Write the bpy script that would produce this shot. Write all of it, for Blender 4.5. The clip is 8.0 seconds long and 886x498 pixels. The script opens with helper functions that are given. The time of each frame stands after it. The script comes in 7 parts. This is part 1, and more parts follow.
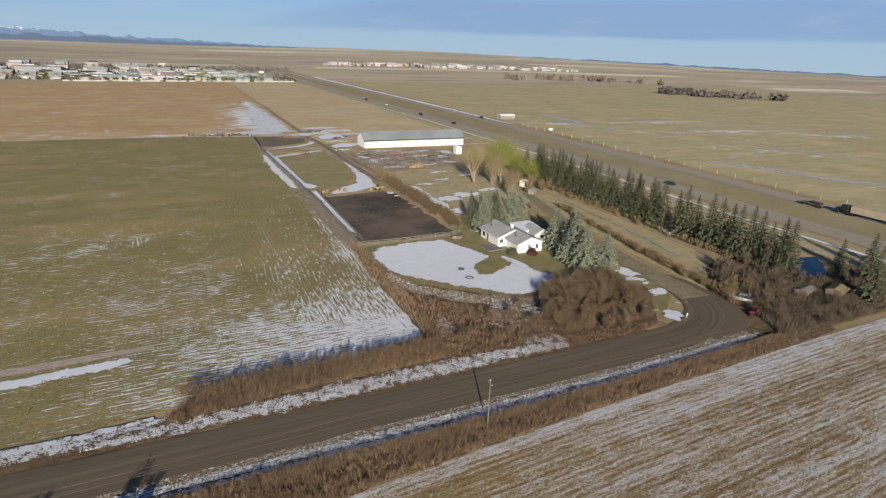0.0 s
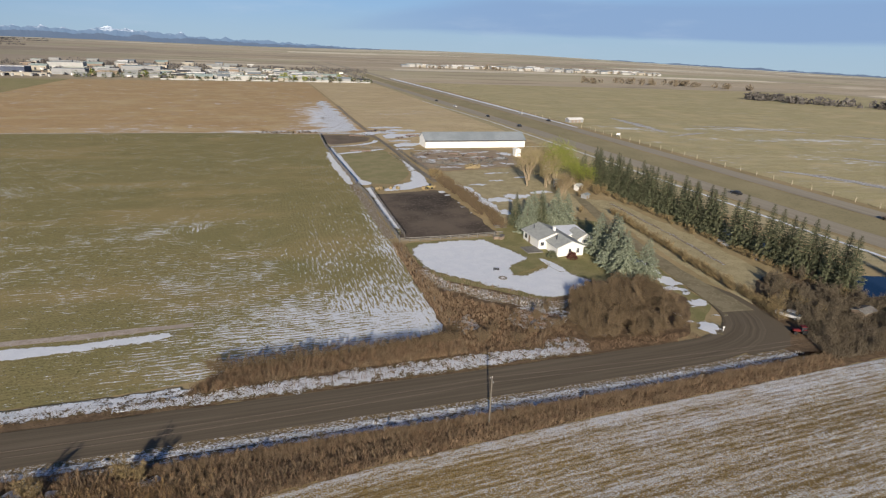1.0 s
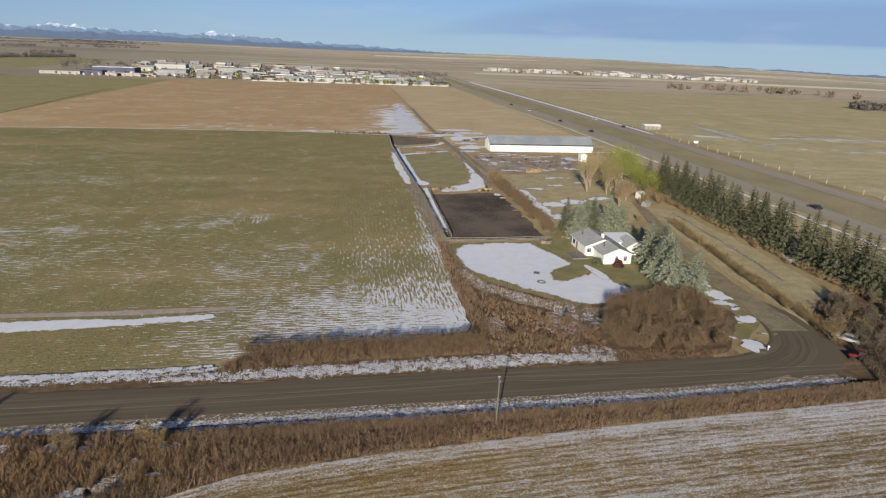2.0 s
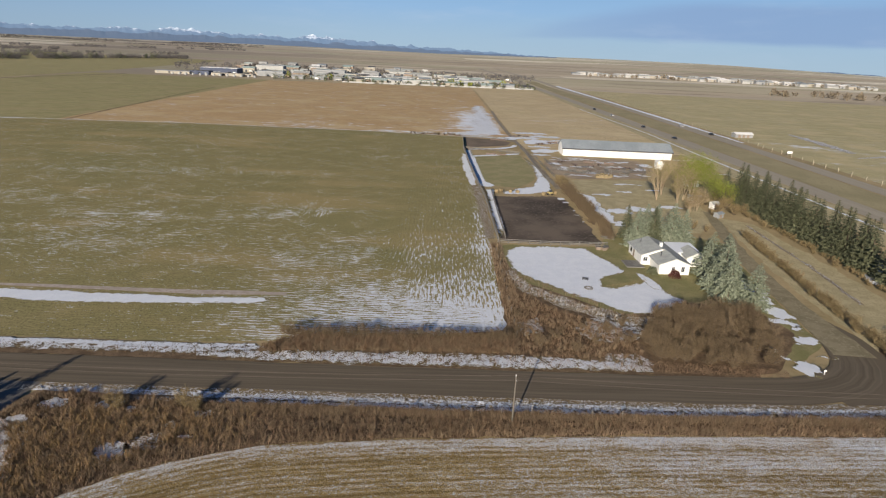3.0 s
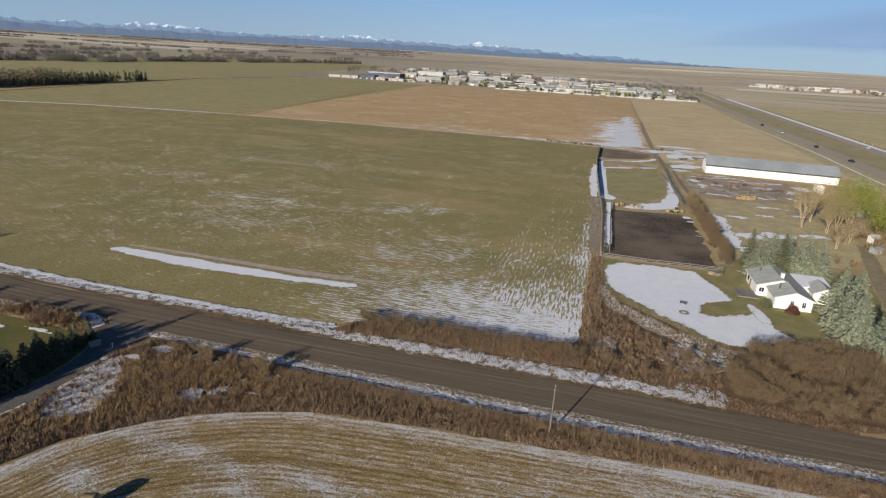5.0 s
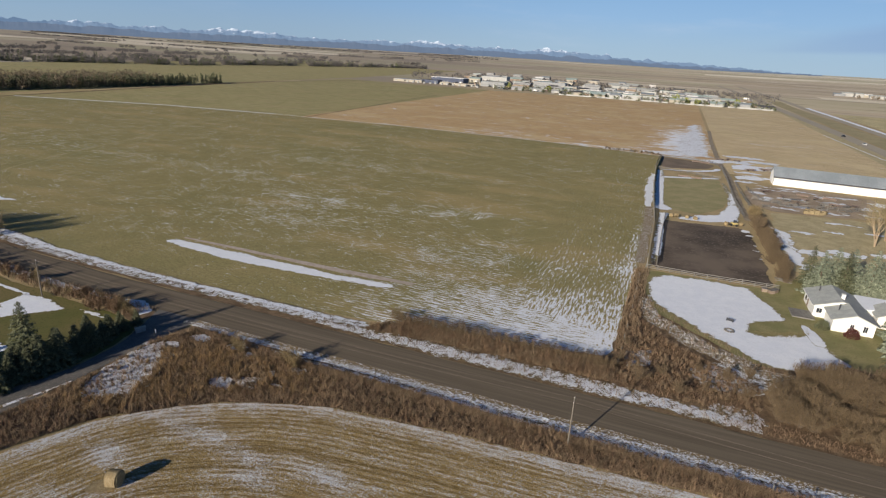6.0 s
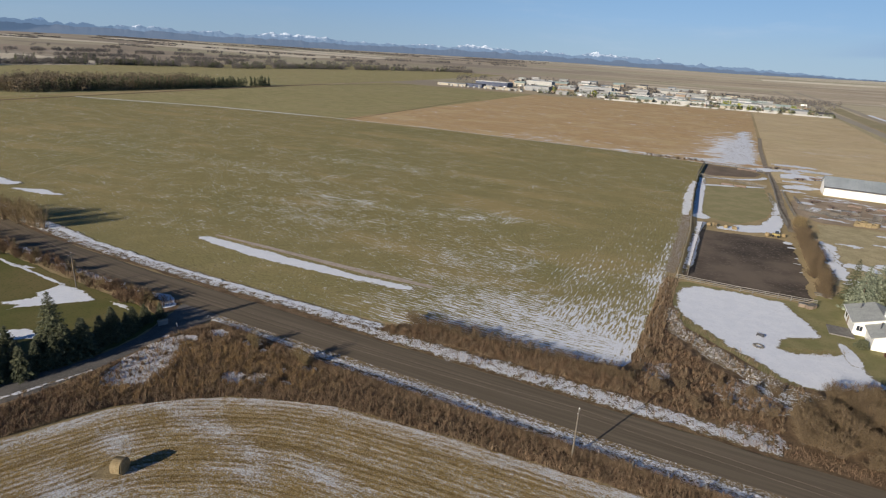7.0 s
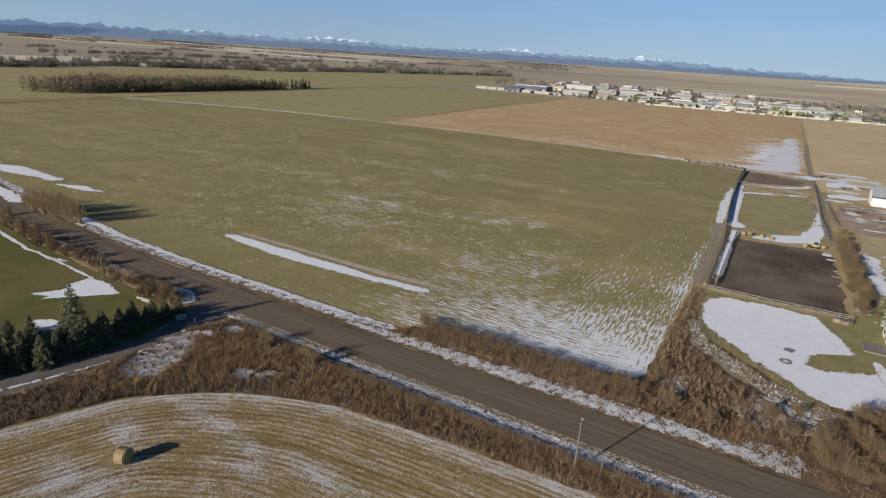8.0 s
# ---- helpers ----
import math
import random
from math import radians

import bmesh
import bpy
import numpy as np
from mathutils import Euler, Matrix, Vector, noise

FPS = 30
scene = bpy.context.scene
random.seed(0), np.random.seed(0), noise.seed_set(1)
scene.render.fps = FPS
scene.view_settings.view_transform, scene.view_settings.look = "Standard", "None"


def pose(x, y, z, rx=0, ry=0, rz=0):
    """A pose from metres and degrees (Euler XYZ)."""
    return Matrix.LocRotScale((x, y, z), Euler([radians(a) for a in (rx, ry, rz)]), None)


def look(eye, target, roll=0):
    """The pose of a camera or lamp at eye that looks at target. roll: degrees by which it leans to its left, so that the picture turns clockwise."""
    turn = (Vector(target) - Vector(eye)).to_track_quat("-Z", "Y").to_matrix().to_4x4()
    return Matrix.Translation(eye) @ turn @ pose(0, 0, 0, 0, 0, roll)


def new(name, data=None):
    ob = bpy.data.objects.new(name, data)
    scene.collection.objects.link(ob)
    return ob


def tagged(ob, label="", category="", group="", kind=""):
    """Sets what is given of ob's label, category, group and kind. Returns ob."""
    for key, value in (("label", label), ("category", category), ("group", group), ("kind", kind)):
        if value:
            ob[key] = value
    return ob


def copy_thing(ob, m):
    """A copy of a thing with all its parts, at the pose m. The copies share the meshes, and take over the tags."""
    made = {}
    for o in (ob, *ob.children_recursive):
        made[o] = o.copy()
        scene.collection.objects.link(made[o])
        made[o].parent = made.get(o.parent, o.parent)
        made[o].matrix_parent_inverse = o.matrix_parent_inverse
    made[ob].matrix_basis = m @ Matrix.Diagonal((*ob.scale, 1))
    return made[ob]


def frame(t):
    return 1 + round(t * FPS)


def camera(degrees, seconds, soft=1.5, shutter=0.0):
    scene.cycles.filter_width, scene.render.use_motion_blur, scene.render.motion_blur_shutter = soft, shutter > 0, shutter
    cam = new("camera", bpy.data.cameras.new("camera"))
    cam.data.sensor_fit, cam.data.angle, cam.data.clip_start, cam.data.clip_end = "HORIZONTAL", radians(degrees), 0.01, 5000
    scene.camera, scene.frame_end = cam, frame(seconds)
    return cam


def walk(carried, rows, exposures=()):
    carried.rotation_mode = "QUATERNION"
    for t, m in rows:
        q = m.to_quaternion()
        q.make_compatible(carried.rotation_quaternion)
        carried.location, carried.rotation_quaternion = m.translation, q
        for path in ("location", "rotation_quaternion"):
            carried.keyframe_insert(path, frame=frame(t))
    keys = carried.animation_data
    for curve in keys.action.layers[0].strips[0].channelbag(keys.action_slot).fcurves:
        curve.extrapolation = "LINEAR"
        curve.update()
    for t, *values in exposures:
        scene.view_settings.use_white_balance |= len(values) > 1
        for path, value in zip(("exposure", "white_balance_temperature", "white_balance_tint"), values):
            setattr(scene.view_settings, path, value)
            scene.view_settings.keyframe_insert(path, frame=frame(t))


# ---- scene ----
cam = camera(75.6, 8.0, soft=1.2)
PATH = [
    (0, (0.623, 0.378, 46.703), (1.432, 2.089, 46.054), 1.8),
    (0.5, (4.1, -1.872, 46.644), (4.795, -0.112, 45.995), 1.9),
    (1, (7.557, -4.082, 46.605), (8.133, -2.28, 45.956), 2.1),
    (1.5, (11.309, -5.735, 46.496), (11.761, -3.897, 45.849), 2.2),
    (3, (22.302, -9.507, 46.325), (22.338, -7.615, 45.678), 2.6),
    (3.5, (25.867, -10.093, 46.412), (25.764, -8.203, 45.764), 2.7),
    (4, (29.018, -10.364, 46.472), (28.785, -8.486, 45.824), 2.8),
    (4.5, (32.013, -10.671, 46.693), (31.659, -8.813, 46.044), 3.0),
    (6, (39.224, -8.891, 46.864), (38.555, -7.12, 46.22), 3.4),
    (6.5, (41.351, -7.717, 46.895), (40.604, -5.977, 46.252), 3.5),
    (7, (43.212, -6.544, 46.862), (42.405, -4.83, 46.222), 3.5),
    (7.5, (44.919, -5.293, 46.858), (44.058, -3.605, 46.22), 3.6),
    (8, (46.548, -4.019, 46.791), (45.624, -2.364, 46.155), 3.6),
]
walk(cam, [(t, look(eye, target, roll)) for t, eye, target, roll in PATH])

# ---- world, sun and exposure ----
SUN_AZ, SUN_EL = 200.5, 17.5  # degrees, clockwise from +y, and above the horizon
scene.view_settings.exposure = 0.1
world = bpy.data.worlds.new("sky")
scene.world = world
world.use_nodes = True
sky = world.node_tree.nodes.new("ShaderNodeTexSky")
sky.sky_type = "NISHITA"
sky.sun_disc = False
sky.sun_elevation, sky.sun_rotation = radians(SUN_EL), radians(SUN_AZ)
sky.altitude, sky.air_density, sky.dust_density, sky.ozone_density = 1000, 1.0, 0.0, 7.0
world.node_tree.links.new(sky.outputs[0], world.node_tree.nodes["Background"].inputs[0])
world.node_tree.nodes["Background"].inputs[1].default_value = 0.062

sun_data = bpy.data.lights.new("sun", "SUN")
sun_data.energy, sun_data.angle, sun_data.color = 6.0, radians(0.5), (1.0, 0.89, 0.74)
sun = new("sun", sun_data)
se, sa = radians(SUN_EL), radians(SUN_AZ)
sun.matrix_world = look((0, 0, 0), (-math.sin(sa) * math.cos(se), -math.cos(sa) * math.cos(se), -math.sin(se)))
sun.location = (-60, -150, 80)


# ---- material helpers ----
def put(socket, v):
    if isinstance(v, bpy.types.NodeSocket):
        socket.id_data.links.new(v, socket)
    elif isinstance(v, (tuple, list)) and len(v) == 3 and len(socket.default_value) == 4:
        socket.default_value = (*v, 1)
    else:
        socket.default_value = v


class Mat:
    """A node material with short ways to add nodes."""

    def __init__(self, name, rough=0.9, spec=0.2, metal=0.0):
        self.m = bpy.data.materials.new(name)
        self.m.use_nodes = True
        self.t = self.m.node_tree
        self.b = self.t.nodes["Principled BSDF"]
        self.b.inputs["Roughness"].default_value = rough
        self.b.inputs["Specular IOR Level"].default_value = spec
        self.b.inputs["Metallic"].default_value = metal

    def pos(self, sx=1.0, sy=1.0, sz=1.0, turn=0.0):
        c = self.t.nodes.new("ShaderNodeTexCoord")
        return self.scaled(c.outputs["Object"], sx, sy, sz, turn)

    def uv(self, sx=1.0, sy=1.0):
        c = self.t.nodes.new("ShaderNodeTexCoord")
        return self.scaled(c.outputs["UV"], sx, sy, 1.0)

    def scaled(self, v, sx, sy, sz, turn=0.0):
        n = self.t.nodes.new("ShaderNodeMapping")
        n.inputs["Scale"].default_value = (sx, sy, sz)
        n.inputs["Rotation"].default_value = (0, 0, radians(turn))
        put(n.inputs["Vector"], v)
        return n.outputs[0]

    def noise(self, vec, scale=1.0, detail=3.0, rough=0.55):
        n = self.t.nodes.new("ShaderNodeTexNoise")
        put(n.inputs["Vector"], vec)
        n.inputs["Scale"].default_value, n.inputs["Detail"].default_value, n.inputs["Roughness"].default_value = scale, detail, rough
        return n.outputs["Fac"]

    def cells(self, vec, scale=1.0, metric="EUCLIDEAN"):
        n = self.t.nodes.new("ShaderNodeTexVoronoi")
        n.distance = metric
        put(n.inputs["Vector"], vec)
        n.inputs["Scale"].default_value = scale
        s = self.t.nodes.new("ShaderNodeSeparateColor")
        put(s.inputs[0], n.outputs["Color"])
        return s.outputs[0]

    def between(self, v, lo, hi, a=0.0, b=1.0):
        n = self.t.nodes.new("ShaderNodeMapRange")
        n.interpolation_type = "SMOOTHSTEP"
        put(n.inputs[0], v)
        n.inputs[1].default_value, n.inputs[2].default_value, n.inputs[3].default_value, n.inputs[4].default_value = lo, hi, a, b
        return n.outputs[0]

    def rows(self, across, period, wobble, sway):
        """A wave of furrows across a coordinate, swayed by a noise: -1 to 1."""
        v = self.calc("ADD", across, self.calc("MULTIPLY", wobble, sway))
        return self.calc("SINE", self.calc("MULTIPLY", v, 2 * math.pi / period))

    def axes(self, vec):
        n = self.t.nodes.new("ShaderNodeSeparateXYZ")
        put(n.inputs[0], vec)
        return n.outputs

    def total(self, *terms):
        """The sum of weight * (value - middle)."""
        out = None
        for v, weight, middle in terms:
            w = self.calc("MULTIPLY", self.calc("SUBTRACT", v, middle), weight)
            out = w if out is None else self.calc("ADD", out, w)
        return out

    def calc(self, op, a, b=0.0):
        n = self.t.nodes.new("ShaderNodeMath")
        n.operation = op
        put(n.inputs[0], a)
        put(n.inputs[1], b)
        return n.outputs[0]

    def mix(self, fac, a, b):
        n = self.t.nodes.new("ShaderNodeMix")
        n.data_type = "RGBA"
        put(n.inputs[0], fac)
        put(n.inputs[6], a)
        put(n.inputs[7], b)
        return n.outputs[2]

    def ramp(self, fac, stops):
        n = self.t.nodes.new("ShaderNodeValToRGB")
        while len(n.color_ramp.elements) < len(stops):
            n.color_ramp.elements.new(0.5)
        for e, (p, c) in zip(n.color_ramp.elements, stops):
            e.position, e.color = p, (*c, 1)
        put(n.inputs[0], fac)
        return n.outputs[0]

    def attr(self, name):
        n = self.t.nodes.new("ShaderNodeAttribute")
        n.attribute_name = name
        return n.outputs["Fac"]

    def each(self):
        return self.t.nodes.new("ShaderNodeObjectInfo").outputs["Random"]

    def island(self):
        return self.t.nodes.new("ShaderNodeNewGeometry").outputs["Random Per Island"]

    def bump(self, height, strength=0.3, distance=0.05):
        n = self.t.nodes.new("ShaderNodeBump")
        n.inputs["Strength"].default_value, n.inputs["Distance"].default_value = strength, distance
        put(n.inputs["Height"], height)
        put(self.b.inputs["Normal"], n.outputs[0])
        return self

    def color(self, c):
        put(self.b.inputs["Base Color"], c)
        return self


def mottled(name, c1, c2, scale=1.0, c3=None, scale3=8.0, rough=0.9, bump=0.2, depth=0.03, spec=0.2, vary=0.0, metal=0.0):
    """Two tones at one scale, a third in smaller flecks, and relief."""
    k = Mat(name, rough, spec, metal)
    p = k.pos()
    big = k.noise(p, scale, 4)
    col = k.mix(k.between(big, 0.35, 0.65), c1, c2)
    fine = k.noise(p, scale3, 3)
    if c3:
        col = k.mix(k.between(fine, 0.52, 0.7), col, c3)
    if vary:
        col = k.mix(k.calc("MULTIPLY", k.each(), vary), col, tuple(0.35 * v for v in c1))
    k.color(col).bump(fine, bump, depth)
    return k.m


def leafy(name, c1, c2, rough=0.8, spec=0.15, vary=0.25):
    """Blades, needles or twigs: each island has a tone between two."""
    k = Mat(name, rough, spec)
    col = k.mix(k.island(), c1, c2)
    col = k.mix(k.calc("MULTIPLY", k.each(), vary), col, tuple(0.5 * v for v in c1))
    col = k.mix(k.between(k.noise(k.pos(), 0.7, 3, 0.6), 0.42, 0.66, 0.0, 0.35), col, tuple(0.55 * v for v in c2))
    k.color(col)
    return k.m


SNOW = (0.735, 0.765, 0.82)


def snowy(k, base, density, streak, soft=0.06):
    """Covers base with snow where density and the streak noise together are high."""
    fac = k.between(k.calc("ADD", density, streak), 1.0 - soft, 1.0 + soft)
    return k.mix(fac, base, SNOW), fac


def field_material(name, tones, rowscale, turn=0.0):
    """A field with drill rows, soil showing through and drifted snow between the rows."""
    k = Mat(name, 0.95, 0.1)
    rows = k.pos(rowscale[0], rowscale[1], 1, turn)
    cross = k.pos(rowscale[1] * 0.9, rowscale[0], 1, turn)
    p = k.pos()
    big = k.noise(p, 0.012, 4, 0.6)
    mid = k.noise(p, 0.15, 4, 0.6)
    streak = k.noise(rows, 1.0, 3, 0.6)
    stripe = k.noise(cross, 1.0, 3, 0.6)
    fine = k.noise(p, 2.2, 4, 0.75)
    band = k.noise(k.pos(rowscale[0] * 0.2, rowscale[1] * 0.35, 1, turn), 1.0, 5, 0.7)
    col = k.ramp(k.between(big, 0.3, 0.7), [(0.0, tones[0]), (0.5, tones[1]), (1.0, tones[2])])
    col = k.mix(k.between(band, 0.42, 0.62, 0.0, 0.75), col, tones[3])
    col = k.mix(k.between(streak, 0.42, 0.62, 0.0, 0.6), col, tones[4])
    col = k.mix(k.between(stripe, 0.5, 0.7, 0.0, 0.4), col, tones[4])
    col = k.mix(k.between(mid, 0.45, 0.75, 0.0, 0.5), col, tones[4])
    col = k.mix(k.between(fine, 0.44, 0.66, 0.0, 0.75), col, tuple(0.42 * v for v in tones[0]))
    col = k.mix(k.between(k.noise(p, 0.04, 3, 0.5), 0.5, 0.68, 0.0, 0.45), col, tones[5])
    where = k.noise(p, 0.035, 2)
    lines = k.mix(k.between(where, 0.54, 0.64), streak, stripe)
    st = k.calc("ADD", k.calc("MULTIPLY", lines, 0.58), k.calc("ADD", k.calc("MULTIPLY", fine, 0.36), k.calc("MULTIPLY", band, 0.16)))
    st = k.calc("ADD", k.calc("SUBTRACT", k.calc("MULTIPLY", st, 1.5), 0.45), k.calc("MULTIPLY", k.noise(p, 0.1, 3, 0.6), 0.35))
    cover = k.attr("snow")
    dust = k.between(k.calc("ADD", cover, st), 0.82, 1.0, 0.0, 0.16)
    col = k.mix(dust, col, SNOW)
    col, fac = snowy(k, col, cover, st, 0.04)
    k.color(col).bump(k.calc("ADD", streak, k.calc("MULTIPLY", fac, 0.6)), 0.35, 0.1)
    return k.m


def crop_material():
    """Winter crop in drill rows; snow lies in broken lines in the furrows, along the field and, by the fence, across it."""
    k = Mat("winter_crop", 0.95, 0.1)
    p = k.pos()
    x, y = k.axes(p)[0], k.axes(p)[1]
    wide = k.noise(p, 0.012, 4, 0.6)
    mid = k.noise(p, 0.12, 4, 0.6)
    fine = k.noise(p, 2.6, 4, 0.75)
    sway = k.noise(p, 0.03, 3, 0.5)
    along = k.rows(y, 0.95, sway, 7.0)
    across = k.rows(x, 1.05, sway, 6.0)
    dash_a = k.noise(k.pos(0.34, 2.7, 1), 1.0, 4, 0.65)
    dash_b = k.noise(k.pos(2.9, 0.36, 1), 1.0, 4, 0.65)
    side = k.between(k.total((k.between(x, 0.0, 30.0), 0.5, 0.0), (k.noise(p, 0.045, 2), 1.5, 0.5), (k.between(y, 88, 108), 0.4, 0.0)), 0.5, 0.7)
    row = k.mix(side, along, across)
    dash = k.mix(side, dash_a, dash_b)
    col = k.ramp(k.between(wide, 0.3, 0.7), [(0.0, (0.275, 0.243, 0.108)), (0.5, (0.325, 0.276, 0.13)), (1.0, (0.275, 0.252, 0.115))])
    col = k.mix(k.between(mid, 0.42, 0.68, 0.0, 0.55), col, (0.41, 0.335, 0.175))
    col = k.mix(k.between(dash, 0.42, 0.62, 0.0, 0.5), col, (0.23, 0.207, 0.092))
    col = k.mix(k.between(row, -0.2, 0.9, 0.0, 0.16), col, (0.17, 0.152, 0.065))
    col = k.mix(k.between(fine, 0.46, 0.66, 0.0, 0.85), col, (0.1, 0.092, 0.04))
    col = k.mix(k.between(k.noise(k.pos(0.02, 0.06, 1), 1.0, 3, 0.5), 0.5, 0.68, 0.0, 0.4), col, (0.42, 0.315, 0.155))
    heap = k.calc("ADD", k.attr("snow"), k.total((row, 0.07, 0.0), (dash, 1.9, 0.5), (fine, 1.1, 0.5), (mid, 0.5, 0.5)))
    fac = k.between(heap, -0.03, 0.03)
    k.color(k.mix(fac, col, SNOW)).bump(k.total((row, 0.12, 0.0), (fine, 1.0, 0.5), (fac, 0.5, 0.0)), 0.5, 0.12)
    return k.m


# ---- materials ----
M = {}
M["ground"] = None
k = Mat("far_prairie", 0.95, 0.1)
p = k.pos()
plots = k.cells(k.pos(0.0013, 0.0042, 0.0), 1.0, "CHEBYCHEV")
# far plots: field colours, made paler and greyer to carry the haze as well
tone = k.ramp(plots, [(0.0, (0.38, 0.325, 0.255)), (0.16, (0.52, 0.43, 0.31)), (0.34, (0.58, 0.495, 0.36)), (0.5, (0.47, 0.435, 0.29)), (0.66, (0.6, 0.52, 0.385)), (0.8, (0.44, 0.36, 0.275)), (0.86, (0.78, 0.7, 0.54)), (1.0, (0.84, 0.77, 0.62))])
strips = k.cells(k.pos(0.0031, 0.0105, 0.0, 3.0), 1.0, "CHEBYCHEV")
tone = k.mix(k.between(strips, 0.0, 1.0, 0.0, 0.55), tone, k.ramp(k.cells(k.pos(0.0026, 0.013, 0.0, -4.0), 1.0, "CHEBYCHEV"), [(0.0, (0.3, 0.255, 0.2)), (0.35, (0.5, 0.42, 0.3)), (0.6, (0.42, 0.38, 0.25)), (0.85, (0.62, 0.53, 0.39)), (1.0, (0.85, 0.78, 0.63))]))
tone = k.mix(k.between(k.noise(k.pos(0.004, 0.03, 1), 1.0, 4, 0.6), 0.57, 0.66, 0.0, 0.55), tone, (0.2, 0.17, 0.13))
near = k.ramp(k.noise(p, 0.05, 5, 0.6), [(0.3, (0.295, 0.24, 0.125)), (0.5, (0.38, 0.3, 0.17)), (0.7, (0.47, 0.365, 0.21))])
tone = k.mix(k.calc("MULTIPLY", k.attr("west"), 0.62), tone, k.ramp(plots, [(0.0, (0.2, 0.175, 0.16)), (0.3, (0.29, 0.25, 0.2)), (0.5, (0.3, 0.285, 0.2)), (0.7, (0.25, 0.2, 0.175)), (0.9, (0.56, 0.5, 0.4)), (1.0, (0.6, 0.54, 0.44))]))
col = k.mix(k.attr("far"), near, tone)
col = k.mix(k.between(k.noise(p, 0.9, 4, 0.7), 0.45, 0.8, 0, 0.4), col, (0.1, 0.075, 0.045))
col, fac = snowy(k, col, k.attr("snow"), k.calc("MULTIPLY", k.noise(k.pos(0.5, 0.9), 1.0, 5, 0.7), 1.1))
k.color(col).bump(k.noise(p, 1.2, 4), 0.3, 0.15)
M["ground"] = k.m
M["field"] = crop_material()
M["orange_field"] = field_material("brown_pasture", ((0.52, 0.358, 0.186), (0.57, 0.4, 0.212), (0.53, 0.388, 0.204), (0.6, 0.45, 0.256), (0.47, 0.322, 0.168), (0.57, 0.45, 0.26)), (0.1, 0.24))
M["pasture"] = field_material("tan_pasture", ((0.58, 0.455, 0.275), (0.62, 0.49, 0.305), (0.56, 0.46, 0.27), (0.7, 0.57, 0.37), (0.5, 0.395, 0.23), (0.62, 0.52, 0.31)), (0.08, 0.4))
M["meadow"] = field_material("green_meadow", ((0.39, 0.35, 0.175), (0.41, 0.365, 0.185), (0.37, 0.34, 0.17), (0.4, 0.34, 0.18), (0.26, 0.24, 0.105), (0.38, 0.31, 0.17)), (0.08, 0.3))
M["east_field"] = field_material("tan_meadow", ((0.48, 0.43, 0.24), (0.52, 0.455, 0.262), (0.45, 0.41, 0.222), (0.6, 0.525, 0.33), (0.43, 0.36, 0.198), (0.6, 0.49, 0.285)), (0.1, 0.4))
k = Mat("stubble", 0.95, 0.1)
p = k.pos()
across = k.axes(k.uv())[1]
row = k.rows(across, 0.92, k.noise(p, 0.1, 2, 0.5), 0.5)
dash = k.noise(k.uv(0.28, 2.0), 1.0, 4, 0.7)
swath = k.noise(k.uv(0.012, 0.3), 1.0, 3, 0.6)
fine = k.noise(k.uv(1.6, 4.6), 1.0, 5, 0.8)
grain = k.noise(p, 5.0, 4, 0.8)
drift = k.noise(p, 0.22, 4, 0.6)
col = k.ramp(dash, [(0.3, (0.25, 0.172, 0.064)), (0.5, (0.4, 0.287, 0.118)), (0.7, (0.52, 0.39, 0.185))])
col = k.mix(k.between(row, -0.1, 0.9, 0, 0.5), col, (0.17, 0.115, 0.046))
col = k.mix(k.between(swath, 0.48, 0.6, 0, 0.5), col, (0.17, 0.115, 0.045))
col = k.mix(k.between(fine, 0.5, 0.68, 0, 0.75), col, (0.56, 0.455, 0.26))
col = k.mix(k.between(grain, 0.52, 0.7, 0, 0.75), col, (0.1, 0.072, 0.03))
heap = k.calc("ADD", k.attr("snow"), k.total((row, -0.055, 0.0), (dash, 0.9, 0.5), (fine, 1.1, 0.5), (grain, 1.7, 0.5), (drift, 0.4, 0.5), (swath, -0.8, 0.5)))
fac = k.between(heap, -0.2, 0.2)
k.color(k.mix(fac, col, SNOW)).bump(k.total((row, -0.08, 0.0), (fine, 1.0, 0.5), (grain, 1.2, 0.5)), 1.0, 0.2)
M["stubble"] = k.m

k = Mat("gravel_road", 0.9, 0.2)
lane = k.noise(k.uv(0.03, 1.6), 1.0, 3, 0.6)
grit = k.noise(k.pos(), 6.0, 4, 0.7)
col = k.ramp(lane, [(0.3, (0.105, 0.085, 0.06)), (0.55, (0.145, 0.118, 0.085)), (0.75, (0.185, 0.152, 0.112))])
col = k.mix(k.between(grit, 0.5, 0.8, 0, 0.5), col, (0.19, 0.16, 0.12))
k.color(col).bump(grit, 0.4, 0.02)
M["road"] = k.m
k = Mat("worn_asphalt", 0.8, 0.3)
lane = k.noise(k.uv(0.01, 0.9), 1.0, 3, 0.6)
grit = k.noise(k.pos(), 4.0, 3, 0.7)
col = k.ramp(lane, [(0.3, (0.31, 0.271, 0.205)), (0.55, (0.37, 0.324, 0.248)), (0.75, (0.42, 0.37, 0.29))])
k.color(k.mix(k.between(grit, 0.5, 0.8, 0, 0.3), col, (0.14, 0.13, 0.115))).bump(grit, 0.2, 0.01)
M["asphalt"] = k.m

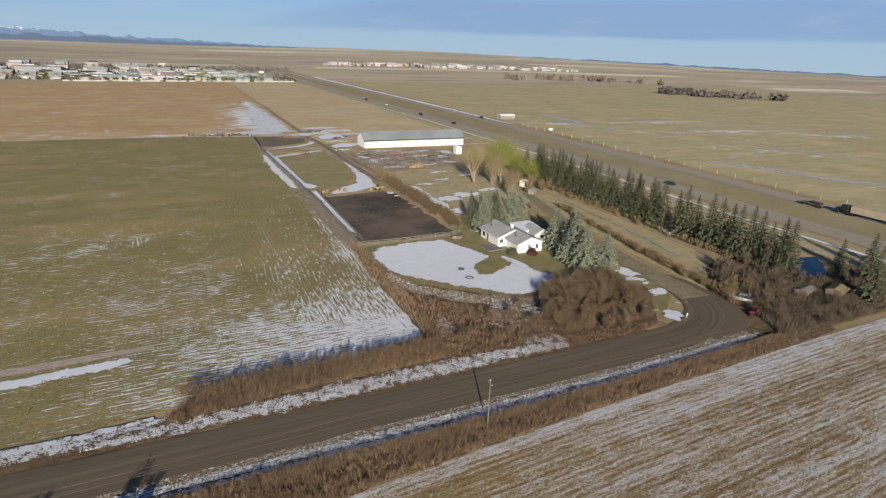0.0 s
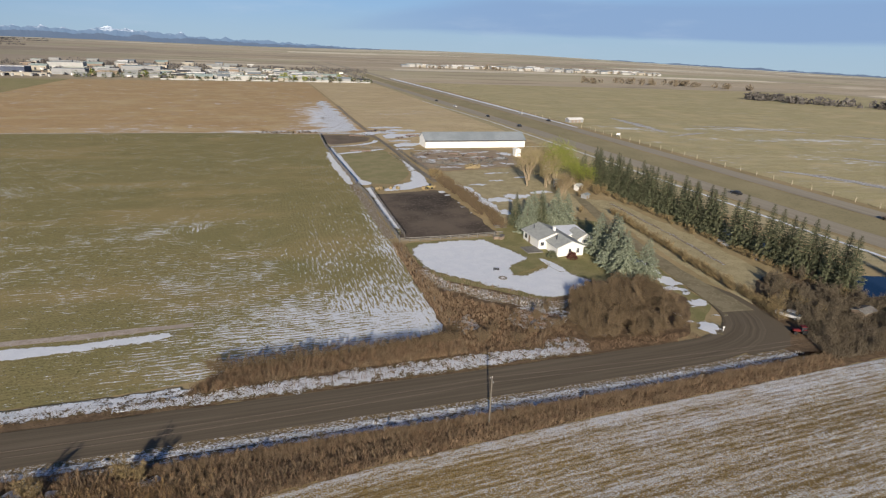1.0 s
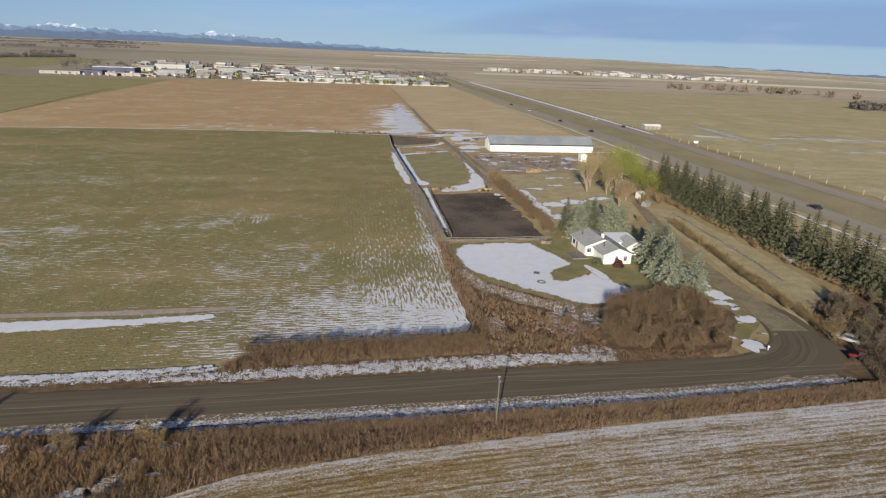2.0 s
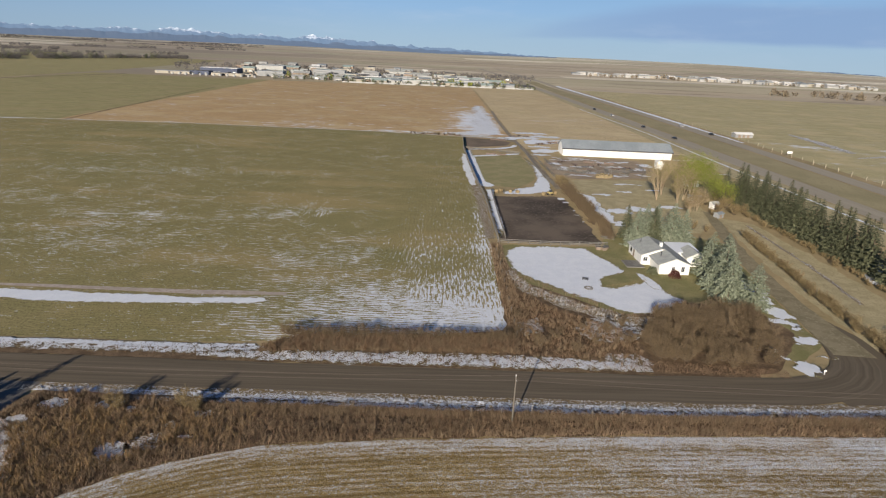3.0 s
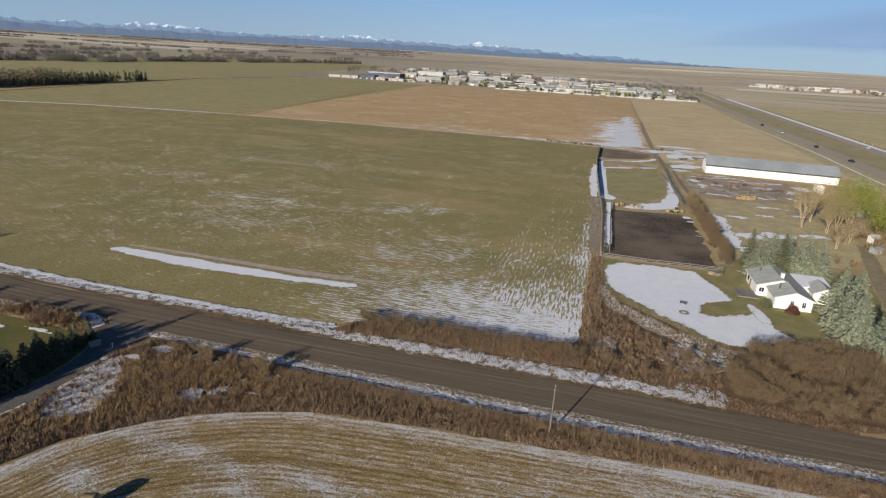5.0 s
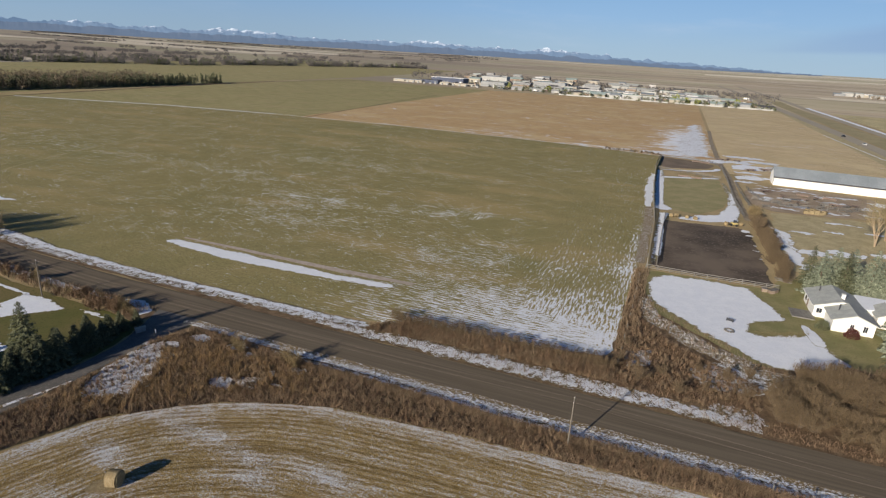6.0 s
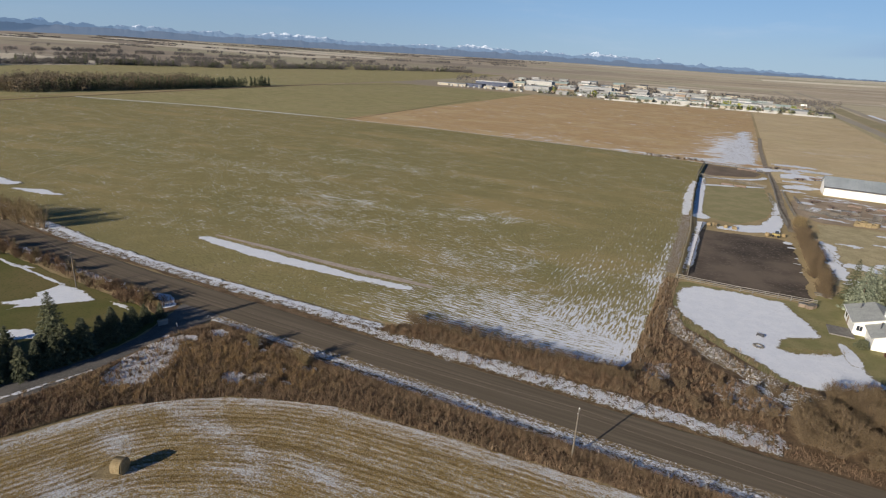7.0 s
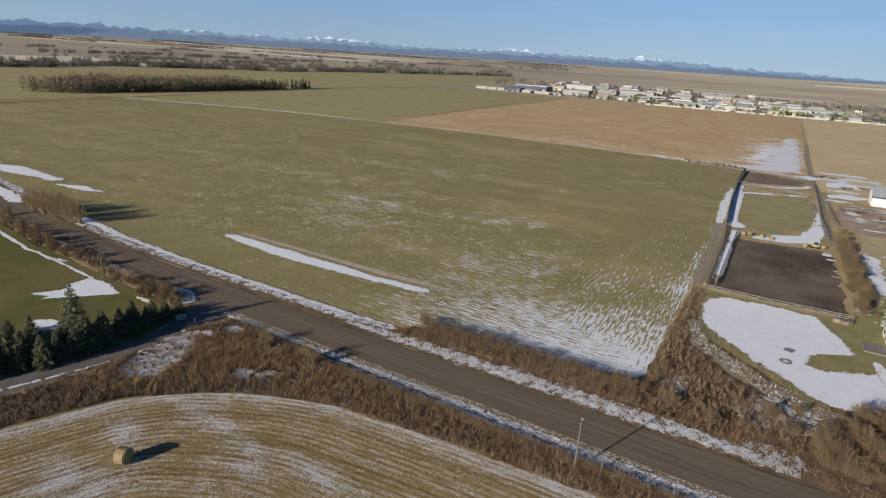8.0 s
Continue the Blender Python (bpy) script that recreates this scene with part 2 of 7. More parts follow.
M["drive"] = mottled("driveway_asphalt", (0.1, 0.095, 0.09), (0.14, 0.13, 0.12), 0.4, (0.19, 0.18, 0.165), 5.0, 0.8, 0.3, 0.02, 0.3)
M["snow"] = mottled("packed_snow", (0.73, 0.765, 0.83), (0.78, 0.81, 0.865), 0.4, (0.67, 0.7, 0.755), 3.0, 0.8, 0.3, 0.08)
M["frost_strip"] = mottled("frosted_ground", (0.4, 0.335, 0.29), (0.5, 0.43, 0.38), 0.6, (0.3, 0.24, 0.19), 4.0, 0.95, 0.5, 0.06)
M["lawn"] = mottled("frosted_lawn", (0.212, 0.203, 0.088), (0.285, 0.253, 0.125), 0.25, (0.17, 0.15, 0.065), 4.0, 0.95, 0.4, 0.06)
M["green_lawn"] = mottled("mown_lawn", (0.1, 0.108, 0.03), (0.165, 0.135, 0.056), 0.06, (0.085, 0.087, 0.028), 3.0, 0.95, 0.4, 0.05)
M["manure"] = mottled("dark_corral_soil", (0.058, 0.047, 0.039), (0.165, 0.13, 0.1), 0.05, (0.165, 0.132, 0.104), 1.2, 0.95, 0.5, 0.15)
M["soil"] = mottled("brown_yard_soil", (0.3, 0.235, 0.17), (0.4, 0.325, 0.24), 0.15, (0.22, 0.17, 0.12), 2.0, 0.95, 0.4, 0.1)
M["pen_soil"] = mottled("dark_pen_soil", (0.15, 0.12, 0.09), (0.21, 0.165, 0.125), 0.12, (0.11, 0.088, 0.066), 1.5, 0.95, 0.4, 0.1)
M["median"] = mottled("median_grass", (0.3, 0.262, 0.148), (0.36, 0.308, 0.18), 0.06, (0.245, 0.215, 0.12), 1.2, 0.95, 0.3, 0.06)
M["pen"] = mottled("grazed_pen_grass", (0.27, 0.25, 0.125), (0.34, 0.295, 0.16), 0.2, (0.21, 0.19, 0.09), 3.0, 0.95, 0.4, 0.08)
M["lane"] = mottled("packed_lane", (0.21, 0.18, 0.112), (0.28, 0.24, 0.155), 0.3, (0.33, 0.285, 0.19), 2.0, 0.95, 0.3, 0.05)
M["track"] = mottled("dirt_track", (0.21, 0.173, 0.128), (0.285, 0.24, 0.18), 0.3, (0.36, 0.315, 0.255), 2.0, 0.95, 0.3, 0.06)
M["dry_grass"] = mottled("dry_grass", (0.385, 0.332, 0.195), (0.48, 0.408, 0.25), 0.3, (0.23, 0.195, 0.112), 3.0, 0.95, 0.5, 0.1)
M["brush_floor"] = mottled("brush_litter", (0.12, 0.082, 0.05), (0.2, 0.14, 0.085), 0.5, (0.07, 0.048, 0.03), 4.0, 0.95, 0.5, 0.1)
k = Mat("snow_in_grass", 0.9, 0.1)
fine = k.noise(k.pos(0.9, 1.3), 2.6, 5, 0.8)
grain = k.noise(k.pos(), 5.0, 3, 0.7)
col = k.mix(k.between(grain, 0.4, 0.62), (0.16, 0.115, 0.06), (0.3, 0.23, 0.13))
col, fac = snowy(k, col, k.attr("snow"), k.calc("ADD", k.calc("MULTIPLY", fine, 0.75), k.calc("MULTIPLY", grain, 0.25)), 0.04)
k.color(col).bump(k.calc("ADD", fine, grain), 0.6, 0.14)
M["snow_grass"] = k.m
k = Mat("bank_snow", 0.85, 0.15)
p = k.pos()
patches = k.noise(p, 0.75, 5, 0.65)
fine = k.noise(p, 4.0, 4, 0.75)
col = k.mix(k.between(fine, 0.4, 0.62), (0.115, 0.085, 0.045), (0.26, 0.2, 0.11))
fac = k.between(k.calc("ADD", k.attr("snow"), k.total((patches, 2.2, 0.5), (fine, 2.6, 0.5))), -0.08, 0.08)
k.color(k.mix(fac, col, SNOW)).bump(k.total((patches, 1.0, 0.5), (fine, 0.4, 0.5), (fac, 0.5, 0.0)), 0.7, 0.2)
M["bank_snow"] = k.m
k = Mat("melting_snow", 0.8, 0.2)
p = k.pos()
ragged = k.noise(p, 1.1, 5, 0.65)
fine = k.noise(p, 5.0, 4, 0.7)
col = k.mix(k.between(fine, 0.4, 0.62), (0.17, 0.145, 0.07), (0.29, 0.245, 0.135))
white = k.mix(k.between(k.noise(p, 0.4, 4), 0.35, 0.65), (0.73, 0.765, 0.83), (0.78, 0.81, 0.865))
white = k.mix(k.between(k.noise(p, 3.0, 3), 0.52, 0.7, 0.0, 0.8), white, (0.67, 0.7, 0.755))
fac = k.between(k.calc("ADD", k.attr("snow"), k.total((ragged, 1.5, 0.5), (fine, 0.8, 0.5))), -0.06, 0.06)
k.color(k.mix(fac, col, white)).bump(k.total((k.noise(p, 0.8, 4), 1.0, 0.5), (fine, 0.25, 0.5), (fac, 0.4, 0.0)), 0.4, 0.12)
M["melt_snow"] = k.m
M["white_wall"] = mottled("white_siding", (0.8, 0.79, 0.76), (0.76, 0.75, 0.72), 0.6, (0.7, 0.69, 0.66), 5, 0.6, 0.1, 0.01, 0.3)
M["pale_wall"] = mottled("off_white_siding", (0.43, 0.43, 0.42), (0.37, 0.37, 0.36), 0.2, (0.3, 0.3, 0.29), 3, 0.7, 0.1, 0.01)
M["cream_wall"] = mottled("cream_siding", (0.36, 0.33, 0.276), (0.396, 0.36, 0.3), 0.3, (0.3, 0.276, 0.24), 3, 0.7, 0.1, 0.01)
M["grey_wall"] = mottled("grey_siding", (0.252, 0.259, 0.266), (0.308, 0.315, 0.322), 0.3, (0.21, 0.21, 0.217), 3, 0.7, 0.1, 0.01)
M["navy_wall"] = mottled("dark_blue_cladding", (0.06, 0.075, 0.12), (0.085, 0.1, 0.15), 0.2, (0.05, 0.06, 0.09), 3, 0.6, 0.1, 0.01)
M["brown_wall"] = mottled("brown_cladding", (0.22, 0.17, 0.13), (0.28, 0.22, 0.17), 0.3, (0.17, 0.13, 0.1), 3, 0.7, 0.1, 0.01)
M["shingle"] = mottled("grey_shingles", (0.35, 0.365, 0.35), (0.42, 0.435, 0.415), 0.8, (0.24, 0.245, 0.245), 7, 0.85, 0.3, 0.02)
M["dark_roof"] = mottled("dark_roof", (0.07, 0.072, 0.08), (0.1, 0.1, 0.11), 0.5, (0.05, 0.05, 0.055), 5, 0.8, 0.2, 0.02)
M["metal_roof"] = mottled("galvanised_roof", (0.22, 0.25, 0.27), (0.28, 0.31, 0.335), 0.15, (0.19, 0.215, 0.235), 2, 0.55, 0.1, 0.01, 0.4)
M["green_roof"] = mottled("pale_green_roof", (0.3, 0.38, 0.36), (0.38, 0.44, 0.42), 0.1, (0.26, 0.33, 0.31), 1, 0.6, 0.1, 0.01)
M["glass"] = mottled("dark_window", (0.03, 0.035, 0.045), (0.05, 0.055, 0.065), 0.5, None, 5, 0.1, 0.0, 0.01, 0.6)
M["trim"] = mottled("white_trim", (0.75, 0.74, 0.72), (0.8, 0.79, 0.77), 1, None, 5, 0.6, 0.05, 0.005)
M["wood"] = mottled("weathered_wood", (0.175, 0.167, 0.155), (0.25, 0.24, 0.222), 2.0, (0.12, 0.1, 0.08), 12, 0.9, 0.3, 0.01, 0.2, 0.4)
M["pole"] = mottled("weathered_pole", (0.14, 0.125, 0.105), (0.19, 0.17, 0.14), 2.0, (0.1, 0.085, 0.07), 12, 0.9, 0.3, 0.01)
M["bark"] = mottled("bark", (0.1, 0.075, 0.055), (0.15, 0.12, 0.09), 3.0, (0.06, 0.045, 0.035), 12, 0.95, 0.5, 0.03)
M["pale_bark"] = mottled("pale_bark", (0.32, 0.25, 0.17), (0.42, 0.33, 0.23), 3.0, (0.2, 0.15, 0.1), 12, 0.95, 0.4, 0.03)
M["hay"] = mottled("weathered_hay", (0.27, 0.215, 0.125), (0.37, 0.3, 0.185), 1.5, (0.17, 0.125, 0.065), 14, 0.95, 0.8, 0.05, 0.1, 0.25)
M["red"] = mottled("red_paint", (0.15, 0.018, 0.02), (0.11, 0.016, 0.018), 1, None, 5, 0.45, 0.05, 0.01, 0.3)
M["black"] = mottled("black_paint", (0.02, 0.02, 0.022), (0.03, 0.03, 0.032), 1, None, 5, 0.35, 0.05, 0.01, 0.5)
M["rubber"] = mottled("rubber", (0.02, 0.02, 0.02), (0.03, 0.03, 0.03), 3, None, 9, 0.85, 0.1, 0.01)
M["silver"] = mottled("silver_paint", (0.5, 0.5, 0.5), (0.55, 0.55, 0.55), 1, None, 5, 0.35, 0.05, 0.01, 0.5)
M["tan_paint"] = mottled("tan_tarp", (0.42, 0.36, 0.26), (0.48, 0.41, 0.3), 0.6, None, 5, 0.7, 0.1, 0.02)
M["yellow"] = mottled("faded_yellow_paint", (0.36, 0.29, 0.12), (0.3, 0.24, 0.1), 1, None, 5, 0.5, 0.05, 0.01)
M["steel"] = mottled("rusty_steel", (0.16, 0.12, 0.1), (0.22, 0.17, 0.14), 1.5, (0.1, 0.06, 0.04), 8, 0.7, 0.2, 0.01, 0.4)
M["reed"] = leafy("dry_reeds", (0.37, 0.272, 0.178), (0.125, 0.088, 0.057))
M["red_reed"] = leafy("red_brown_reeds", (0.35, 0.235, 0.148), (0.12, 0.079, 0.049))
M["gold_grass"] = leafy("golden_grass", (0.46, 0.315, 0.16), (0.19, 0.124, 0.062))
M["frost_grass"] = leafy("frosted_grass", (0.62, 0.57, 0.47), (0.36, 0.29, 0.18))
M["twig"] = leafy("bare_twigs", (0.27, 0.2, 0.122), (0.12, 0.087, 0.054))
M["grey_twig"] = leafy("grey_twigs", (0.215, 0.175, 0.122), (0.095, 0.077, 0.055))
M["olive_twig"] = leafy("olive_twigs", (0.36, 0.275, 0.145), (0.16, 0.12, 0.064))
M["spruce"] = leafy("spruce_needles", (0.2, 0.205, 0.12), (0.065, 0.077, 0.045))
M["blue_spruce"] = leafy("blue_spruce_needles", (0.34, 0.37, 0.27), (0.15, 0.175, 0.12))
M["lime"] = leafy("yellow_green_leaves", (0.31, 0.335, 0.07), (0.17, 0.2, 0.04))
M["rust"] = leafy("rust_leaves", (0.31, 0.235, 0.115), (0.2, 0.155, 0.078))
M["tan_leaf"] = leafy("tan_leaves", (0.4, 0.335, 0.16), (0.24, 0.2, 0.095))
M["maroon"] = leafy("maroon_leaves", (0.125, 0.05, 0.04), (0.075, 0.032, 0.027))
# bare wood greyed and flattened in tone, with distance haze in the colour
M["valley_wood"] = leafy("valley_bare_wood", (0.2, 0.185, 0.172), (0.13, 0.12, 0.115))
M["tuft"] = leafy("snowy_tufts", (0.66, 0.67, 0.7), (0.5, 0.47, 0.42))
M["straw"] = leafy("cut_straw", (0.52, 0.39, 0.2), (0.2, 0.14, 0.065))
M["dark_wood"] = leafy("far_bare_wood", (0.26, 0.212, 0.148), (0.14, 0.115, 0.082))


# ---- geometry helpers ----
HORIZON = [(-180, 0), (-75, -0.1), (-66, -0.1), (-54, 0.05), (-40, 0.05), (-15, 0.15), (0, 0.05), (15, 0.15), (25, 0.1), (36, -0.2), (50, -0.55), (63, -0.8), (180, 0)]


def ground_z(x, y):
    """The land: level by the road, rising gently to the north, and up to the skyline."""
    x, y = np.asarray(x, float), np.asarray(y, float)
    near = 9.0 * (1 - np.exp(-np.maximum(0, y - 120) / 700))
    el = np.interp(np.degrees(np.arctan2(x, y)), [a for a, _ in HORIZON], [b for _, b in HORIZON])
    return near + np.maximum(0, np.hypot(x, y) - 900) / 3900 * (46 + 4800 * np.tan(np.radians(el)) - 9)


def gz(x, y):
    return float(ground_z(x, y))


def mesh_from(name, verts, faces, materials=()):
    me = bpy.data.meshes.new(name)
    me.from_pydata([tuple(v) for v in verts], [], [tuple(f) for f in faces])
    for m in materials:
        me.materials.append(m)
    me.update()
    return me


def fast_mesh(name, verts, faces, material):
    """A mesh from arrays of corners and of equal-sided faces."""
    me = bpy.data.meshes.new(name)
    verts, faces = np.asarray(verts, np.float32), np.asarray(faces, np.int32)
    n, k = faces.shape
    me.vertices.add(len(verts))
    me.vertices.foreach_set("co", verts.ravel())
    me.loops.add(n * k)
    me.loops.foreach_set("vertex_index", faces.ravel())
    me.polygons.add(n)
    me.polygons.foreach_set("loop_start", np.arange(0, n * k, k, dtype=np.int32))
    me.update(calc_edges=True)
    me.validate()
    me.materials.append(material)
    return me


def part(name, bm, material, parent=None, label=""):
    """Links a bmesh or a mesh as one object, under a thing or a part."""
    if isinstance(bm, bmesh.types.BMesh):
        me = bpy.data.meshes.new(name)
        bm.to_mesh(me)
        bm.free()
        me.materials.append(material)
    else:
        me = bm
    ob = new(name, me)
    if parent is not None:
        ob.parent = parent
    if label:
        ob["label"] = label
    return ob


def thing(name, m, label, category, group=""):
    ob = new(name)
    ob.matrix_world = m
    return tagged(ob, label, category, group)


def box(bm, x0, y0, z0, x1, y1, z1, bevel=0.0):
    r = bmesh.ops.create_cube(bm, size=1.0, matrix=Matrix.Translation(((x0 + x1) / 2, (y0 + y1) / 2, (z0 + z1) / 2)) @ Matrix.Diagonal((x1 - x0, y1 - y0, z1 - z0, 1)))
    if bevel:
        bmesh.ops.bevel(bm, geom=list({e for v in r["verts"] for e in v.link_edges}), offset=bevel, segments=1, affect="EDGES")
    return bm


def tube(bm, a, b, r0, r1, sides=6):
    a, b = Vector(a), Vector(b)
    m = Matrix.Translation((a + b) / 2) @ (b - a).to_track_quat("Z", "Y").to_matrix().to_4x4()
    bmesh.ops.create_cone(bm, cap_ends=True, segments=sides, radius1=r0, radius2=r1, depth=(b - a).length, matrix=m)
    return bm


def wheel(bm, x, y, r, w):
    """A wheel whose axle lies along x."""
    return tube(bm, (x - w / 2, y, r), (x + w / 2, y, r), r, r, 14)


def structure(ob, label="", category=""):
    return tagged(ob, label, category, "", "structure")


def sheet(name, x0, x1, low, high, nx, ny, material, lift, snow=None, uv=None, label="", category="field"):
    """A strip of land between two lines y = low(x) and y = high(x), laid on the ground, with a cover of snow by place."""
    xs = np.linspace(x0, x1, nx + 1)
    t = np.linspace(0, 1, ny + 1)
    X = np.repeat(xs[:, None], ny + 1, 1)
    lo, hi = np.array([low(x) for x in xs]), np.array([high(x) for x in xs])
    Y = lo[:, None] + (hi - lo)[:, None] * t[None]
    Z = ground_z(X, Y) + lift
    i = np.arange((nx + 1) * (ny + 1)).reshape(nx + 1, ny + 1)
    faces = np.stack([i[:-1, :-1], i[1:, :-1], i[1:, 1:], i[:-1, 1:]], -1).reshape(-1, 4)
    me = fast_mesh(name, np.stack([X, Y, Z], -1).reshape(-1, 3), faces, material)
    x, y = X.ravel(), Y.ravel()
    if snow is not None:
        me.attributes.new("snow", "FLOAT", "POINT").data.foreach_set("value", np.asarray(snow(x, y), np.float32))
    if uv is not None:
        u, v = uv(x, y)
        both = np.stack([u, v], -1)[faces.ravel()].astype(np.float32)
        me.uv_layers.new(name="UVMap").data.foreach_set("uv", both.ravel())
    return structure(new(name, me), label, category)


def line(points):
    """y as a function of x through points."""
    xs, ys = [q[0] for q in points], [q[1] for q in points]
    return lambda x: float(np.interp(x, xs, ys))


def ribbon(name, points, width, material, lift, label="", category="road", rough=0.0, snow=None, across=2, step=4.0, relief=0.0, fade=0.0):
    """A road or strip along a smooth line, with the run and the breadth as texture coordinates."""
    pts = np.array(points, float)
    seg = np.r_[0, np.cumsum(np.hypot(*np.diff(pts, axis=0).T))]
    s = np.linspace(0, seg[-1], max(3, int(seg[-1] / step)))
    c = np.stack([np.interp(s, seg, pts[:, 0]), np.interp(s, seg, pts[:, 1])], -1)
    for _ in range(3):
        c[1:-1] = (c[:-2] + 2 * c[1:-1] + c[2:]) / 4
    d = np.gradient(c, axis=0)
    d /= np.hypot(*d.T)[:, None]
    n = np.stack([-d[:, 1], d[:, 0]], -1)
    w = np.interp(s, seg, width) if isinstance(width, (list, tuple)) else np.full(len(s), float(width))
    off = np.linspace(-0.5, 0.5, across + 1)
    P = c[:, None] + n[:, None] * (off[None, :, None] * w[:, None, None])
    if rough:
        for i in range(len(s)):
            for j in (0, across):
                P[i, j] += n[i] * rough * (noise.noise((s[i] * 0.23, j * 7.0, len(points))) + 0.7 * noise.noise((s[i] * 0.9, j * 3.0, 5.0)))
    Z = ground_z(P[..., 0], P[..., 1]) + lift
    if relief:
        for i in range(len(s)):
            for j in range(across + 1):
                px, py = P[i, j]
                Z[i, j] += relief * max(0.0, noise.noise((px * 1.6 + py * 0.9, py * 1.3, 2.0)) + 0.8 * noise.noise((px * 3.4, py * 3.4, 8.0)) + 0.15)
    i = np.arange(len(s) * (across + 1)).reshape(len(s), across + 1)
    faces = np.stack([i[:-1, :-1], i[1:, :-1], i[1:, 1:], i[:-1, 1:]], -1).reshape(-1, 4)
    me = fast_mesh(name, np.concatenate([P, Z[..., None]], -1).reshape(-1, 3), faces[:, ::-1], material)
    both = np.stack([np.repeat(s[:, None], across + 1, 1), off[None] * w[:, None]], -1).reshape(-1, 2)[faces[:, ::-1].ravel()].astype(np.float32)
    me.uv_layers.new(name="UVMap").data.foreach_set("uv", both.ravel())
    if snow is not None:
        me.attributes.new("snow", "FLOAT", "POINT").data.foreach_set("value", np.repeat(snow - fade * np.abs(2 * off[None]) ** 2, len(s), 0).ravel().astype(np.float32))
    return structure(new(name, me), label, category)


def patch(name, points, material, lift, jag=0.6, label="", category="snow", seed=0.0, step=1.5, kind="structure", cover=0.55):
    """An area of ground cover with an uneven outline."""
    pts = np.array(points, float)
    pts = np.r_[pts, pts[:1]]
    seg = np.r_[0, np.cumsum(np.hypot(*np.diff(pts, axis=0).T))]
    s = np.linspace(0, seg[-1], max(12, int(seg[-1] / step)), endpoint=False)
    c = np.stack([np.interp(s, seg, pts[:, 0]), np.interp(s, seg, pts[:, 1])], -1)
    for _ in range(2):
        c = (np.roll(c, 1, 0) + 2 * c + np.roll(c, -1, 0)) / 4
    out = []
    for x, y in c:
        dx, dy = (noise.noise((x * 0.2, y * 0.2, seed + d)) + 0.7 * noise.noise((x * 0.8, y * 0.8, seed + d + 3)) + 0.6 * noise.noise((x * 2.3, y * 2.3, seed + d + 5)) for d in (0, 9))
        out.append((x + jag * dx, y + jag * dy))
    bm = bmesh.new()
    f = bm.faces.new([bm.verts.new((x, y, gz(x, y) + lift)) for x, y in out])
    f.normal_update()
    if f.normal.z < 0:
        f.normal_flip()
    melting = material == M["snow"]
    size = max(np.ptp(c[:, 0]), np.ptp(c[:, 1]))
    narrow = min(np.ptp(c[:, 0]), np.ptp(c[:, 1]))
    cell = max(0.5, size / 30) if melting else 8.0
    for axis, low, high in ((0, c[:, 0].min(), c[:, 0].max()), (1, c[:, 1].min(), c[:, 1].max())):
        for v in np.arange(math.ceil(low / cell) * cell, high, cell):
            bmesh.ops.bisect_plane(bm, geom=bm.verts[:] + bm.edges[:] + bm.faces[:], dist=1e-5, plane_co=(v, v, 0), plane_no=(1 - axis, axis, 0))
    bmesh.ops.triangulate(bm, faces=bm.faces[:])
    for v in bm.verts:
        v.co.z = gz(v.co.x, v.co.y) + lift
    ob = part(name, bm, M["melt_snow"] if melting else material)
    value = np.full(len(ob.data.vertices), cover, np.float32)
    if melting:
        a = np.array(out)
        d = np.roll(a, -1, 0) - a
        for i, v in enumerate(ob.data.vertices):
            w = np.array([v.co.x, v.co.y]) - a
            t = np.clip((w * d).sum(1) / ((d * d).sum(1) + 1e-9), 0, 1)
            value[i] = -0.14 + min(0.9, np.hypot(*(w - d * t[:, None]).T).min() / min(1.1, 0.03 * narrow + 0.22) * 0.6)
    ob.data.attributes.new("snow", "FLOAT", "POINT").data.foreach_set("value", value)
    return tagged(ob, label, category, "", kind)


def soft(v, a, b):
    t = np.clip((v - a) / (b - a), 0, 1)
    return t * t * (3 - 2 * t)


def spot(x, y, cx, cy, rx, ry, turn=0.0):
    c, s = math.cos(radians(turn)), math.sin(radians(turn))
    u, v = (x - cx) * c + (y - cy) * s, -(x - cx) * s + (y - cy) * c
    return np.exp(-((u / rx) ** 2) - (v / ry) ** 2)


# ---- the land ----
rings = np.r_[np.arange(0, 1000, 20.0), np.geomspace(1000, 4900, 50)]
az = np.radians(np.arange(0, 360, 2.0))
R, A = np.meshgrid(rings, az, indexing="ij")
GX, GY = R * np.sin(A), R * np.cos(A)
GZ = ground_z(GX, GY)
idx = np.arange(R.size).reshape(R.shape)
nxt = np.roll(idx, -1, 1)
quads = np.stack([idx[:-1], nxt[:-1], nxt[1:], idx[1:]], -1).reshape(-1, 4)
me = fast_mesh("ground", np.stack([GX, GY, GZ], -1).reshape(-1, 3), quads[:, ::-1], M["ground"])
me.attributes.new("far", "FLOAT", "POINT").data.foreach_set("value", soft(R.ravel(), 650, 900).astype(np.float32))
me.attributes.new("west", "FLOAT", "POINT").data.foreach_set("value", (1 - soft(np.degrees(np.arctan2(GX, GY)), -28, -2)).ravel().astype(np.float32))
me.attributes.new("snow", "FLOAT", "POINT").data.foreach_set("value", (0.12 * spot(GX, GY, 130, 230, 60, 60)).ravel().astype(np.float32))
structure(new("ground", me), "dry tan prairie ground reaching to the skyline", "ground")

NORTH = line([(-420, 262), (-387, 273), (-295, 303), (-210, 317), (-115, 325), (-16, 324), (37, 317)])


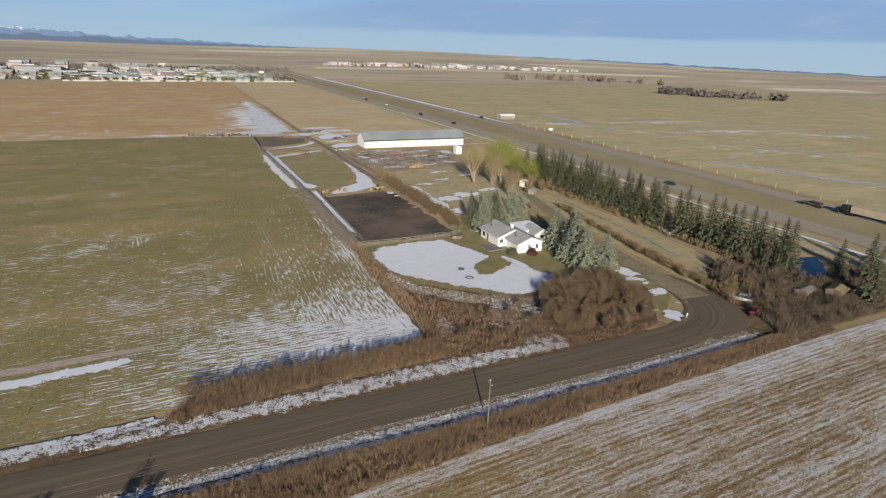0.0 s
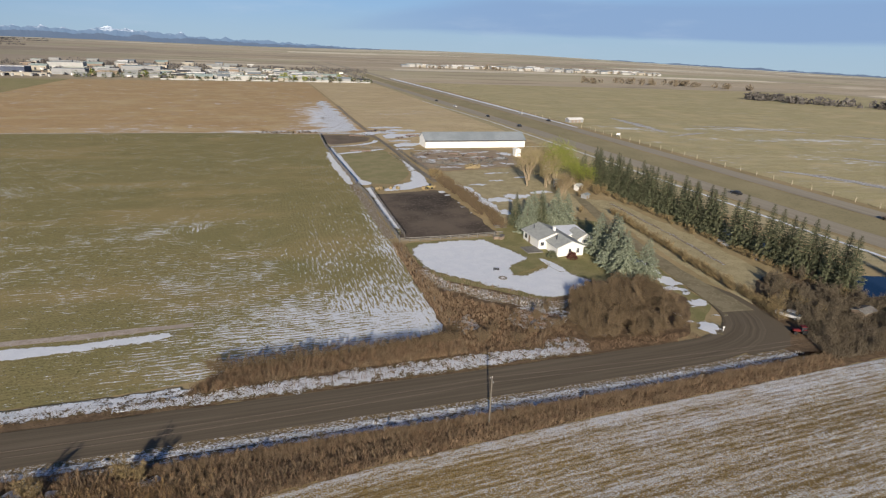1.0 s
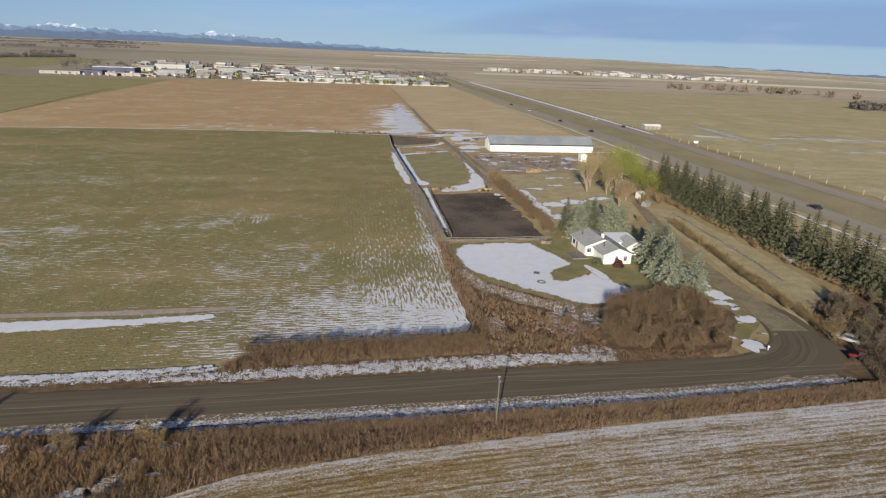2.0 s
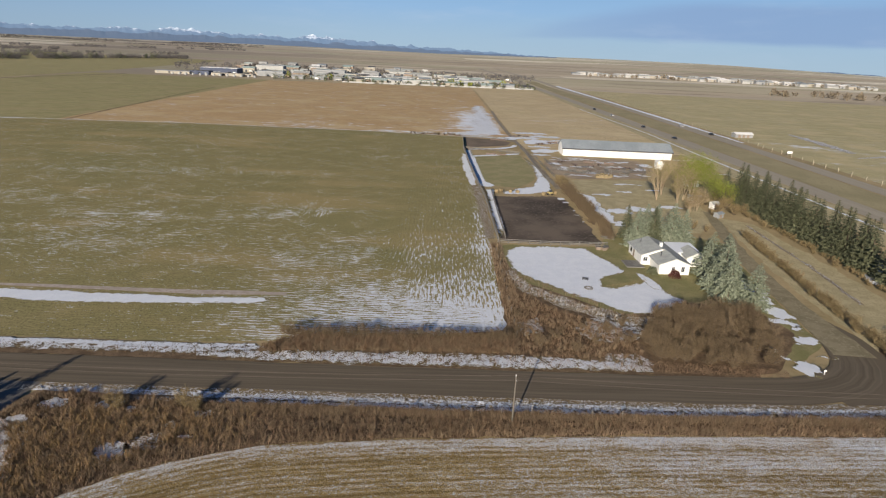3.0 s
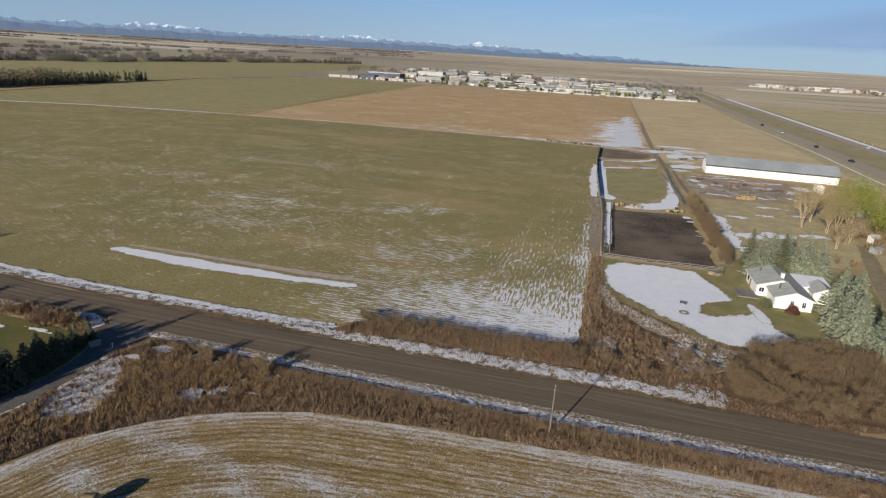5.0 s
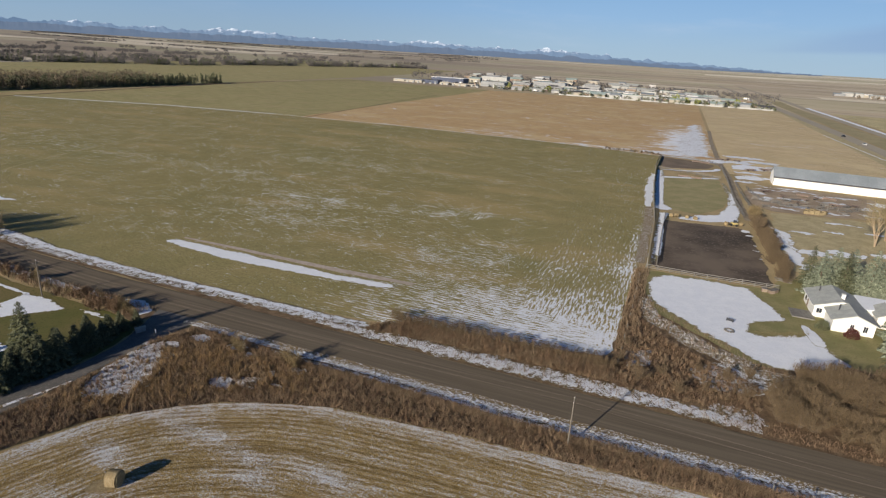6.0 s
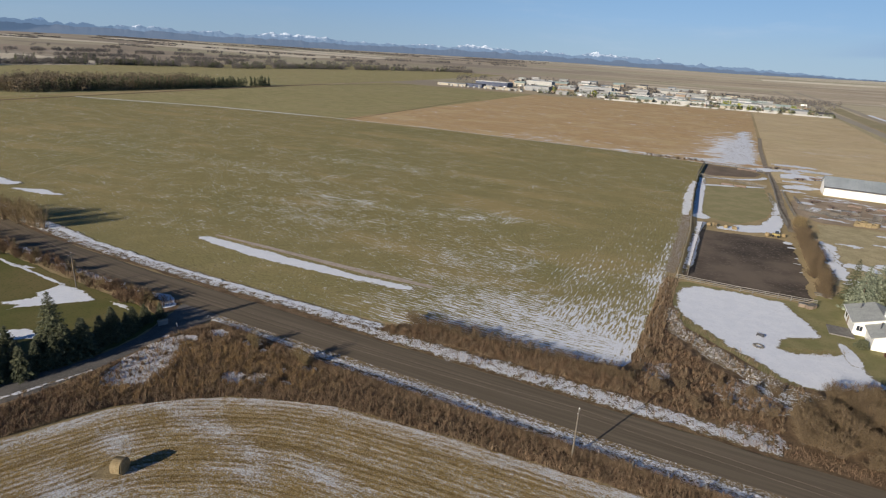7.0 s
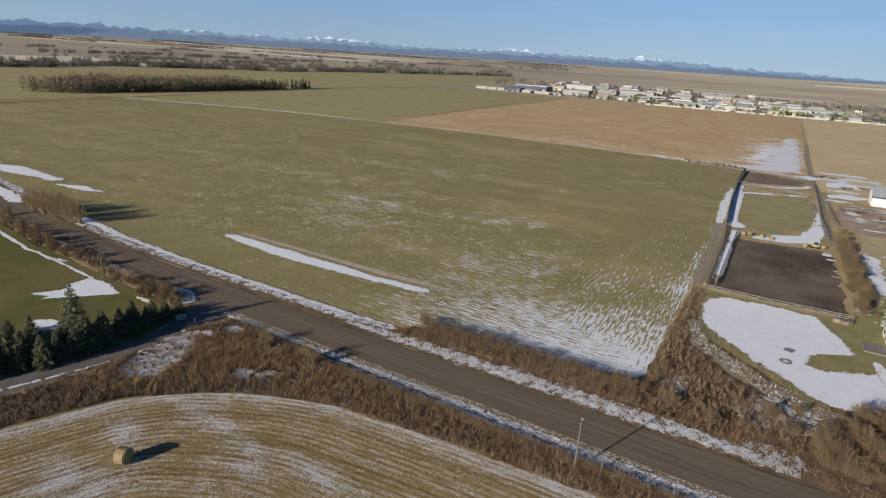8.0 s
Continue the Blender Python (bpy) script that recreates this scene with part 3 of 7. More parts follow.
def crop_snow(x, y):
    """Snow left in the furrows: about half the ground where it is 0, hardly any below -0.4."""
    d = -0.4 + 0.02 * np.sin(x * 0.05)
    low = 1 - soft(y, 93, 114)
    d += 0.35 * soft(x, -26, 14) * low + 0.08 * soft(x, -45, -5) * (1 - soft(y, 110, 150)) + 0.12 * spot(x, y, 22, 84, 20, 7)
    d += 0.09 * soft(x, 8, 30) * (1 - soft(y, 110, 165)) + 0.1 * spot(x, y, -40, 122, 34, 16) + 0.1 * spot(x, y, -64, 128, 22, 30)
    d += 0.33 * spot(x, y, -20, 153, 15, 7, 25) + 0.2 * spot(x, y, -62, 144, 16, 5) + 0.14 * spot(x, y, -2, 118, 20, 8, 20)
    d += 0.2 * spot(x, y, -4, 245, 16, 3) + 0.17 * spot(x, y, -95, 198, 60, 4) + 0.45 * spot(x, y, -94, 157, 3.5, 1.4)
    d += 0.34 * spot(x, y, 36, 152, 2.2, 40) + 0.3 * spot(x, y, 34, 128, 6, 3) + 0.13 * spot(x, y, -40, 205, 60, 4) + 0.13 * spot(x, y, -140, 160, 60, 10)
    d -= 0.12 * (1 - soft(y, 84, 92)) * (1 - soft(x, -52, -30)) + 0.08 * spot(x, y, 10, 190, 40, 40) + 0.07 * spot(x, y, -45, 100, 22, 9)
    return 0.7 * d - 0.035 - 0.03 * soft(y, 200, 300)


sheet("field_crop", -420, 37.2, lambda x: 74.0 + 2.5 * float(soft(x, -20, 10)), NORTH, 230, 120, M["field"], 0.06, crop_snow, None, "olive winter crop field dusted with wind-blown snow")
sheet("field_brown", -192, 64.4, NORTH, lambda x: 752 + 0.05 * x, 60, 60, M["orange_field"], 0.06,
      lambda x, y: 0.24 + 0.16 * spot(x, y, -30, 330, 60, 4) + 0.2 * spot(x, y, 25, 330, 25, 6) + 0.08 * spot(x, y, -60, 350, 80, 10) + 0.34 * spot(x, y, 46, 390, 14, 75), None, "rust-brown autumn pasture field")
sheet("field_pasture", 66.6, 151, lambda x: 285, lambda x: 770, 20, 60, M["pasture"], 0.05,
      lambda x, y: 0.2 + 0.15 * spot(x, y, 110, 420, 30, 12), None, "brown grazed pasture beside the highway")
sheet("field_meadow", -410, -192, NORTH, lambda x: 740, 40, 60, M["meadow"], 0.06, lambda x, y: np.full(len(x), 0.15), None, "green meadow of short grass beyond the crop field")
sheet("field_far_west", -800, -424, lambda x: 120, lambda x: 1250, 40, 90, M["meadow"], 0.06, lambda x, y: np.full(len(x), 0.2), None, "olive meadow beyond the ditch")
sheet("field_beyond_highway", 214, 900, lambda x: 20, lambda x: 810 - 0.12 * (x - 214), 80, 90, M["east_field"], 0.06,
      lambda x, y: 0.2 + 0.26 * spot(x, y, 340, 328, 60, 7, -3) + 0.2 * spot(x, y, 340, 278, 70, 6, -8) + 0.2 * spot(x, y, 245, 168, 45, 5, -55) + 0.2 * spot(x, y, 300, 205, 40, 5, -45) + 0.22 * spot(x, y, 246, 332, 30, 7, -40) + 0.2 * spot(x, y, 400, 245, 60, 6, -30) + 0.06 * spot(x, y, 330, 250, 140, 70),
      None, "tan-green meadow beyond the highway streaked with snow")

EDGE = [(-42, -40), (-34, 5), (-28, 22), (-23, 33), (-18, 39), (-12, 43), (-5, 46.6), (2, 48.8), (20, 51), (45, 52.8), (65, 53.8), (90, 55), (150, 57)]


def from_edge(x, y):
    """Run along the edge of the stubble and distance from it."""
    e = np.array(EDGE)
    seg = np.r_[0, np.cumsum(np.hypot(*np.diff(e, axis=0).T))]
    best, run = np.full(len(x), 1e9), np.zeros(len(x))
    for a, b, s in zip(e[:-1], e[1:], seg):
        d = b - a
        t = np.clip(((x - a[0]) * d[0] + (y - a[1]) * d[1]) / (d @ d), 0, 1)
        far = np.hypot(x - a[0] - t * d[0], y - a[1] - t * d[1])
        run = np.where(far < best, s + t * np.hypot(*d), run)
        best = np.minimum(best, far)
    return x + 0.6 * y, best


def stubble_snow(x, y):
    run, d = from_edge(x, y)
    v = -0.22 + 0.17 * (1 - soft(d, 0.6, 4.5)) + 0.15 * soft(x, 18, 60)
    for cx, cy, rx, ry in ((-16, 29.5, 3.2, 2.2), (-14, 20.5, 3.6, 3.0), (-9.2, 23.6, 1.8, 3.6), (-10.8, 37, 5.5, 1.8), (2, 33, 3, 1.2), (8.5, 37, 5, 1.4), (-1.7, 36, 3, 1.4)):
        v += 0.3 * spot(x, y, cx, cy, rx, ry)
    return v - 0.1 * spot(x, y, -12, 26, 2.5, 1.2)


sheet("field_stubble", -42, 150, lambda x: -60.0, line(EDGE), 192, 110, M["stubble"], 0.06, stubble_snow, from_edge, "golden stubble field with snow between the swaths")

# roads
ROAD = [(-420, 150), (-330, 115), (-240, 88), (-160, 74), (-100, 66.5), (-60, 64.8), (0, 64.6), (60, 64.8), (78, 65.2), (87, 66.8), (92.5, 70.5), (95.6, 77), (96.4, 86), (97, 94)]
ribbon("road_gravel", ROAD, [7.5] * 10 + [7.5, 7.0, 5.8, 4.8], M["road"], 0.12, "brown packed gravel road with wheel tracks", "road", 0.35, across=6)
ribbon("lane", [(95.6, 77), (96.3, 84), (97, 93), (97.8, 101), (100, 117), (104, 138), (109, 158), (112, 172)], [7.2, 6.4, 5.4, 4.8, 4.4, 4.0, 3.6, 3], M["lane"], 0.15, "tan gravel lane to the farmhouse", "lane", 0.5, across=4, step=2)
ribbon("verge_south", [(-36, 60.2), (20, 60.3), (60, 60.4), (92, 61.5)], 1.8, M["snow_grass"], 0.09, "grassy road verge flecked with snow", "verge", 0.5, 0.45, across=4, step=1.5)
ribbon("verge_west", [(-170, 82), (-100, 71.3), (-40, 69.6), (30, 69.5), (75, 69.8)], 2.0, M["brush_floor"], 0.08, "gravelly grass verge", "verge", 0.5)
ribbon("driveway", [(-37, 62.5), (-35.8, 55), (-35.2, 50), (-34.8, 42.4), (-35.6, 36), (-36.8, 32), (-38, 27), (-42, 18), (-52, 4)], [10, 6.5, 3.8, 3.3, 4.2, 5.5, 5.5, 5.5, 5.5], M["drive"], 0.1, "grey paved driveway in the shade of spruces", "driveway", 0.15, across=4, step=1.5)
hw_near = [(175, -100), (174, 100), (170, 300), (164, 600), (155, 1000), (120, 1500)]
hw_far = [(206, -100), (204, 100), (202, 300), (200, 600), (195, 1000), (165, 1500)]
ribbon("highway_near", hw_near, 11, M["asphalt"], 0.12, "grey worn asphalt highway carriageway", "highway", 0.0, across=4, step=12)
ribbon("highway_far", hw_far, 10, M["asphalt"], 0.12, "grey worn asphalt highway carriageway", "highway", 0.0, across=4, step=12)
ribbon("median", [(190, -100), (189, 100), (186, 300), (182, 600), (175, 1000)], 19, M["median"], 0.07, "grassy highway median", "verge", 0.5, step=12)
ribbon("shoulder_grass", [(158, -60), (158, 100), (157, 300), (153, 600), (148, 800)], 16, M["dry_grass"], 0.04, "brown grass strip beside the highway", "verge", 1.0, step=12)
ribbon("snow_highway", [(209, 340), (208, 450), (206.5, 600), (203, 900)], [2, 4.5, 4.5, 6], M["snow"], 0.14, "snow strip along the highway shoulder", "snow", 0.8, step=6)
ribbon("snow_fenceline", [(161, 60), (161, 180), (160, 240), (159, 300), (159, 370), (150, 520)], [1.5, 1.4, 1.2, 1.0, 0.9, 0.8], M["snow"], 0.12, "thin snow line along a field edge", "snow", 0.5, step=3)
ribbon("snow_barn_line", [(138, 268.5), (150.8, 270), (160, 269)], [0.9, 1.0, 0.8], M["snow_grass"], 0.12, "thin snow line along a fence", "snow", 0.3, 0.6, step=2)
ribbon("snow_yard_line", [(139, 237.3), (151, 237)], [0.6, 1.0], M["snow"], 0.12, "thin snow line along a fence", "snow", 0.3, step=1.5)
for run, wide in (([(267.8, 392.5), (265.8, 355.7), (259.9, 315.5)], 9), ([(250.6, 298.3), (279.2, 309.5), (292.4, 313)], 4), ([(305.6, 345.9), (337, 337.6), (358, 324), (377, 304)], 5),
                  ([(385, 296), (395.5, 285), (411.8, 270.4), (425.7, 251)], 6), ([(231.3, 196.9), (240, 186), (248.5, 169), (249.8, 154), (257, 144), (267.5, 135), (276, 112)], 6), ([(293, 282), (311.7, 276)], 4),
                  ([(300, 222), (306.6, 215), (316, 201.6), (324, 179)], 5), ([(321.8, 249.5), (334.8, 239.7)], 3)):
    ribbon("snow_meadow", run, [0.3 * wide] + [wide] * (len(run) - 2) + [0.3 * wide], M["snow_grass"], 0.16, "thin broken snow streak in a meadow", "snow", 0.4 * wide, 0.5, across=4, step=2.5)
ribbon("snow_windbreak", [(126.5, 103), (130.5, 105.5)], 2.6, M["snow"], 0.14, "shaded snow between spruces", "snow", 0.5, step=0.6)
ribbon("snow_windbreak_north", [(126, 115), (130.5, 118)], 2.8, M["snow"], 0.14, "shaded snow between spruces", "snow", 0.5, step=0.6)
ribbon("meadow_line", [(-376, 546), (-238, 628)], 2.4, M["dry_grass"], 0.14, "pale grass strip across the meadow", "verge", 0.6, step=4)
ribbon("field_divide", [(-187, 319), (-190, 360), (-193, 419), (-200, 505), (-203, 590)], 1.2, M["brush_floor"], 0.14, "dark weedy line between two fields", "verge", 0.6, step=4)
ribbon("snow_farline", [(-400, 270), (-387, 273.5), (-295, 303.5), (-210, 317.5)], 2.2, M["snow"], 0.12, "thin snow line along a field edge", "snow", 0.3, step=3)
ribbon("snow_farline_east", [(-210, 317.5), (-115, 325.5), (-16, 324.5), (25, 319.5)], 1.0, M["snow_grass"], 0.12, "thin snow line along a field edge", "snow", 0.4, 0.6, step=3)
ribbon("ditch_track", [(-398, 180), (-402, 283), (-415, 480), (-418, 588), (-372, 744)], 5, M["brush_floor"], 0.1, "dark ditch at the field edge", "ditch", 0.8, step=8)
ribbon("track_farm", [(66, 470), (64.5, 400), (65, 320), (67, 275), (67, 215), (68, 196)], 2.4, M["track"], 0.1, "dirt farm track between pens", "track", 0.5)

# pens, yards and lawns
patch("pen_soil", [(37.4, 314), (50, 312), (62.5, 304), (58.8, 291), (48, 285.5), (38.4, 281.5)], M["pen_soil"], 0.1, 0.8, "brown trampled soil of a small pen", "pen")
patch("pen_grass", [(39.6, 256.5), (50, 261), (62, 266), (63.8, 229.5), (61.9, 212.7), (52.9, 195), (43.7, 197), (40.8, 205.4)], M["pen"], 0.1, 0.8, "short olive grass of a pen", "pen")
patch("corral_soil", [(41, 133.6), (53, 133.4), (67.6, 133.8), (67.3, 155.6), (67.3, 178), (64.5, 184.4), (58.2, 184), (46.7, 182), (41, 182.8), (40.4, 160)], M["manure"], 0.1, 0.9, "dark brown trampled corral soil", "corral", step=0.8)
for n, (x, y, a, b) in enumerate([(66.6, 166.7, 0.9, 0.5), (66.3, 161.5, 1.0, 0.5), (66.7, 154.6, 0.7, 0.4), (65.6, 181.4, 1.4, 1.6), (66.2, 177, 1.0, 1.0)]):
    patch("snow_corral", [(x + a * math.cos(t), y + b * math.sin(t)) for t in np.arange(0, 6.28, 0.5)], M["snow"], 0.14, 0.5, "small snow patch at the corral edge", "snow", 130 + n, 0.3)
patch("yard_soil", [(70, 225), (78, 215), (112, 222), (120, 245), (118, 262), (86, 266), (71, 250)], M["soil"], 0.1, 1.2, "brown soil of the barn yard", "yard")
patch("yard_grass", [(72, 150), (84, 143), (100, 148), (112, 165), (114, 200), (108, 218), (76, 214)], M["dry_grass"], 0.07, 1.2, "tawny yard grass", "grass")
patch("lawn_house", [(40, 106), (60, 84), (84, 74), (92, 80), (95, 100), (98, 120), (102, 140), (90, 146), (70, 142), (67, 131.5), (40, 131)], M["lawn"], 0.08, 0.6, "olive lawn round the house", "lawn")
patch("grass_strip", [(101, 78), (107, 72), (118, 80), (122, 120), (121, 160), (112, 165), (108, 140), (103, 110)], M["dry_grass"], 0.07, 0.8, "golden dry grass strip between hedge and spruces", "grass")
patch("lawn_west", [(-150, -20), (-60, -10), (-46, 14), (-40.5, 27), (-37.8, 36), (-37, 44), (-37.6, 50), (-40, 55), (-46, 56), (-62, 56.5), (-100, 59), (-150, 66)], M["green_lawn"], 0.08, 0.5, "green mown lawn behind the spruces", "lawn")
patch("road_apron", [(84, 61.6), (93.5, 62.6), (99.4, 68.4), (101, 76), (101.4, 86), (99.4, 92), (95, 90), (92, 76), (84, 67)], M["road"], 0.1, 0.5, "packed gravel apron at the road bend", "road", 33, 1.0)
patch("island_grass", [(-49, 61), (-44, 62.2), (-40.5, 59), (-40.5, 55), (-46, 56.5)], M["brush_floor"], 0.11, 0.3, "grassy corner beside the driveway", "grass", step=0.8)
for pts in ([(-36, 0), (-30, 22), (-24, 33), (-12, 43.5), (2, 49), (20, 51.2), (45, 53), (65, 54), (90, 55), (110, 56), (108, 61), (92, 60.2), (60, 59.6), (20, 59.4), (-20, 59.5), (-31.5, 59.8), (-33.4, 50), (-33.3, 42), (-33.6, 33), (-35.5, 25), (-40, 15), (-48, 4)],
            [(-6, 71), (20, 71.5), (45, 70.8), (78, 69.8), (90, 84), (88, 96), (70, 98), (60, 90), (42, 106), (37.6, 132), (36.4, 110), (36.4, 82), (20, 78.5), (0, 77.5)],
            [(90, 58.5), (96, 58), (150, 58), (150, 78), (128, 92), (116, 92), (106, 84), (101.5, 80), (100.2, 76), (98.5, 70), (94, 63.6), (88, 62)]):
    patch("brush_ground", pts, M["brush_floor"], 0.084, 0.5, "brown leaf litter under brush", "ground", pts[0][0])

# snow cover
snow = "white snow patch with melting edges"
patch("snow_lawn", [(40.7, 126.5), (44, 129.6), (53.5, 130.8), (61.8, 130), (62.4, 126.5), (64.4, 123.3), (65.8, 120.1), (67.8, 114.4), (63.6, 112), (59.9, 108.4), (59.3, 104.8), (61.6, 104.2), (66.8, 106.4), (70.8, 109.9), (71.7, 105.7), (73, 101.8), (75.3, 98.6), (71.9, 95.6), (68.3, 93.5), (62.8, 90.5), (58.9, 92.4), (55.9, 96.6), (51.7, 100), (46.7, 105), (41.9, 111), (40.4, 118.3)], M["snow"], 0.13, 0.8, "smooth snow cover on the lawn", "snow", 1, 0.4)
for n, pts in enumerate([[(48.5, 84), (52, 88.5), (61, 89.5), (62.5, 84), (57, 79.2), (50, 80)], [(51, 74.9), (57.7, 75.4), (59, 71.8), (53, 70.6)], [(38, 85), (41.8, 88.4), (42.6, 82.5), (39.2, 80)]]):
    patch("snow_corner_brush", pts, M["bank_snow"], 0.11, 1.0, "snow flecks among the corner brush", "snow", 140 + n, 0.6, cover=-0.04)
patch("snow_lawn_wedge", [(69.2, 114.2), (71, 113), (72.2, 109), (72.8, 104.6), (70.6, 104), (69.8, 108.5)], M["snow"], 0.135, 0.5, "white snow patch with melting edges", "snow", 3, 0.4)
patch("snow_lawn_weeds", [(41, 114), (43.4, 104), (50, 97.6), (56.5, 92.6), (62, 90), (66, 90), (62, 86.5), (55, 88.6), (47.4, 94), (41, 101), (39.3, 111)], M["snow_grass"], 0.12, 0.8, "snow flecks among weeds along the lawn edge", "snow", 31, 0.6, cover=0.45)
DRIFT = [(-71.6, 89.5), (-68.8, 92.6), (-54.9, 92.3), (-38.9, 92.0), (-23.9, 91.5), (-11.0, 92.5), (-6.8, 92.6), (-12.3, 88.8), (-22.2, 88.7), (-35.7, 87.8), (-50.4, 87.2), (-66.7, 88.8)]
patch("snow_field_drift", DRIFT, M["snow"], 0.11, 0.5, "long narrow snow drift in the crop field", "snow", 2, 1.0)
ribbon("drift_edge", [(-68.7, 94.2), (-52.6, 94.4), (-32.7, 93.9), (-18.5, 94.0), (-6.2, 94.7)], [0.8, 1.5, 1.8, 2.0, 1.6], M["frost_strip"], 0.09, "pale frosted grass beside the drift", "grass", 0.4, 0.47)
ribbon("snow_ditch_north", [(-175, 84), (-130, 77.5), (-103, 74.2), (-86, 72.2), (-57, 71.2), (-34, 71.4), (-14, 71.6), (-4, 73.0)], [2.2, 4.6, 4.6, 3.4, 2.8, 2.6, 2.6, 1.2], M["bank_snow"], 0.12, "melting snow in the roadside ditch", "snow", 0.6, 0.08, across=8, step=0.6, relief=0.05, fade=0.24)
ribbon("snow_ditch_north_core", [(-128, 76.4), (-103, 75.4), (-86, 73.4), (-57, 72.4), (-34, 72.5), (-14, 72.6), (-6, 73.6)], [2.6, 3.0, 2.0, 1.5, 1.6, 1.7, 0.8], M["bank_snow"], 0.2, "smooth snow drift in the roadside ditch", "snow", 0.7, 0.36, across=6, step=0.6, relief=0.04, fade=0.4)
ribbon("snow_verge_north", [(-14, 70.3), (5, 70.7), (20, 71.0), (40, 71.2), (58, 70.9)], [1.6, 3.6, 4.1, 4.0, 2.8], M["bank_snow"], 0.13, "smooth snow along the road bank", "snow", 0.9, 0.17, across=8, step=0.5, relief=0.1, fade=0.36)
ribbon("snow_verge_south", [(-32, 59.3), (0, 59.1), (30, 59.0), (60, 59.2), (92, 60.4)], [1.1, 1.2, 1.4, 1.5, 1.3], M["snow_grass"], 0.13, "snow in the ditch south of the road", "snow", 0.3, 0.51, across=6, step=0.35, relief=0.16)
ribbon("snow_ditch_south", [(-22, 57.9), (-5, 57.8), (20, 57.8), (50, 58.0), (90, 59.2)], [0.8, 1.2, 1.5, 1.6, 1.1], M["bank_snow"], 0.15, "snow in the ditch south of the road", "snow", 0.4, 0.1, across=4, step=0.6, fade=0.3)
patch("snow_brush", [(-32.6, 53.5), (-33.4, 48), (-32.8, 42), (-31, 37), (-28.4, 35), (-23, 38), (-24, 43), (-25.6, 47.5), (-29.5, 51.5)], M["snow_grass"], 0.12, 1.6, snow, "snow", 4, 0.7, cover=0.53)
ribbon("snow_driveway", [(-43, 15), (-39, 22), (-36.6, 28), (-34.4, 34), (-33.6, 38)], [1.2, 1.2, 0.8, 0.6, 0.4], M["bank_snow"], 0.16, "snow along the driveway edge", "snow", 0.5, 0.1, across=4, step=0.6, fade=0.3)
ribbon("snow_driveway_far", [(-44.6, 29), (-41.4, 34), (-39, 38.6)], [0.7, 0.9, 0.5], M["bank_snow"], 0.16, "snow along the driveway edge", "snow", 0.3, 0.2, across=4, step=0.6, fade=0.3)
patch("snow_brush", [(-14.5, 46), (-9.5, 47), (-9, 50.5), (-13.5, 51)], M["snow_grass"], 0.12, 0.6, snow, "snow", 5, cover=0.48)
patch("snow_fence", [(35.4, 197), (34.2, 215), (33.6, 240), (34.4, 262), (36, 262), (36.6, 235), (37.4, 210), (37.6, 197)], M["snow_grass"], 0.13, 0.9, snow, "snow", 5, 0.7, cover=0.6)
patch("snow_fence_foot", [(36.6, 135), (36.2, 165), (35.8, 198), (38.6, 198), (39, 165), (39, 135)], M["snow_grass"], 0.12, 0.7, "patchy snow and weeds at a fence foot", "snow", 51, 0.7, cover=0.45)
patch("snow_fence_shade", [(40.2, 136), (40, 160), (40.4, 192), (44, 192), (42, 180), (42.6, 160), (42, 140)], M["snow"], 0.14, 0.4, snow, "snow", 6)
patch("snow_fence_shade", [(38.4, 196), (37.2, 230), (36.6, 275), (39, 275), (40, 258), (40.6, 230), (41.4, 204), (45, 198), (42, 194)], M["snow"], 0.14, 0.3, snow, "snow", 7)
patch("snow_pen", [(37.6, 257.5), (48, 262.4), (62, 269), (63.4, 266.6), (50, 259.6), (40, 254.8)], M["snow"], 0.14, 0.5, "white snow patch with melting edges", "snow", 8)
patch("snow_pen", [(46, 185), (56, 186.4), (64, 191.5), (66.2, 205), (65.8, 235), (64.2, 258), (62.8, 258), (63.8, 232), (62.3, 213), (58.3, 198), (52, 194.6), (50, 190.5), (46, 188.4)], M["snow"], 0.14, 0.6, "white snow patch with melting edges", "snow", 9, 0.8)
patch("snow_pen", [(38, 277), (50, 280.6), (60, 288), (63.4, 298), (65, 290), (58, 281.5), (46, 276), (38, 274)], M["snow"], 0.14, 0.6, "white snow patch with melting edges", "snow", 10)
patch("snow_track", [(37, 327), (43, 326), (60, 329), (60.6, 352), (60.8, 430), (59, 510), (54, 505), (50, 440), (45, 380), (42, 345)], M["bank_snow"], 0.14, 5.0, "ragged snow beside the farm track", "snow", 11, 1.0, cover=0.3)
patch("snow_track", [(70, 300), (84, 302), (92, 312), (78, 318), (70, 312)], M["snow"], 0.14, 1.5, snow, "snow", 12)
patch("snow_track", [(70, 272), (82, 276), (80, 284), (70, 282)], M["snow"], 0.14, 1.2, snow, "snow", 13)
patch("snow_track", [(60, 310), (72, 318), (66, 326), (54, 318)], M["snow"], 0.13, 1.5, snow, "snow", 14)
for n, (x, y, a, b) in enumerate([(75, 178, 1.6, 9), (76, 163, 2.2, 9), (82, 168, 4, 3.5), (90, 172, 6, 3), (100, 176, 5, 2), (82, 190, 4, 1.6), (92, 196, 3, 1.2), (104, 200, 3, 1.5), (98, 208, 6, 1.2), (78, 153, 2, 4)]):
    patch("snow_yard", [(x + a * math.cos(t), y + b * math.sin(t)) for t in np.arange(0, 6.28, 0.5)], M["snow"], 0.13, 1.9, snow, "snow", 20 + n, 0.5)
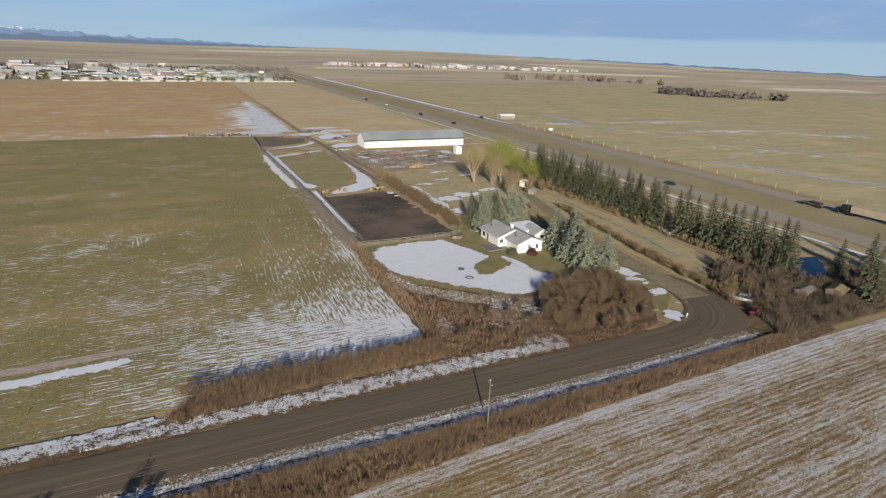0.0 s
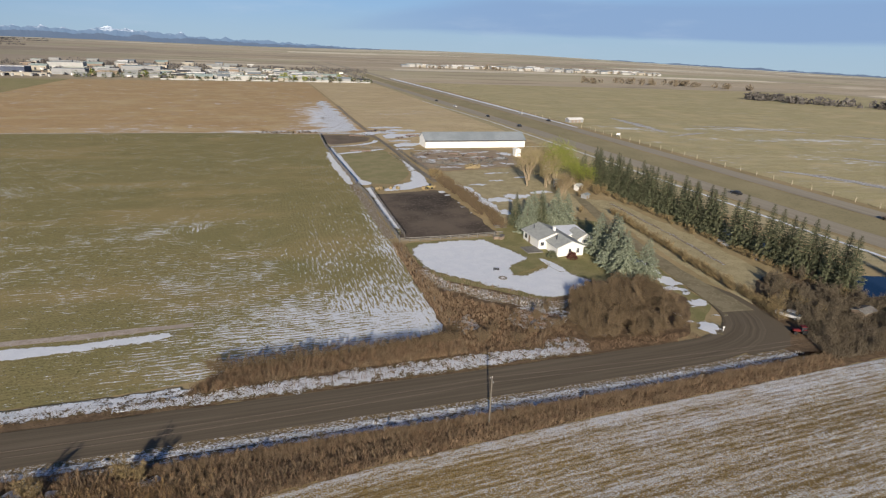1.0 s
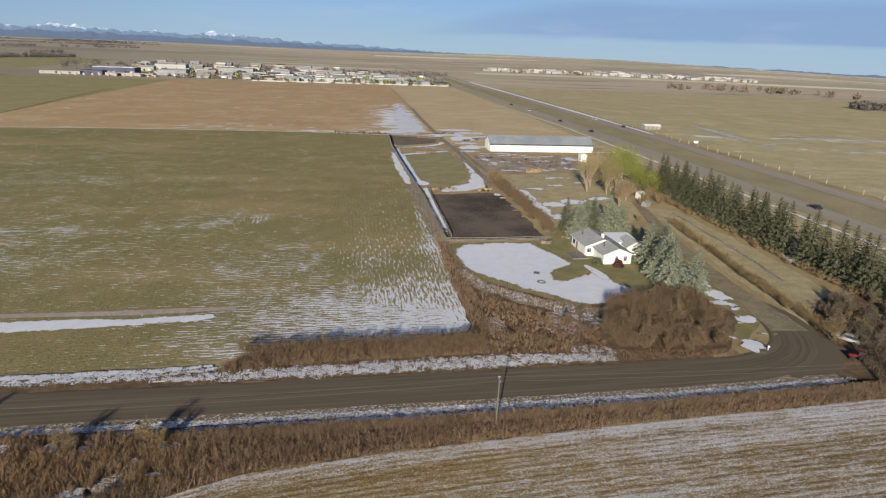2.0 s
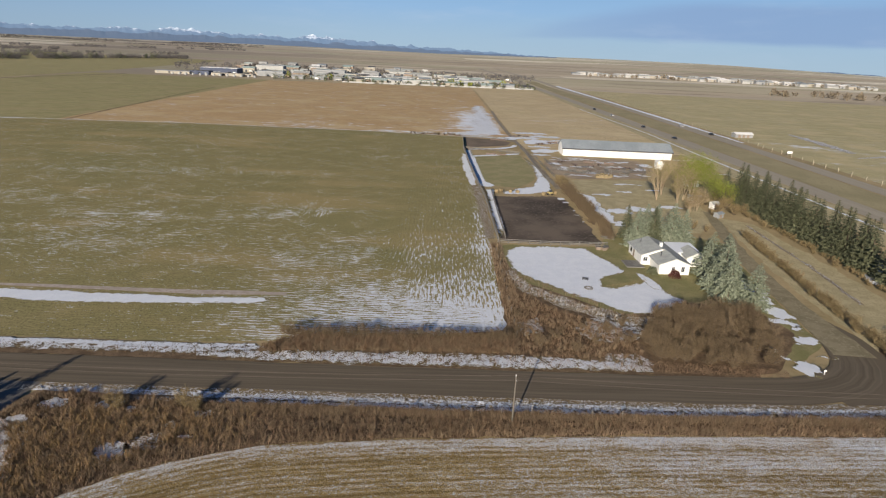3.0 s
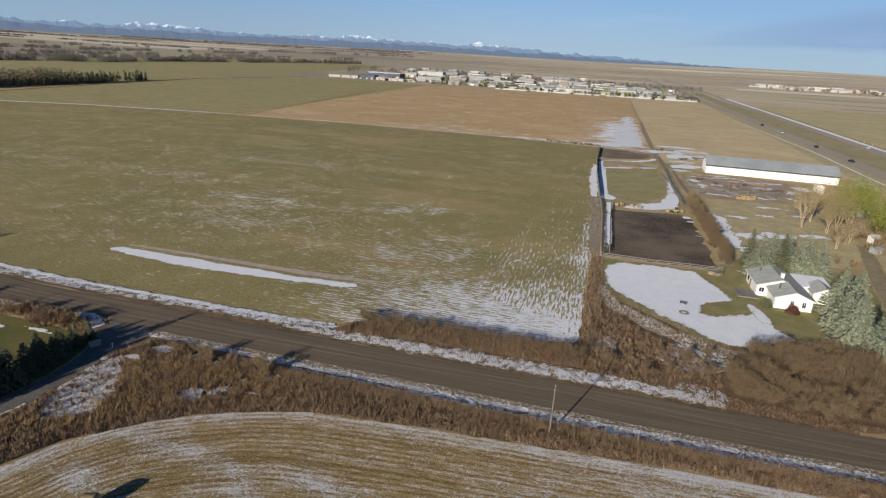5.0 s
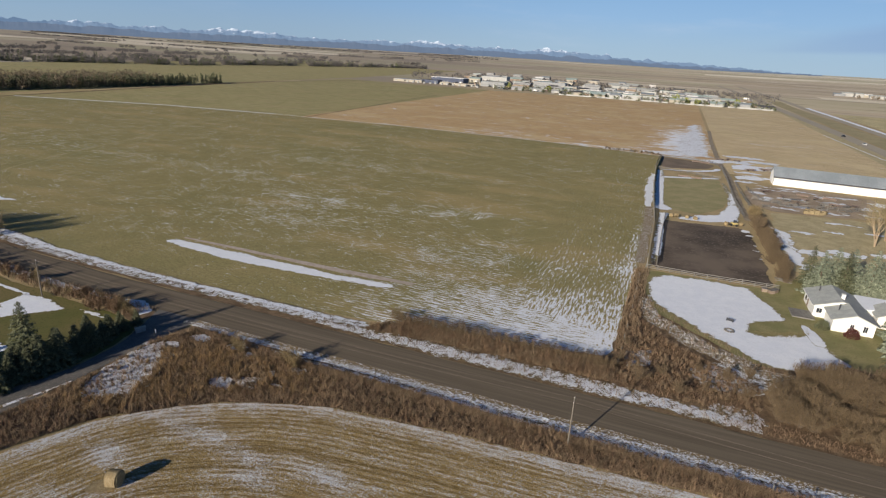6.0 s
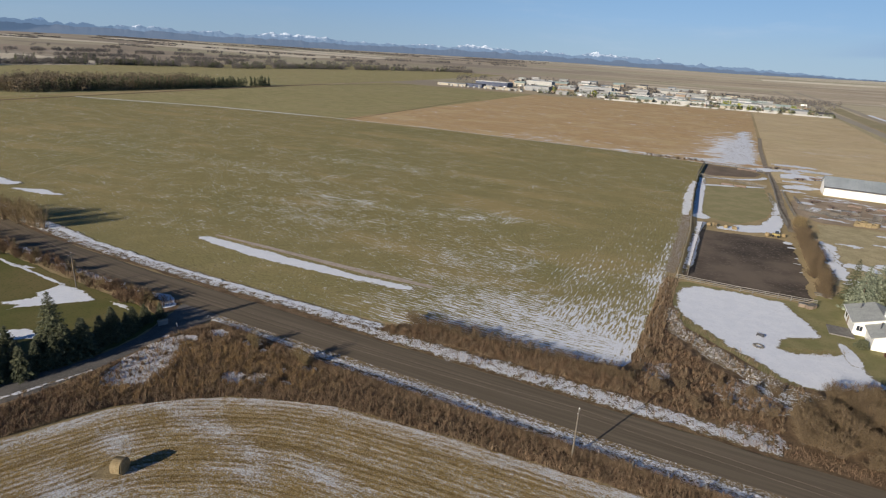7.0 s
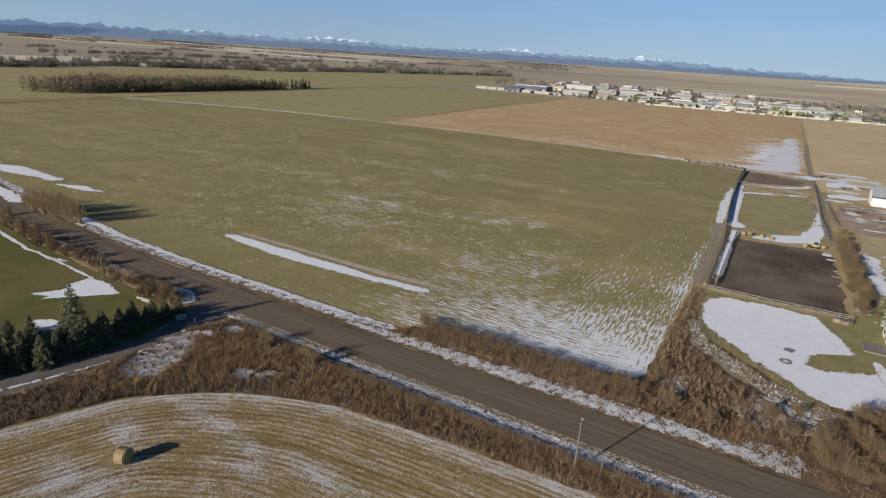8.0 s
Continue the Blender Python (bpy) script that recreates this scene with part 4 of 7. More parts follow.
for n, (x, y, a, b) in enumerate([(74, 322, 7, 5), (86, 330, 9, 4), (78, 342, 10, 4), (76, 292, 6, 3), (80, 282, 7, 3), (96, 316, 9, 2), (73, 268, 4, 3), (104, 300, 8, 1.6), (50, 318, 9, 2), (40, 319, 5, 1.6), (77, 236, 2, 4), (86, 241, 5, 1.4), (102, 243, 6, 1.2), (97, 224, 6, 1.3), (110, 227, 4, 1.2), (80, 256, 6, 1.2), (92, 258, 8, 1), (106, 256, 7, 1.2), (76, 246, 3, 2), (90, 228, 7, 1.2), (82, 222, 5, 1), (100, 252, 5, 1.4), (112, 240, 3, 3), (84, 262, 9, 1), (118, 250, 3, 4)]):
    patch("snow_barnyard", [(x + a * math.cos(t), y + b * math.sin(t)) for t in np.arange(0, 6.28, 0.5)], M["snow_grass"], 0.13, 2.4, snow, "snow", 90 + n, 0.5, cover=0.58)
for n, (x, y, a, b) in enumerate([(92.6, 105, 2.4, 7), (91.6, 95, 2.2, 3.0), (90.5, 90, 2.0, 1.7), (91.5, 86.5, 1.5, 1.2), (90.4, 82.6, 1.8, 1.6), (89.8, 76.2, 1.6, 0.7), (84.4, 72.6, 2.0, 2.6), (83.0, 77.5, 0.8, 2.4), (92.8, 81, 0.7, 0.5), (87.6, 80.5, 0.6, 0.6)]):
    patch("snow_lane", [(x + a * math.cos(t), y + b * math.sin(t)) for t in np.arange(0, 6.28, 0.5)], M["snow"], 0.13, 1.7, snow, "snow", 40 + n, 0.25)
ribbon("snow_lawn_edge", [(-118, 58.5), (-96, 55.8), (-82, 55.4), (-67, 54.6)], [1.0, 0.8, 0.6, 0.7], M["snow"], 0.13, "thin snow line along the lawn edge", "snow", 0.5, across=3, step=0.6)
for n, pts in enumerate([[(-69, 43.6), (-66.6, 46.5), (-65, 48.8), (-68, 50), (-67.5, 54.6), (-60, 54.6), (-55.6, 53.9), (-58, 50.8), (-61.4, 46.7), (-64.5, 42.6), (-64.5, 45), (-66.5, 44.2)], [(-53.5, 54.7), (-50, 54.9), (-46.6, 54.4), (-50, 53.8)],
                         [(-54, 35.6), (-57, 38), (-53.5, 41), (-48.7, 40.6), (-50, 38.6), (-51.5, 37.4)], [(-84, 56.5), (-80, 57), (-81, 56), (-86, 55.8)]]):
    patch("snow_west", pts, M["snow"], 0.13, 0.7, snow, "snow", 60 + n, 0.4)
ribbon("snow_roadside", [(-108, 63), (-84, 61), (-66, 60.4), (-52, 60.2)], [0.8, 2.2, 1.8, 0.6], M["snow_grass"], 0.12, "patchy snow on the road bank", "snow", 0.7, 0.53, across=5, step=0.5, relief=0.15)
patch("snow_hedge", [(73.2, 192), (77.8, 188), (78.2, 172), (77.6, 159), (75.4, 153), (74, 157), (74.4, 171), (73.4, 182)], M["snow"], 0.12, 1.2, "snow in the shade of a hedge", "snow", 71, 0.5)
ribbon("field_trail", [(-222, 290), (-217.8, 264.6), (-211.7, 233.5), (-199.1, 205.2), (-190, 165), (-180, 130), (-168, 104)], 0.5, M["dry_grass"], 0.1, "old wheel trail across the field", "track", 0.3, step=3)
patch("snow_corner", [(-51, 61.2), (-46.5, 62.4), (-41.6, 59.6), (-43.3, 57), (-45, 59.3), (-48, 60.3)], M["snow_grass"], 0.16, 0.35, snow, "snow", 70, 0.5, cover=0.6)
for n, pts in enumerate([[(-215, 96), (-194, 95.5), (-187, 98.5), (-170, 97.6), (-155.5, 96.6), (-157, 93.4), (-168, 92), (-181, 89.6), (-200, 90)], [(-153, 90.8), (-148, 94.5), (-144, 96.2), (-132, 95.6), (-139.6, 91.8)], [(-165, 79), (-150.6, 78.6), (-141, 76.6), (-134, 74), (-139, 72), (-152, 74.6), (-165, 77)]]):
    patch("snow_field", pts, M["snow"], 0.2, 0.9, snow, "snow", 75 + n, 0.7)
k = Mat("pond_water", 0.06, 0.5)
k.color((0.012, 0.02, 0.04)).bump(k.noise(k.pos(), 3.0, 2), 0.02, 0.02)
patch("pond", [(127.5, 78.5), (131, 85.5), (138.7, 87.5), (146, 85.2), (143, 80), (136.9, 76.5), (130, 76)], k.m, 0.13, 0.6, "still dark blue pond reflecting the sky", "pond", 80, 0.6)
patch("snow_wood", [(123.5, 113.5), (126, 111.5), (136, 122), (138, 127), (133, 127)], M["snow"], 0.12, 0.8, "white snow patch with melting edges", "snow", 81)
patch("snow_wood", [(122.5, 101.5), (126.5, 99.5), (137, 109.5), (138, 113), (133, 112)], M["snow"], 0.12, 0.8, "white snow patch with melting edges", "snow", 82)
ribbon("snow_strip_grass", [(113, 100), (116, 120), (117, 140), (118, 158)], 1.0, M["snow_grass"], 0.12, "thin snow in the dry grass strip", "snow", 0.6, 0.46, step=1.5)


# ---- vegetation ----
def inside(poly, x, y):
    hit = np.zeros(len(x), bool)
    for (ax, ay), (bx, by) in zip(poly, poly[1:] + poly[:1]):
        if ay != by:
            hit ^= ((ay > y) != (by > y)) & (x < (bx - ax) * (y - ay) / (by - ay) + ax)
    return hit


def scatter(rng, poly, per_m2, clump=0.0, size=0.6):
    """Places in an area, thinned into clumps."""
    p = np.array(poly)
    lo, hi = p.min(0), p.max(0)
    n = int(np.prod(hi - lo) * per_m2)
    x, y = rng.uniform(lo[0], hi[0], n), rng.uniform(lo[1], hi[1], n)
    keep = inside(poly, x, y)
    if clump:
        f = np.sin(size * x + 2 * np.sin(size * 0.7 * y)) * np.sin(size * 1.2 * y + 2 * np.sin(size * 0.6 * x)) + 0.5 * np.sin(size * 2.7 * x + 1.3 * y)
        keep &= rng.uniform(-1, 1, n) > f * clump + clump - 1
    return x[keep], y[keep]


def blades(name, rng, x, y, height, width, lean, material, label, category, lift=0.05):
    """Upright stalks, each a thin pointed blade bent over at random: one object."""
    n = len(x)
    h = height * rng.uniform(0.45, 1.25, n)
    a, b = rng.uniform(0, 2 * np.pi, n), rng.uniform(0, 2 * np.pi, n)
    w = width * rng.uniform(0.6, 1.4, n)
    z = ground_z(x, y) + lift
    d = h * lean * rng.uniform(0.2, 1.6, n)
    base = np.stack([x, y, z], -1)
    side = np.stack([np.cos(a) * w, np.sin(a) * w, 0 * w], -1) / 2
    mid = base + np.stack([np.cos(b) * d * 0.35, np.sin(b) * d * 0.35, h * 0.6], -1)
    tip = base + np.stack([np.cos(b) * d, np.sin(b) * d, h], -1)
    verts = np.stack([base - side, base + side, mid + side * 0.9, mid - side * 0.9, tip], 1).reshape(-1, 3)
    i = np.arange(n)[:, None] * 5
    faces = np.concatenate([i + [0, 1, 2], i + [0, 2, 3], i + [3, 2, 4]], 0)
    return tagged(new(name, fast_mesh(name, verts, faces, material)), label, category, "", "stuff")


rng = np.random.default_rng(7)
brush_a = [(-41, -4), (-34, 5), (-28.5, 22), (-23.2, 33.4), (-12, 43.2), (2, 48.9), (20, 51.0), (45, 52.8), (65, 53.8), (97, 55.3), (97, 59), (60, 57.4), (20, 57.0), (-6, 57.2), (-24, 58.6), (-30, 58), (-32.6, 53), (-33, 48), (-32.6, 42), (-33, 34), (-34.6, 26), (-39, 16), (-46, 6)]
bare_a = [(-32, 52.5), (-33, 48), (-32.4, 42), (-30.5, 37), (-28.4, 35.5), (-24, 38.5), (-25, 43), (-26.5, 47), (-30, 50.5)]
bare_b = [(-14, 46.5), (-10, 47.5), (-9.5, 50), (-13, 50.5)]


OPENINGS = [(-20.1, 56.3, 1.3), (-27.4, 56.1, 1.2), (-29.5, 52.2, 1.1), (-14.8, 47.0, 1.5), (-7.3, 49.8, 0.7), (-7.0, 54.8, 0.9), (-17.0, 55.4, 0.7), (-10.1, 52.6, 0.7)]


def thinned(x, y):
    """Leaves the snowy openings in the brush nearly clear."""
    gone = (inside(bare_a, x, y) | inside(bare_b, x, y)) & (rng.random(len(x)) < 0.84)
    for cx, cy, size in OPENINGS:
        gone |= (np.hypot((x - cx) / 1.5, y - cy) < size) & (rng.random(len(x)) < 0.9)
    return x[~gone], y[~gone]


def clumps(name, rng, x, y, count, height, width, material, label, category):
    """Tufts: stalks fanning out of one foot, tuft by tuft of its own size, all in one object."""
    n = len(x)
    size = np.repeat(rng.uniform(0.45, 1.35, n), count)
    cx, cy = np.repeat(x, count), np.repeat(y, count)
    a = rng.uniform(0, 2 * np.pi, n * count)
    out = size * height * rng.uniform(0.0, 0.75, n * count)
    px, py = cx + 0.25 * out * np.cos(a), cy + 0.25 * out * np.sin(a)
    base = np.stack([px, py, ground_z(px, py) + 0.05], -1)
    tip = np.stack([cx + out * np.cos(a), cy + out * np.sin(a), base[:, 2] + size * height * rng.uniform(0.6, 1.1, n * count)], -1)
    w = width * rng.uniform(0.6, 1.4, n * count)
    side = np.stack([-np.sin(a) * w, np.cos(a) * w, 0 * w], -1) / 2
    mid = base * 0.45 + tip * 0.55
    mid[:, 2] += 0.06 * size * height
    verts = np.stack([base - side, base + side, mid + side * 0.9, mid - side * 0.9, tip], 1).reshape(-1, 3)
    i = np.arange(n * count)[:, None] * 5
    faces = np.concatenate([i + [0, 1, 2], i + [0, 2, 3], i + [3, 2, 4]], 0)
    return tagged(new(name, fast_mesh(name, verts, faces, material)), label, category, "", "stuff")


for n, (cx, cy, size) in enumerate(OPENINGS):
    patch("snow_opening", [(cx + 1.5 * size * math.cos(t), cy + size * math.sin(t)) for t in np.arange(0, 6.28, 0.5)], M["bank_snow"], 0.12, 0.6, "snow in an opening of the brush", "snow", 160 + n, 0.3, cover=0.2)
x, y = thinned(*scatter(rng, brush_a, 1.5, 0.2))
clumps("willow_tufts", rng, x, y, 44, 0.78, 0.038, M["reed"], "tufts of dead willow shoots and reeds", "brush")
x, y = scatter(rng, [(-31, 31), (-29, 51), (-22, 54), (-4, 56), (-4, 49.5), (-12, 45), (-24, 34)], 1.1, 0.3)
x, y = thinned(x, y)
clumps("tawny_tufts", rng, x, y, 40, 0.95, 0.042, M["gold_grass"], "tawny tufts of dead weeds", "brush")
x, y = thinned(*scatter(rng, brush_a, 0.6, 0.5))
clumps("rusty_tufts", rng, x, y, 36, 0.9, 0.042, M["red_reed"], "red-brown tufts of willow shoots", "brush")
x, y = thinned(*scatter(rng, brush_a, 48, 0.45))
blades("brush_strip", rng, x, y, 0.72, 0.045, 0.9, M["reed"], "dense brown dead reeds and brush beside the road", "brush")
x, y = scatter(rng, [(-33, 29), (-30, 42), (-29, 50), (-20, 56), (0, 55), (0, 50), (-12, 45), (-24, 35)], 26, 0.7, 0.5)
x, y = thinned(x, y)
blades("brush_tall", rng, x, y, 1.0, 0.045, 0.9, M["gold_grass"], "tall tawny bushes of dead weeds", "brush")
x, y = thinned(*scatter(rng, brush_a, 22, 0.75, 0.35))
blades("brush_red", rng, x, y, 0.9, 0.045, 0.9, M["red_reed"], "red-brown willow shoots in the brush", "brush")
x, y = scatter(rng, [(-8, 55.6), (30, 55.6), (60, 56.2), (96, 57.4), (96, 58.8), (60, 57.5), (30, 57.1), (-8, 57.2)], 130, 0.15)
blades("ditch_reeds", rng, x, y, 0.88, 0.045, 0.5, M["reed"], "dense dry reeds on the ditch bank", "reeds")
brush_b = [(-5, 71.6), (10, 73.2), (37, 73.8), (37, 79.5), (20, 78), (0, 77)]
x, y = scatter(rng, brush_b, 120, 0.3)
blades("brush_north", rng, x, y, 1.0, 0.045, 0.7, M["reed"], "brown brush between field and road", "brush")
brush_c = [(37, 73), (58, 73.5), (59, 83), (54, 86.5), (45.5, 93), (40, 101.5), (38.8, 112), (39.2, 131), (37.2, 131), (36.6, 100), (36.6, 79)]
x, y = scatter(rng, brush_c, 1.0, 0.5, 0.9)
clumps("corner_tufts", rng, x, y, 44, 0.8, 0.04, M["reed"], "red-brown tufts at the field corner", "brush")
x, y = scatter(rng, brush_b, 2.0, 0.15)
clumps("bank_tufts", rng, x, y, 60, 1.15, 0.05, M["red_reed"], "brown tufts between field and road", "brush")
x, y = scatter(rng, brush_c, 36, 0.75, 1.1)
blades("reeds_corner", rng, x, y, 0.6, 0.045, 0.8, M["red_reed"], "red-brown reeds at the field corner", "reeds")
x, y = scatter(rng, [(40, 113), (42.5, 105.5), (48, 98.5), (58, 90), (60, 88), (57, 86), (47, 95), (40, 103), (38.5, 112)], 8, 0.7, 1.6)
blades("frosted_weeds", rng, x, y, 0.5, 0.1, 0.9, M["tuft"], "frosted weeds along the lawn edge", "weeds")
x, y = scatter(rng, [(40, 114), (41.6, 110.4), (46.4, 104.6), (51.4, 99.6), (55.6, 96.2), (58.6, 92), (62.8, 90.2), (62, 89), (57.6, 91), (54.6, 95.2), (50.6, 98.6), (45.6, 103.4), (40.6, 109.4)], 14, 0.6, 1.1)
blades("lawn_edge_grass", rng, x, y, 0.9, 0.045, 0.4, M["reed"], "tall brown grass at the edge of the snowy lawn", "grass")
x, y = scatter(rng, [(59.6, 104.6), (62, 103.8), (67, 105.8), (71, 109.6), (70.6, 111), (66, 107.6), (61, 105.8)], 16, 0.3, 1.1)
blades("lawn_grass", rng, x, y, 0.35, 0.05, 0.4, M["olive_twig"], "olive grass standing through the snow on the lawn", "grass")
x, y = scatter(rng, [(41, 112), (43.4, 104), (50, 97.6), (56.5, 92.6), (62, 90), (62, 86.5), (55, 88.6), (47.4, 94), (41, 101), (39.3, 111)], 0.9, 0.3)
clumps("lawn_edge_tufts", rng, x, y, 30, 0.6, 0.04, M["reed"], "brown weed tufts along the lawn edge", "weeds")
x, y = scatter(rng, [(36.5, 80), (40, 80), (40, 132), (36.5, 132)], 16, 0.5)
blades("fence_weeds", rng, x, y, 0.8, 0.08, 0.4, M["reed"], "brown weeds along the field fence", "weeds")
x, y = scatter(rng, [(52, 69.6), (80, 69), (80, 71.5), (58, 73)], 30, 0.5)
blades("verge_grass", rng, x, y, 0.5, 0.04, 0.9, M["red_reed"], "brown grass at the road edge", "grass")
x, y = scatter(rng, [(-14, 70.2), (5, 69.6), (20, 69.6), (58, 69.8), (58, 73), (20, 73.2), (-5, 72)], 7, 0.7, 1.8)
blades("bank_grass", rng, x, y, 0.8, 0.06, 0.5, M["reed"], "brown grass stalks standing in the snowy bank", "grass")
x, y = scatter(rng, [(-14, 68.6), (5, 68.6), (58, 68.7), (58, 69.6), (5, 69.5), (-14, 69.6)], 18, 0.5, 1.4)
blades("road_edge_grass", rng, x, y, 0.22, 0.06, 1.0, M["olive_twig"], "short olive grass at the road edge", "grass")
x, y = scatter(rng, [(-110, 72.4), (-60, 69.8), (-8, 69.6), (-5, 71.6), (-60, 71.6), (-110, 74.6)], 6, 0.7, 2.0)
blades("snowy_ditch_grass", rng, x, y, 0.3, 0.06, 1.2, M["reed"], "brown grass tufts along the ditch", "grass", 0.1)
x, y = scatter(rng, [(-34, 58.9), (20, 58.5), (60, 58.7), (94, 60), (94, 61), (60, 59.9), (20, 59.7), (-34, 60)], 26, 0.5, 2.0)
blades("frosted_verge_south", rng, x, y, 0.2, 0.1, 1.2, M["tuft"], "frosted grass tufts on the road verge", "grass")
x, y = scatter(rng, [(-150, 76), (-100, 70.8), (-50, 69.8), (-5, 70), (-5, 72), (-50, 72.4), (-100, 74), (-150, 80)], 3, 0.7, 1.2)
blades("weeds_verge_west", rng, x, y, 0.4, 0.06, 0.8, M["red_reed"], "brown weeds along the road ditch", "weeds")
x, y = scatter(rng, [(-150, 66), (-100, 60), (-62, 56.5), (-44, 56), (-42, 61), (-100, 62), (-150, 70)], 14, 0.85, 0.5)
blades("weeds_roadside", rng, x, y, 0.9, 0.09, 0.8, M["reed"], "brown weeds between lawn and road", "weeds")
x, y = rng.uniform(-40, 75, 150000), rng.uniform(-8, 54, 150000)
k = (y < np.interp(x, [e[0] for e in EDGE], [e[1] for e in EDGE]) - 0.3) & (np.sin(9.0 * from_edge(x, y)[1]) > -0.2)
blades("stubble_stalks", rng, x[k], y[k], 0.17, 0.05, 0.8, M["straw"], "short cut straw standing in rows", "stubble")
x, y = scatter(rng, [(96, 57), (150, 58), (150, 70), (128, 72), (104, 73), (99, 64)], 45, 0.5)
blades("brush_east", rng, x, y, 1.3, 0.05, 0.7, M["grey_twig"], "grey-brown brush east of the lane", "brush")


def twiggy(rng, height, spread, stems, twigs, width):
    """Tapered stems and a haze of fine twigs."""
    bm = bmesh.new()
    tri = []
    for _ in range(stems):
        a, out = rng.uniform(0, 6.28), rng.uniform(0.15, 1.0) * spread
        top = Vector((math.cos(a) * out, math.sin(a) * out, height * rng.uniform(0.6, 1.0) * (1.15 - 0.35 * out / spread)))
        foot = Vector((math.cos(a) * 0.2, math.sin(a) * 0.2, -0.05)) * min(1, spread)
        tube(bm, foot, top, 0.018 * height, 0.006 * height, 4)
        for _ in range(twigs):
            t = rng.uniform(0.2, 1.0)
            p = foot.lerp(top, t)
            q = Vector((rng.normal(), rng.normal(), rng.normal() + 0.9)).normalized() * height * rng.uniform(0.12, 0.32)
            s = Vector((rng.normal(), rng.normal(), rng.normal())).cross(q).normalized() * width
            tri.append((p - s, p + s, p + q))
            for _ in range(4):
                r = p + q * rng.uniform(0.3, 0.95)
                v = (q.normalized() + Vector((rng.normal(), rng.normal(), rng.normal())) * 0.7).normalized() * height * rng.uniform(0.06, 0.16)
                w = Vector((rng.normal(), rng.normal(), rng.normal())).cross(v).normalized() * width * 0.7
                tri.append((r - w, r + w, r + v))
    return bm, np.array(tri).reshape(-1, 3)


def shrub(rng, m, height, spread, stems, twigs, bark, foliage, label, category="shrub", group="", width=0.03, name="shrub"):
    bm, tri = twiggy(rng, height, spread, stems, twigs, width)
    ob = thing(name, m, label, category, group)
    part("branchwork", bm, bark, ob)
    part("crown", fast_mesh("crown", tri, np.arange(len(tri)).reshape(-1, 3), foliage), None, ob)
    return ob


def at(x, y, turn=0.0, lift=0.0):
    return pose(x, y, gz(x, y) + lift, 0, 0, turn)


def scaled_copy(ob, x, y, turn, size):
    c = copy_thing(ob, at(x, y, turn))
    c.scale = (size, size, size)
    return c


def spruce(rng, m, height, radius, needles, label, group=""):
    """Trunk, and whorls of drooping boughs set with sprays."""
    ob = thing("spruce_tree", m, label, "tree", group)
    part("trunk", tube(bmesh.new(), (0, 0, -0.1), (0, 0, height * 0.97), 0.02 * height, 0.003 * height, 7), M["bark"], ob)
    tri = []
    z = 0.05 * height
    while z < height * 0.985:
        k = 1 - z / height
        n = 6 + int(6 * k)
        for j in range(n):
            a = 6.283 * j / n + rng.uniform(-0.4, 0.4)
            r = radius * (k ** 0.8) * rng.uniform(0.72, 1.12) + 0.05
            d, c = np.array([math.cos(a), math.sin(a), 0]), np.array([-math.sin(a), math.cos(a), 0])
            foot = np.array([0, 0, z + rng.uniform(-0.15, 0.15)])
            for t in np.linspace(0.25, 1.0, max(3, int(2.5 + r * 2.6))):
                p = foot + d * r * t + np.array([0, 0, -0.34 * r * t + 0.22 * r * t * t])
                for side in (-1, 1):
                    q = d * rng.uniform(0.15, 0.5) + c * side * rng.uniform(0.3, 0.8) * (1.15 - 0.6 * t) + np.array([0, 0, rng.uniform(-0.42, 0.02)])
                    q *= (0.22 + 0.26 * r) * rng.uniform(0.7, 1.2)
                    w = np.cross(q, [rng.normal(), rng.normal(), 1.5])
                    w *= (0.05 + 0.035 * r) / (np.linalg.norm(w) + 1e-6) * rng.uniform(1.0, 1.7)
                    tri += [p - w, p + w, p + q + w * 0.3]
            q = d * (0.2 + 0.1 * r) + np.array([0, 0, 0.06])
            tri += [foot + d * r * 0.8 - c * 0.08, foot + d * r * 0.8 + c * 0.08, foot + d * r + np.array([0, 0, -0.12 * r]) + q]
        z += 0.021 * height + 0.024 * height * k
    part("crown", fast_mesh("crown", np.array(tri), np.arange(len(tri)).reshape(-1, 3), needles), None, ob)
    return ob


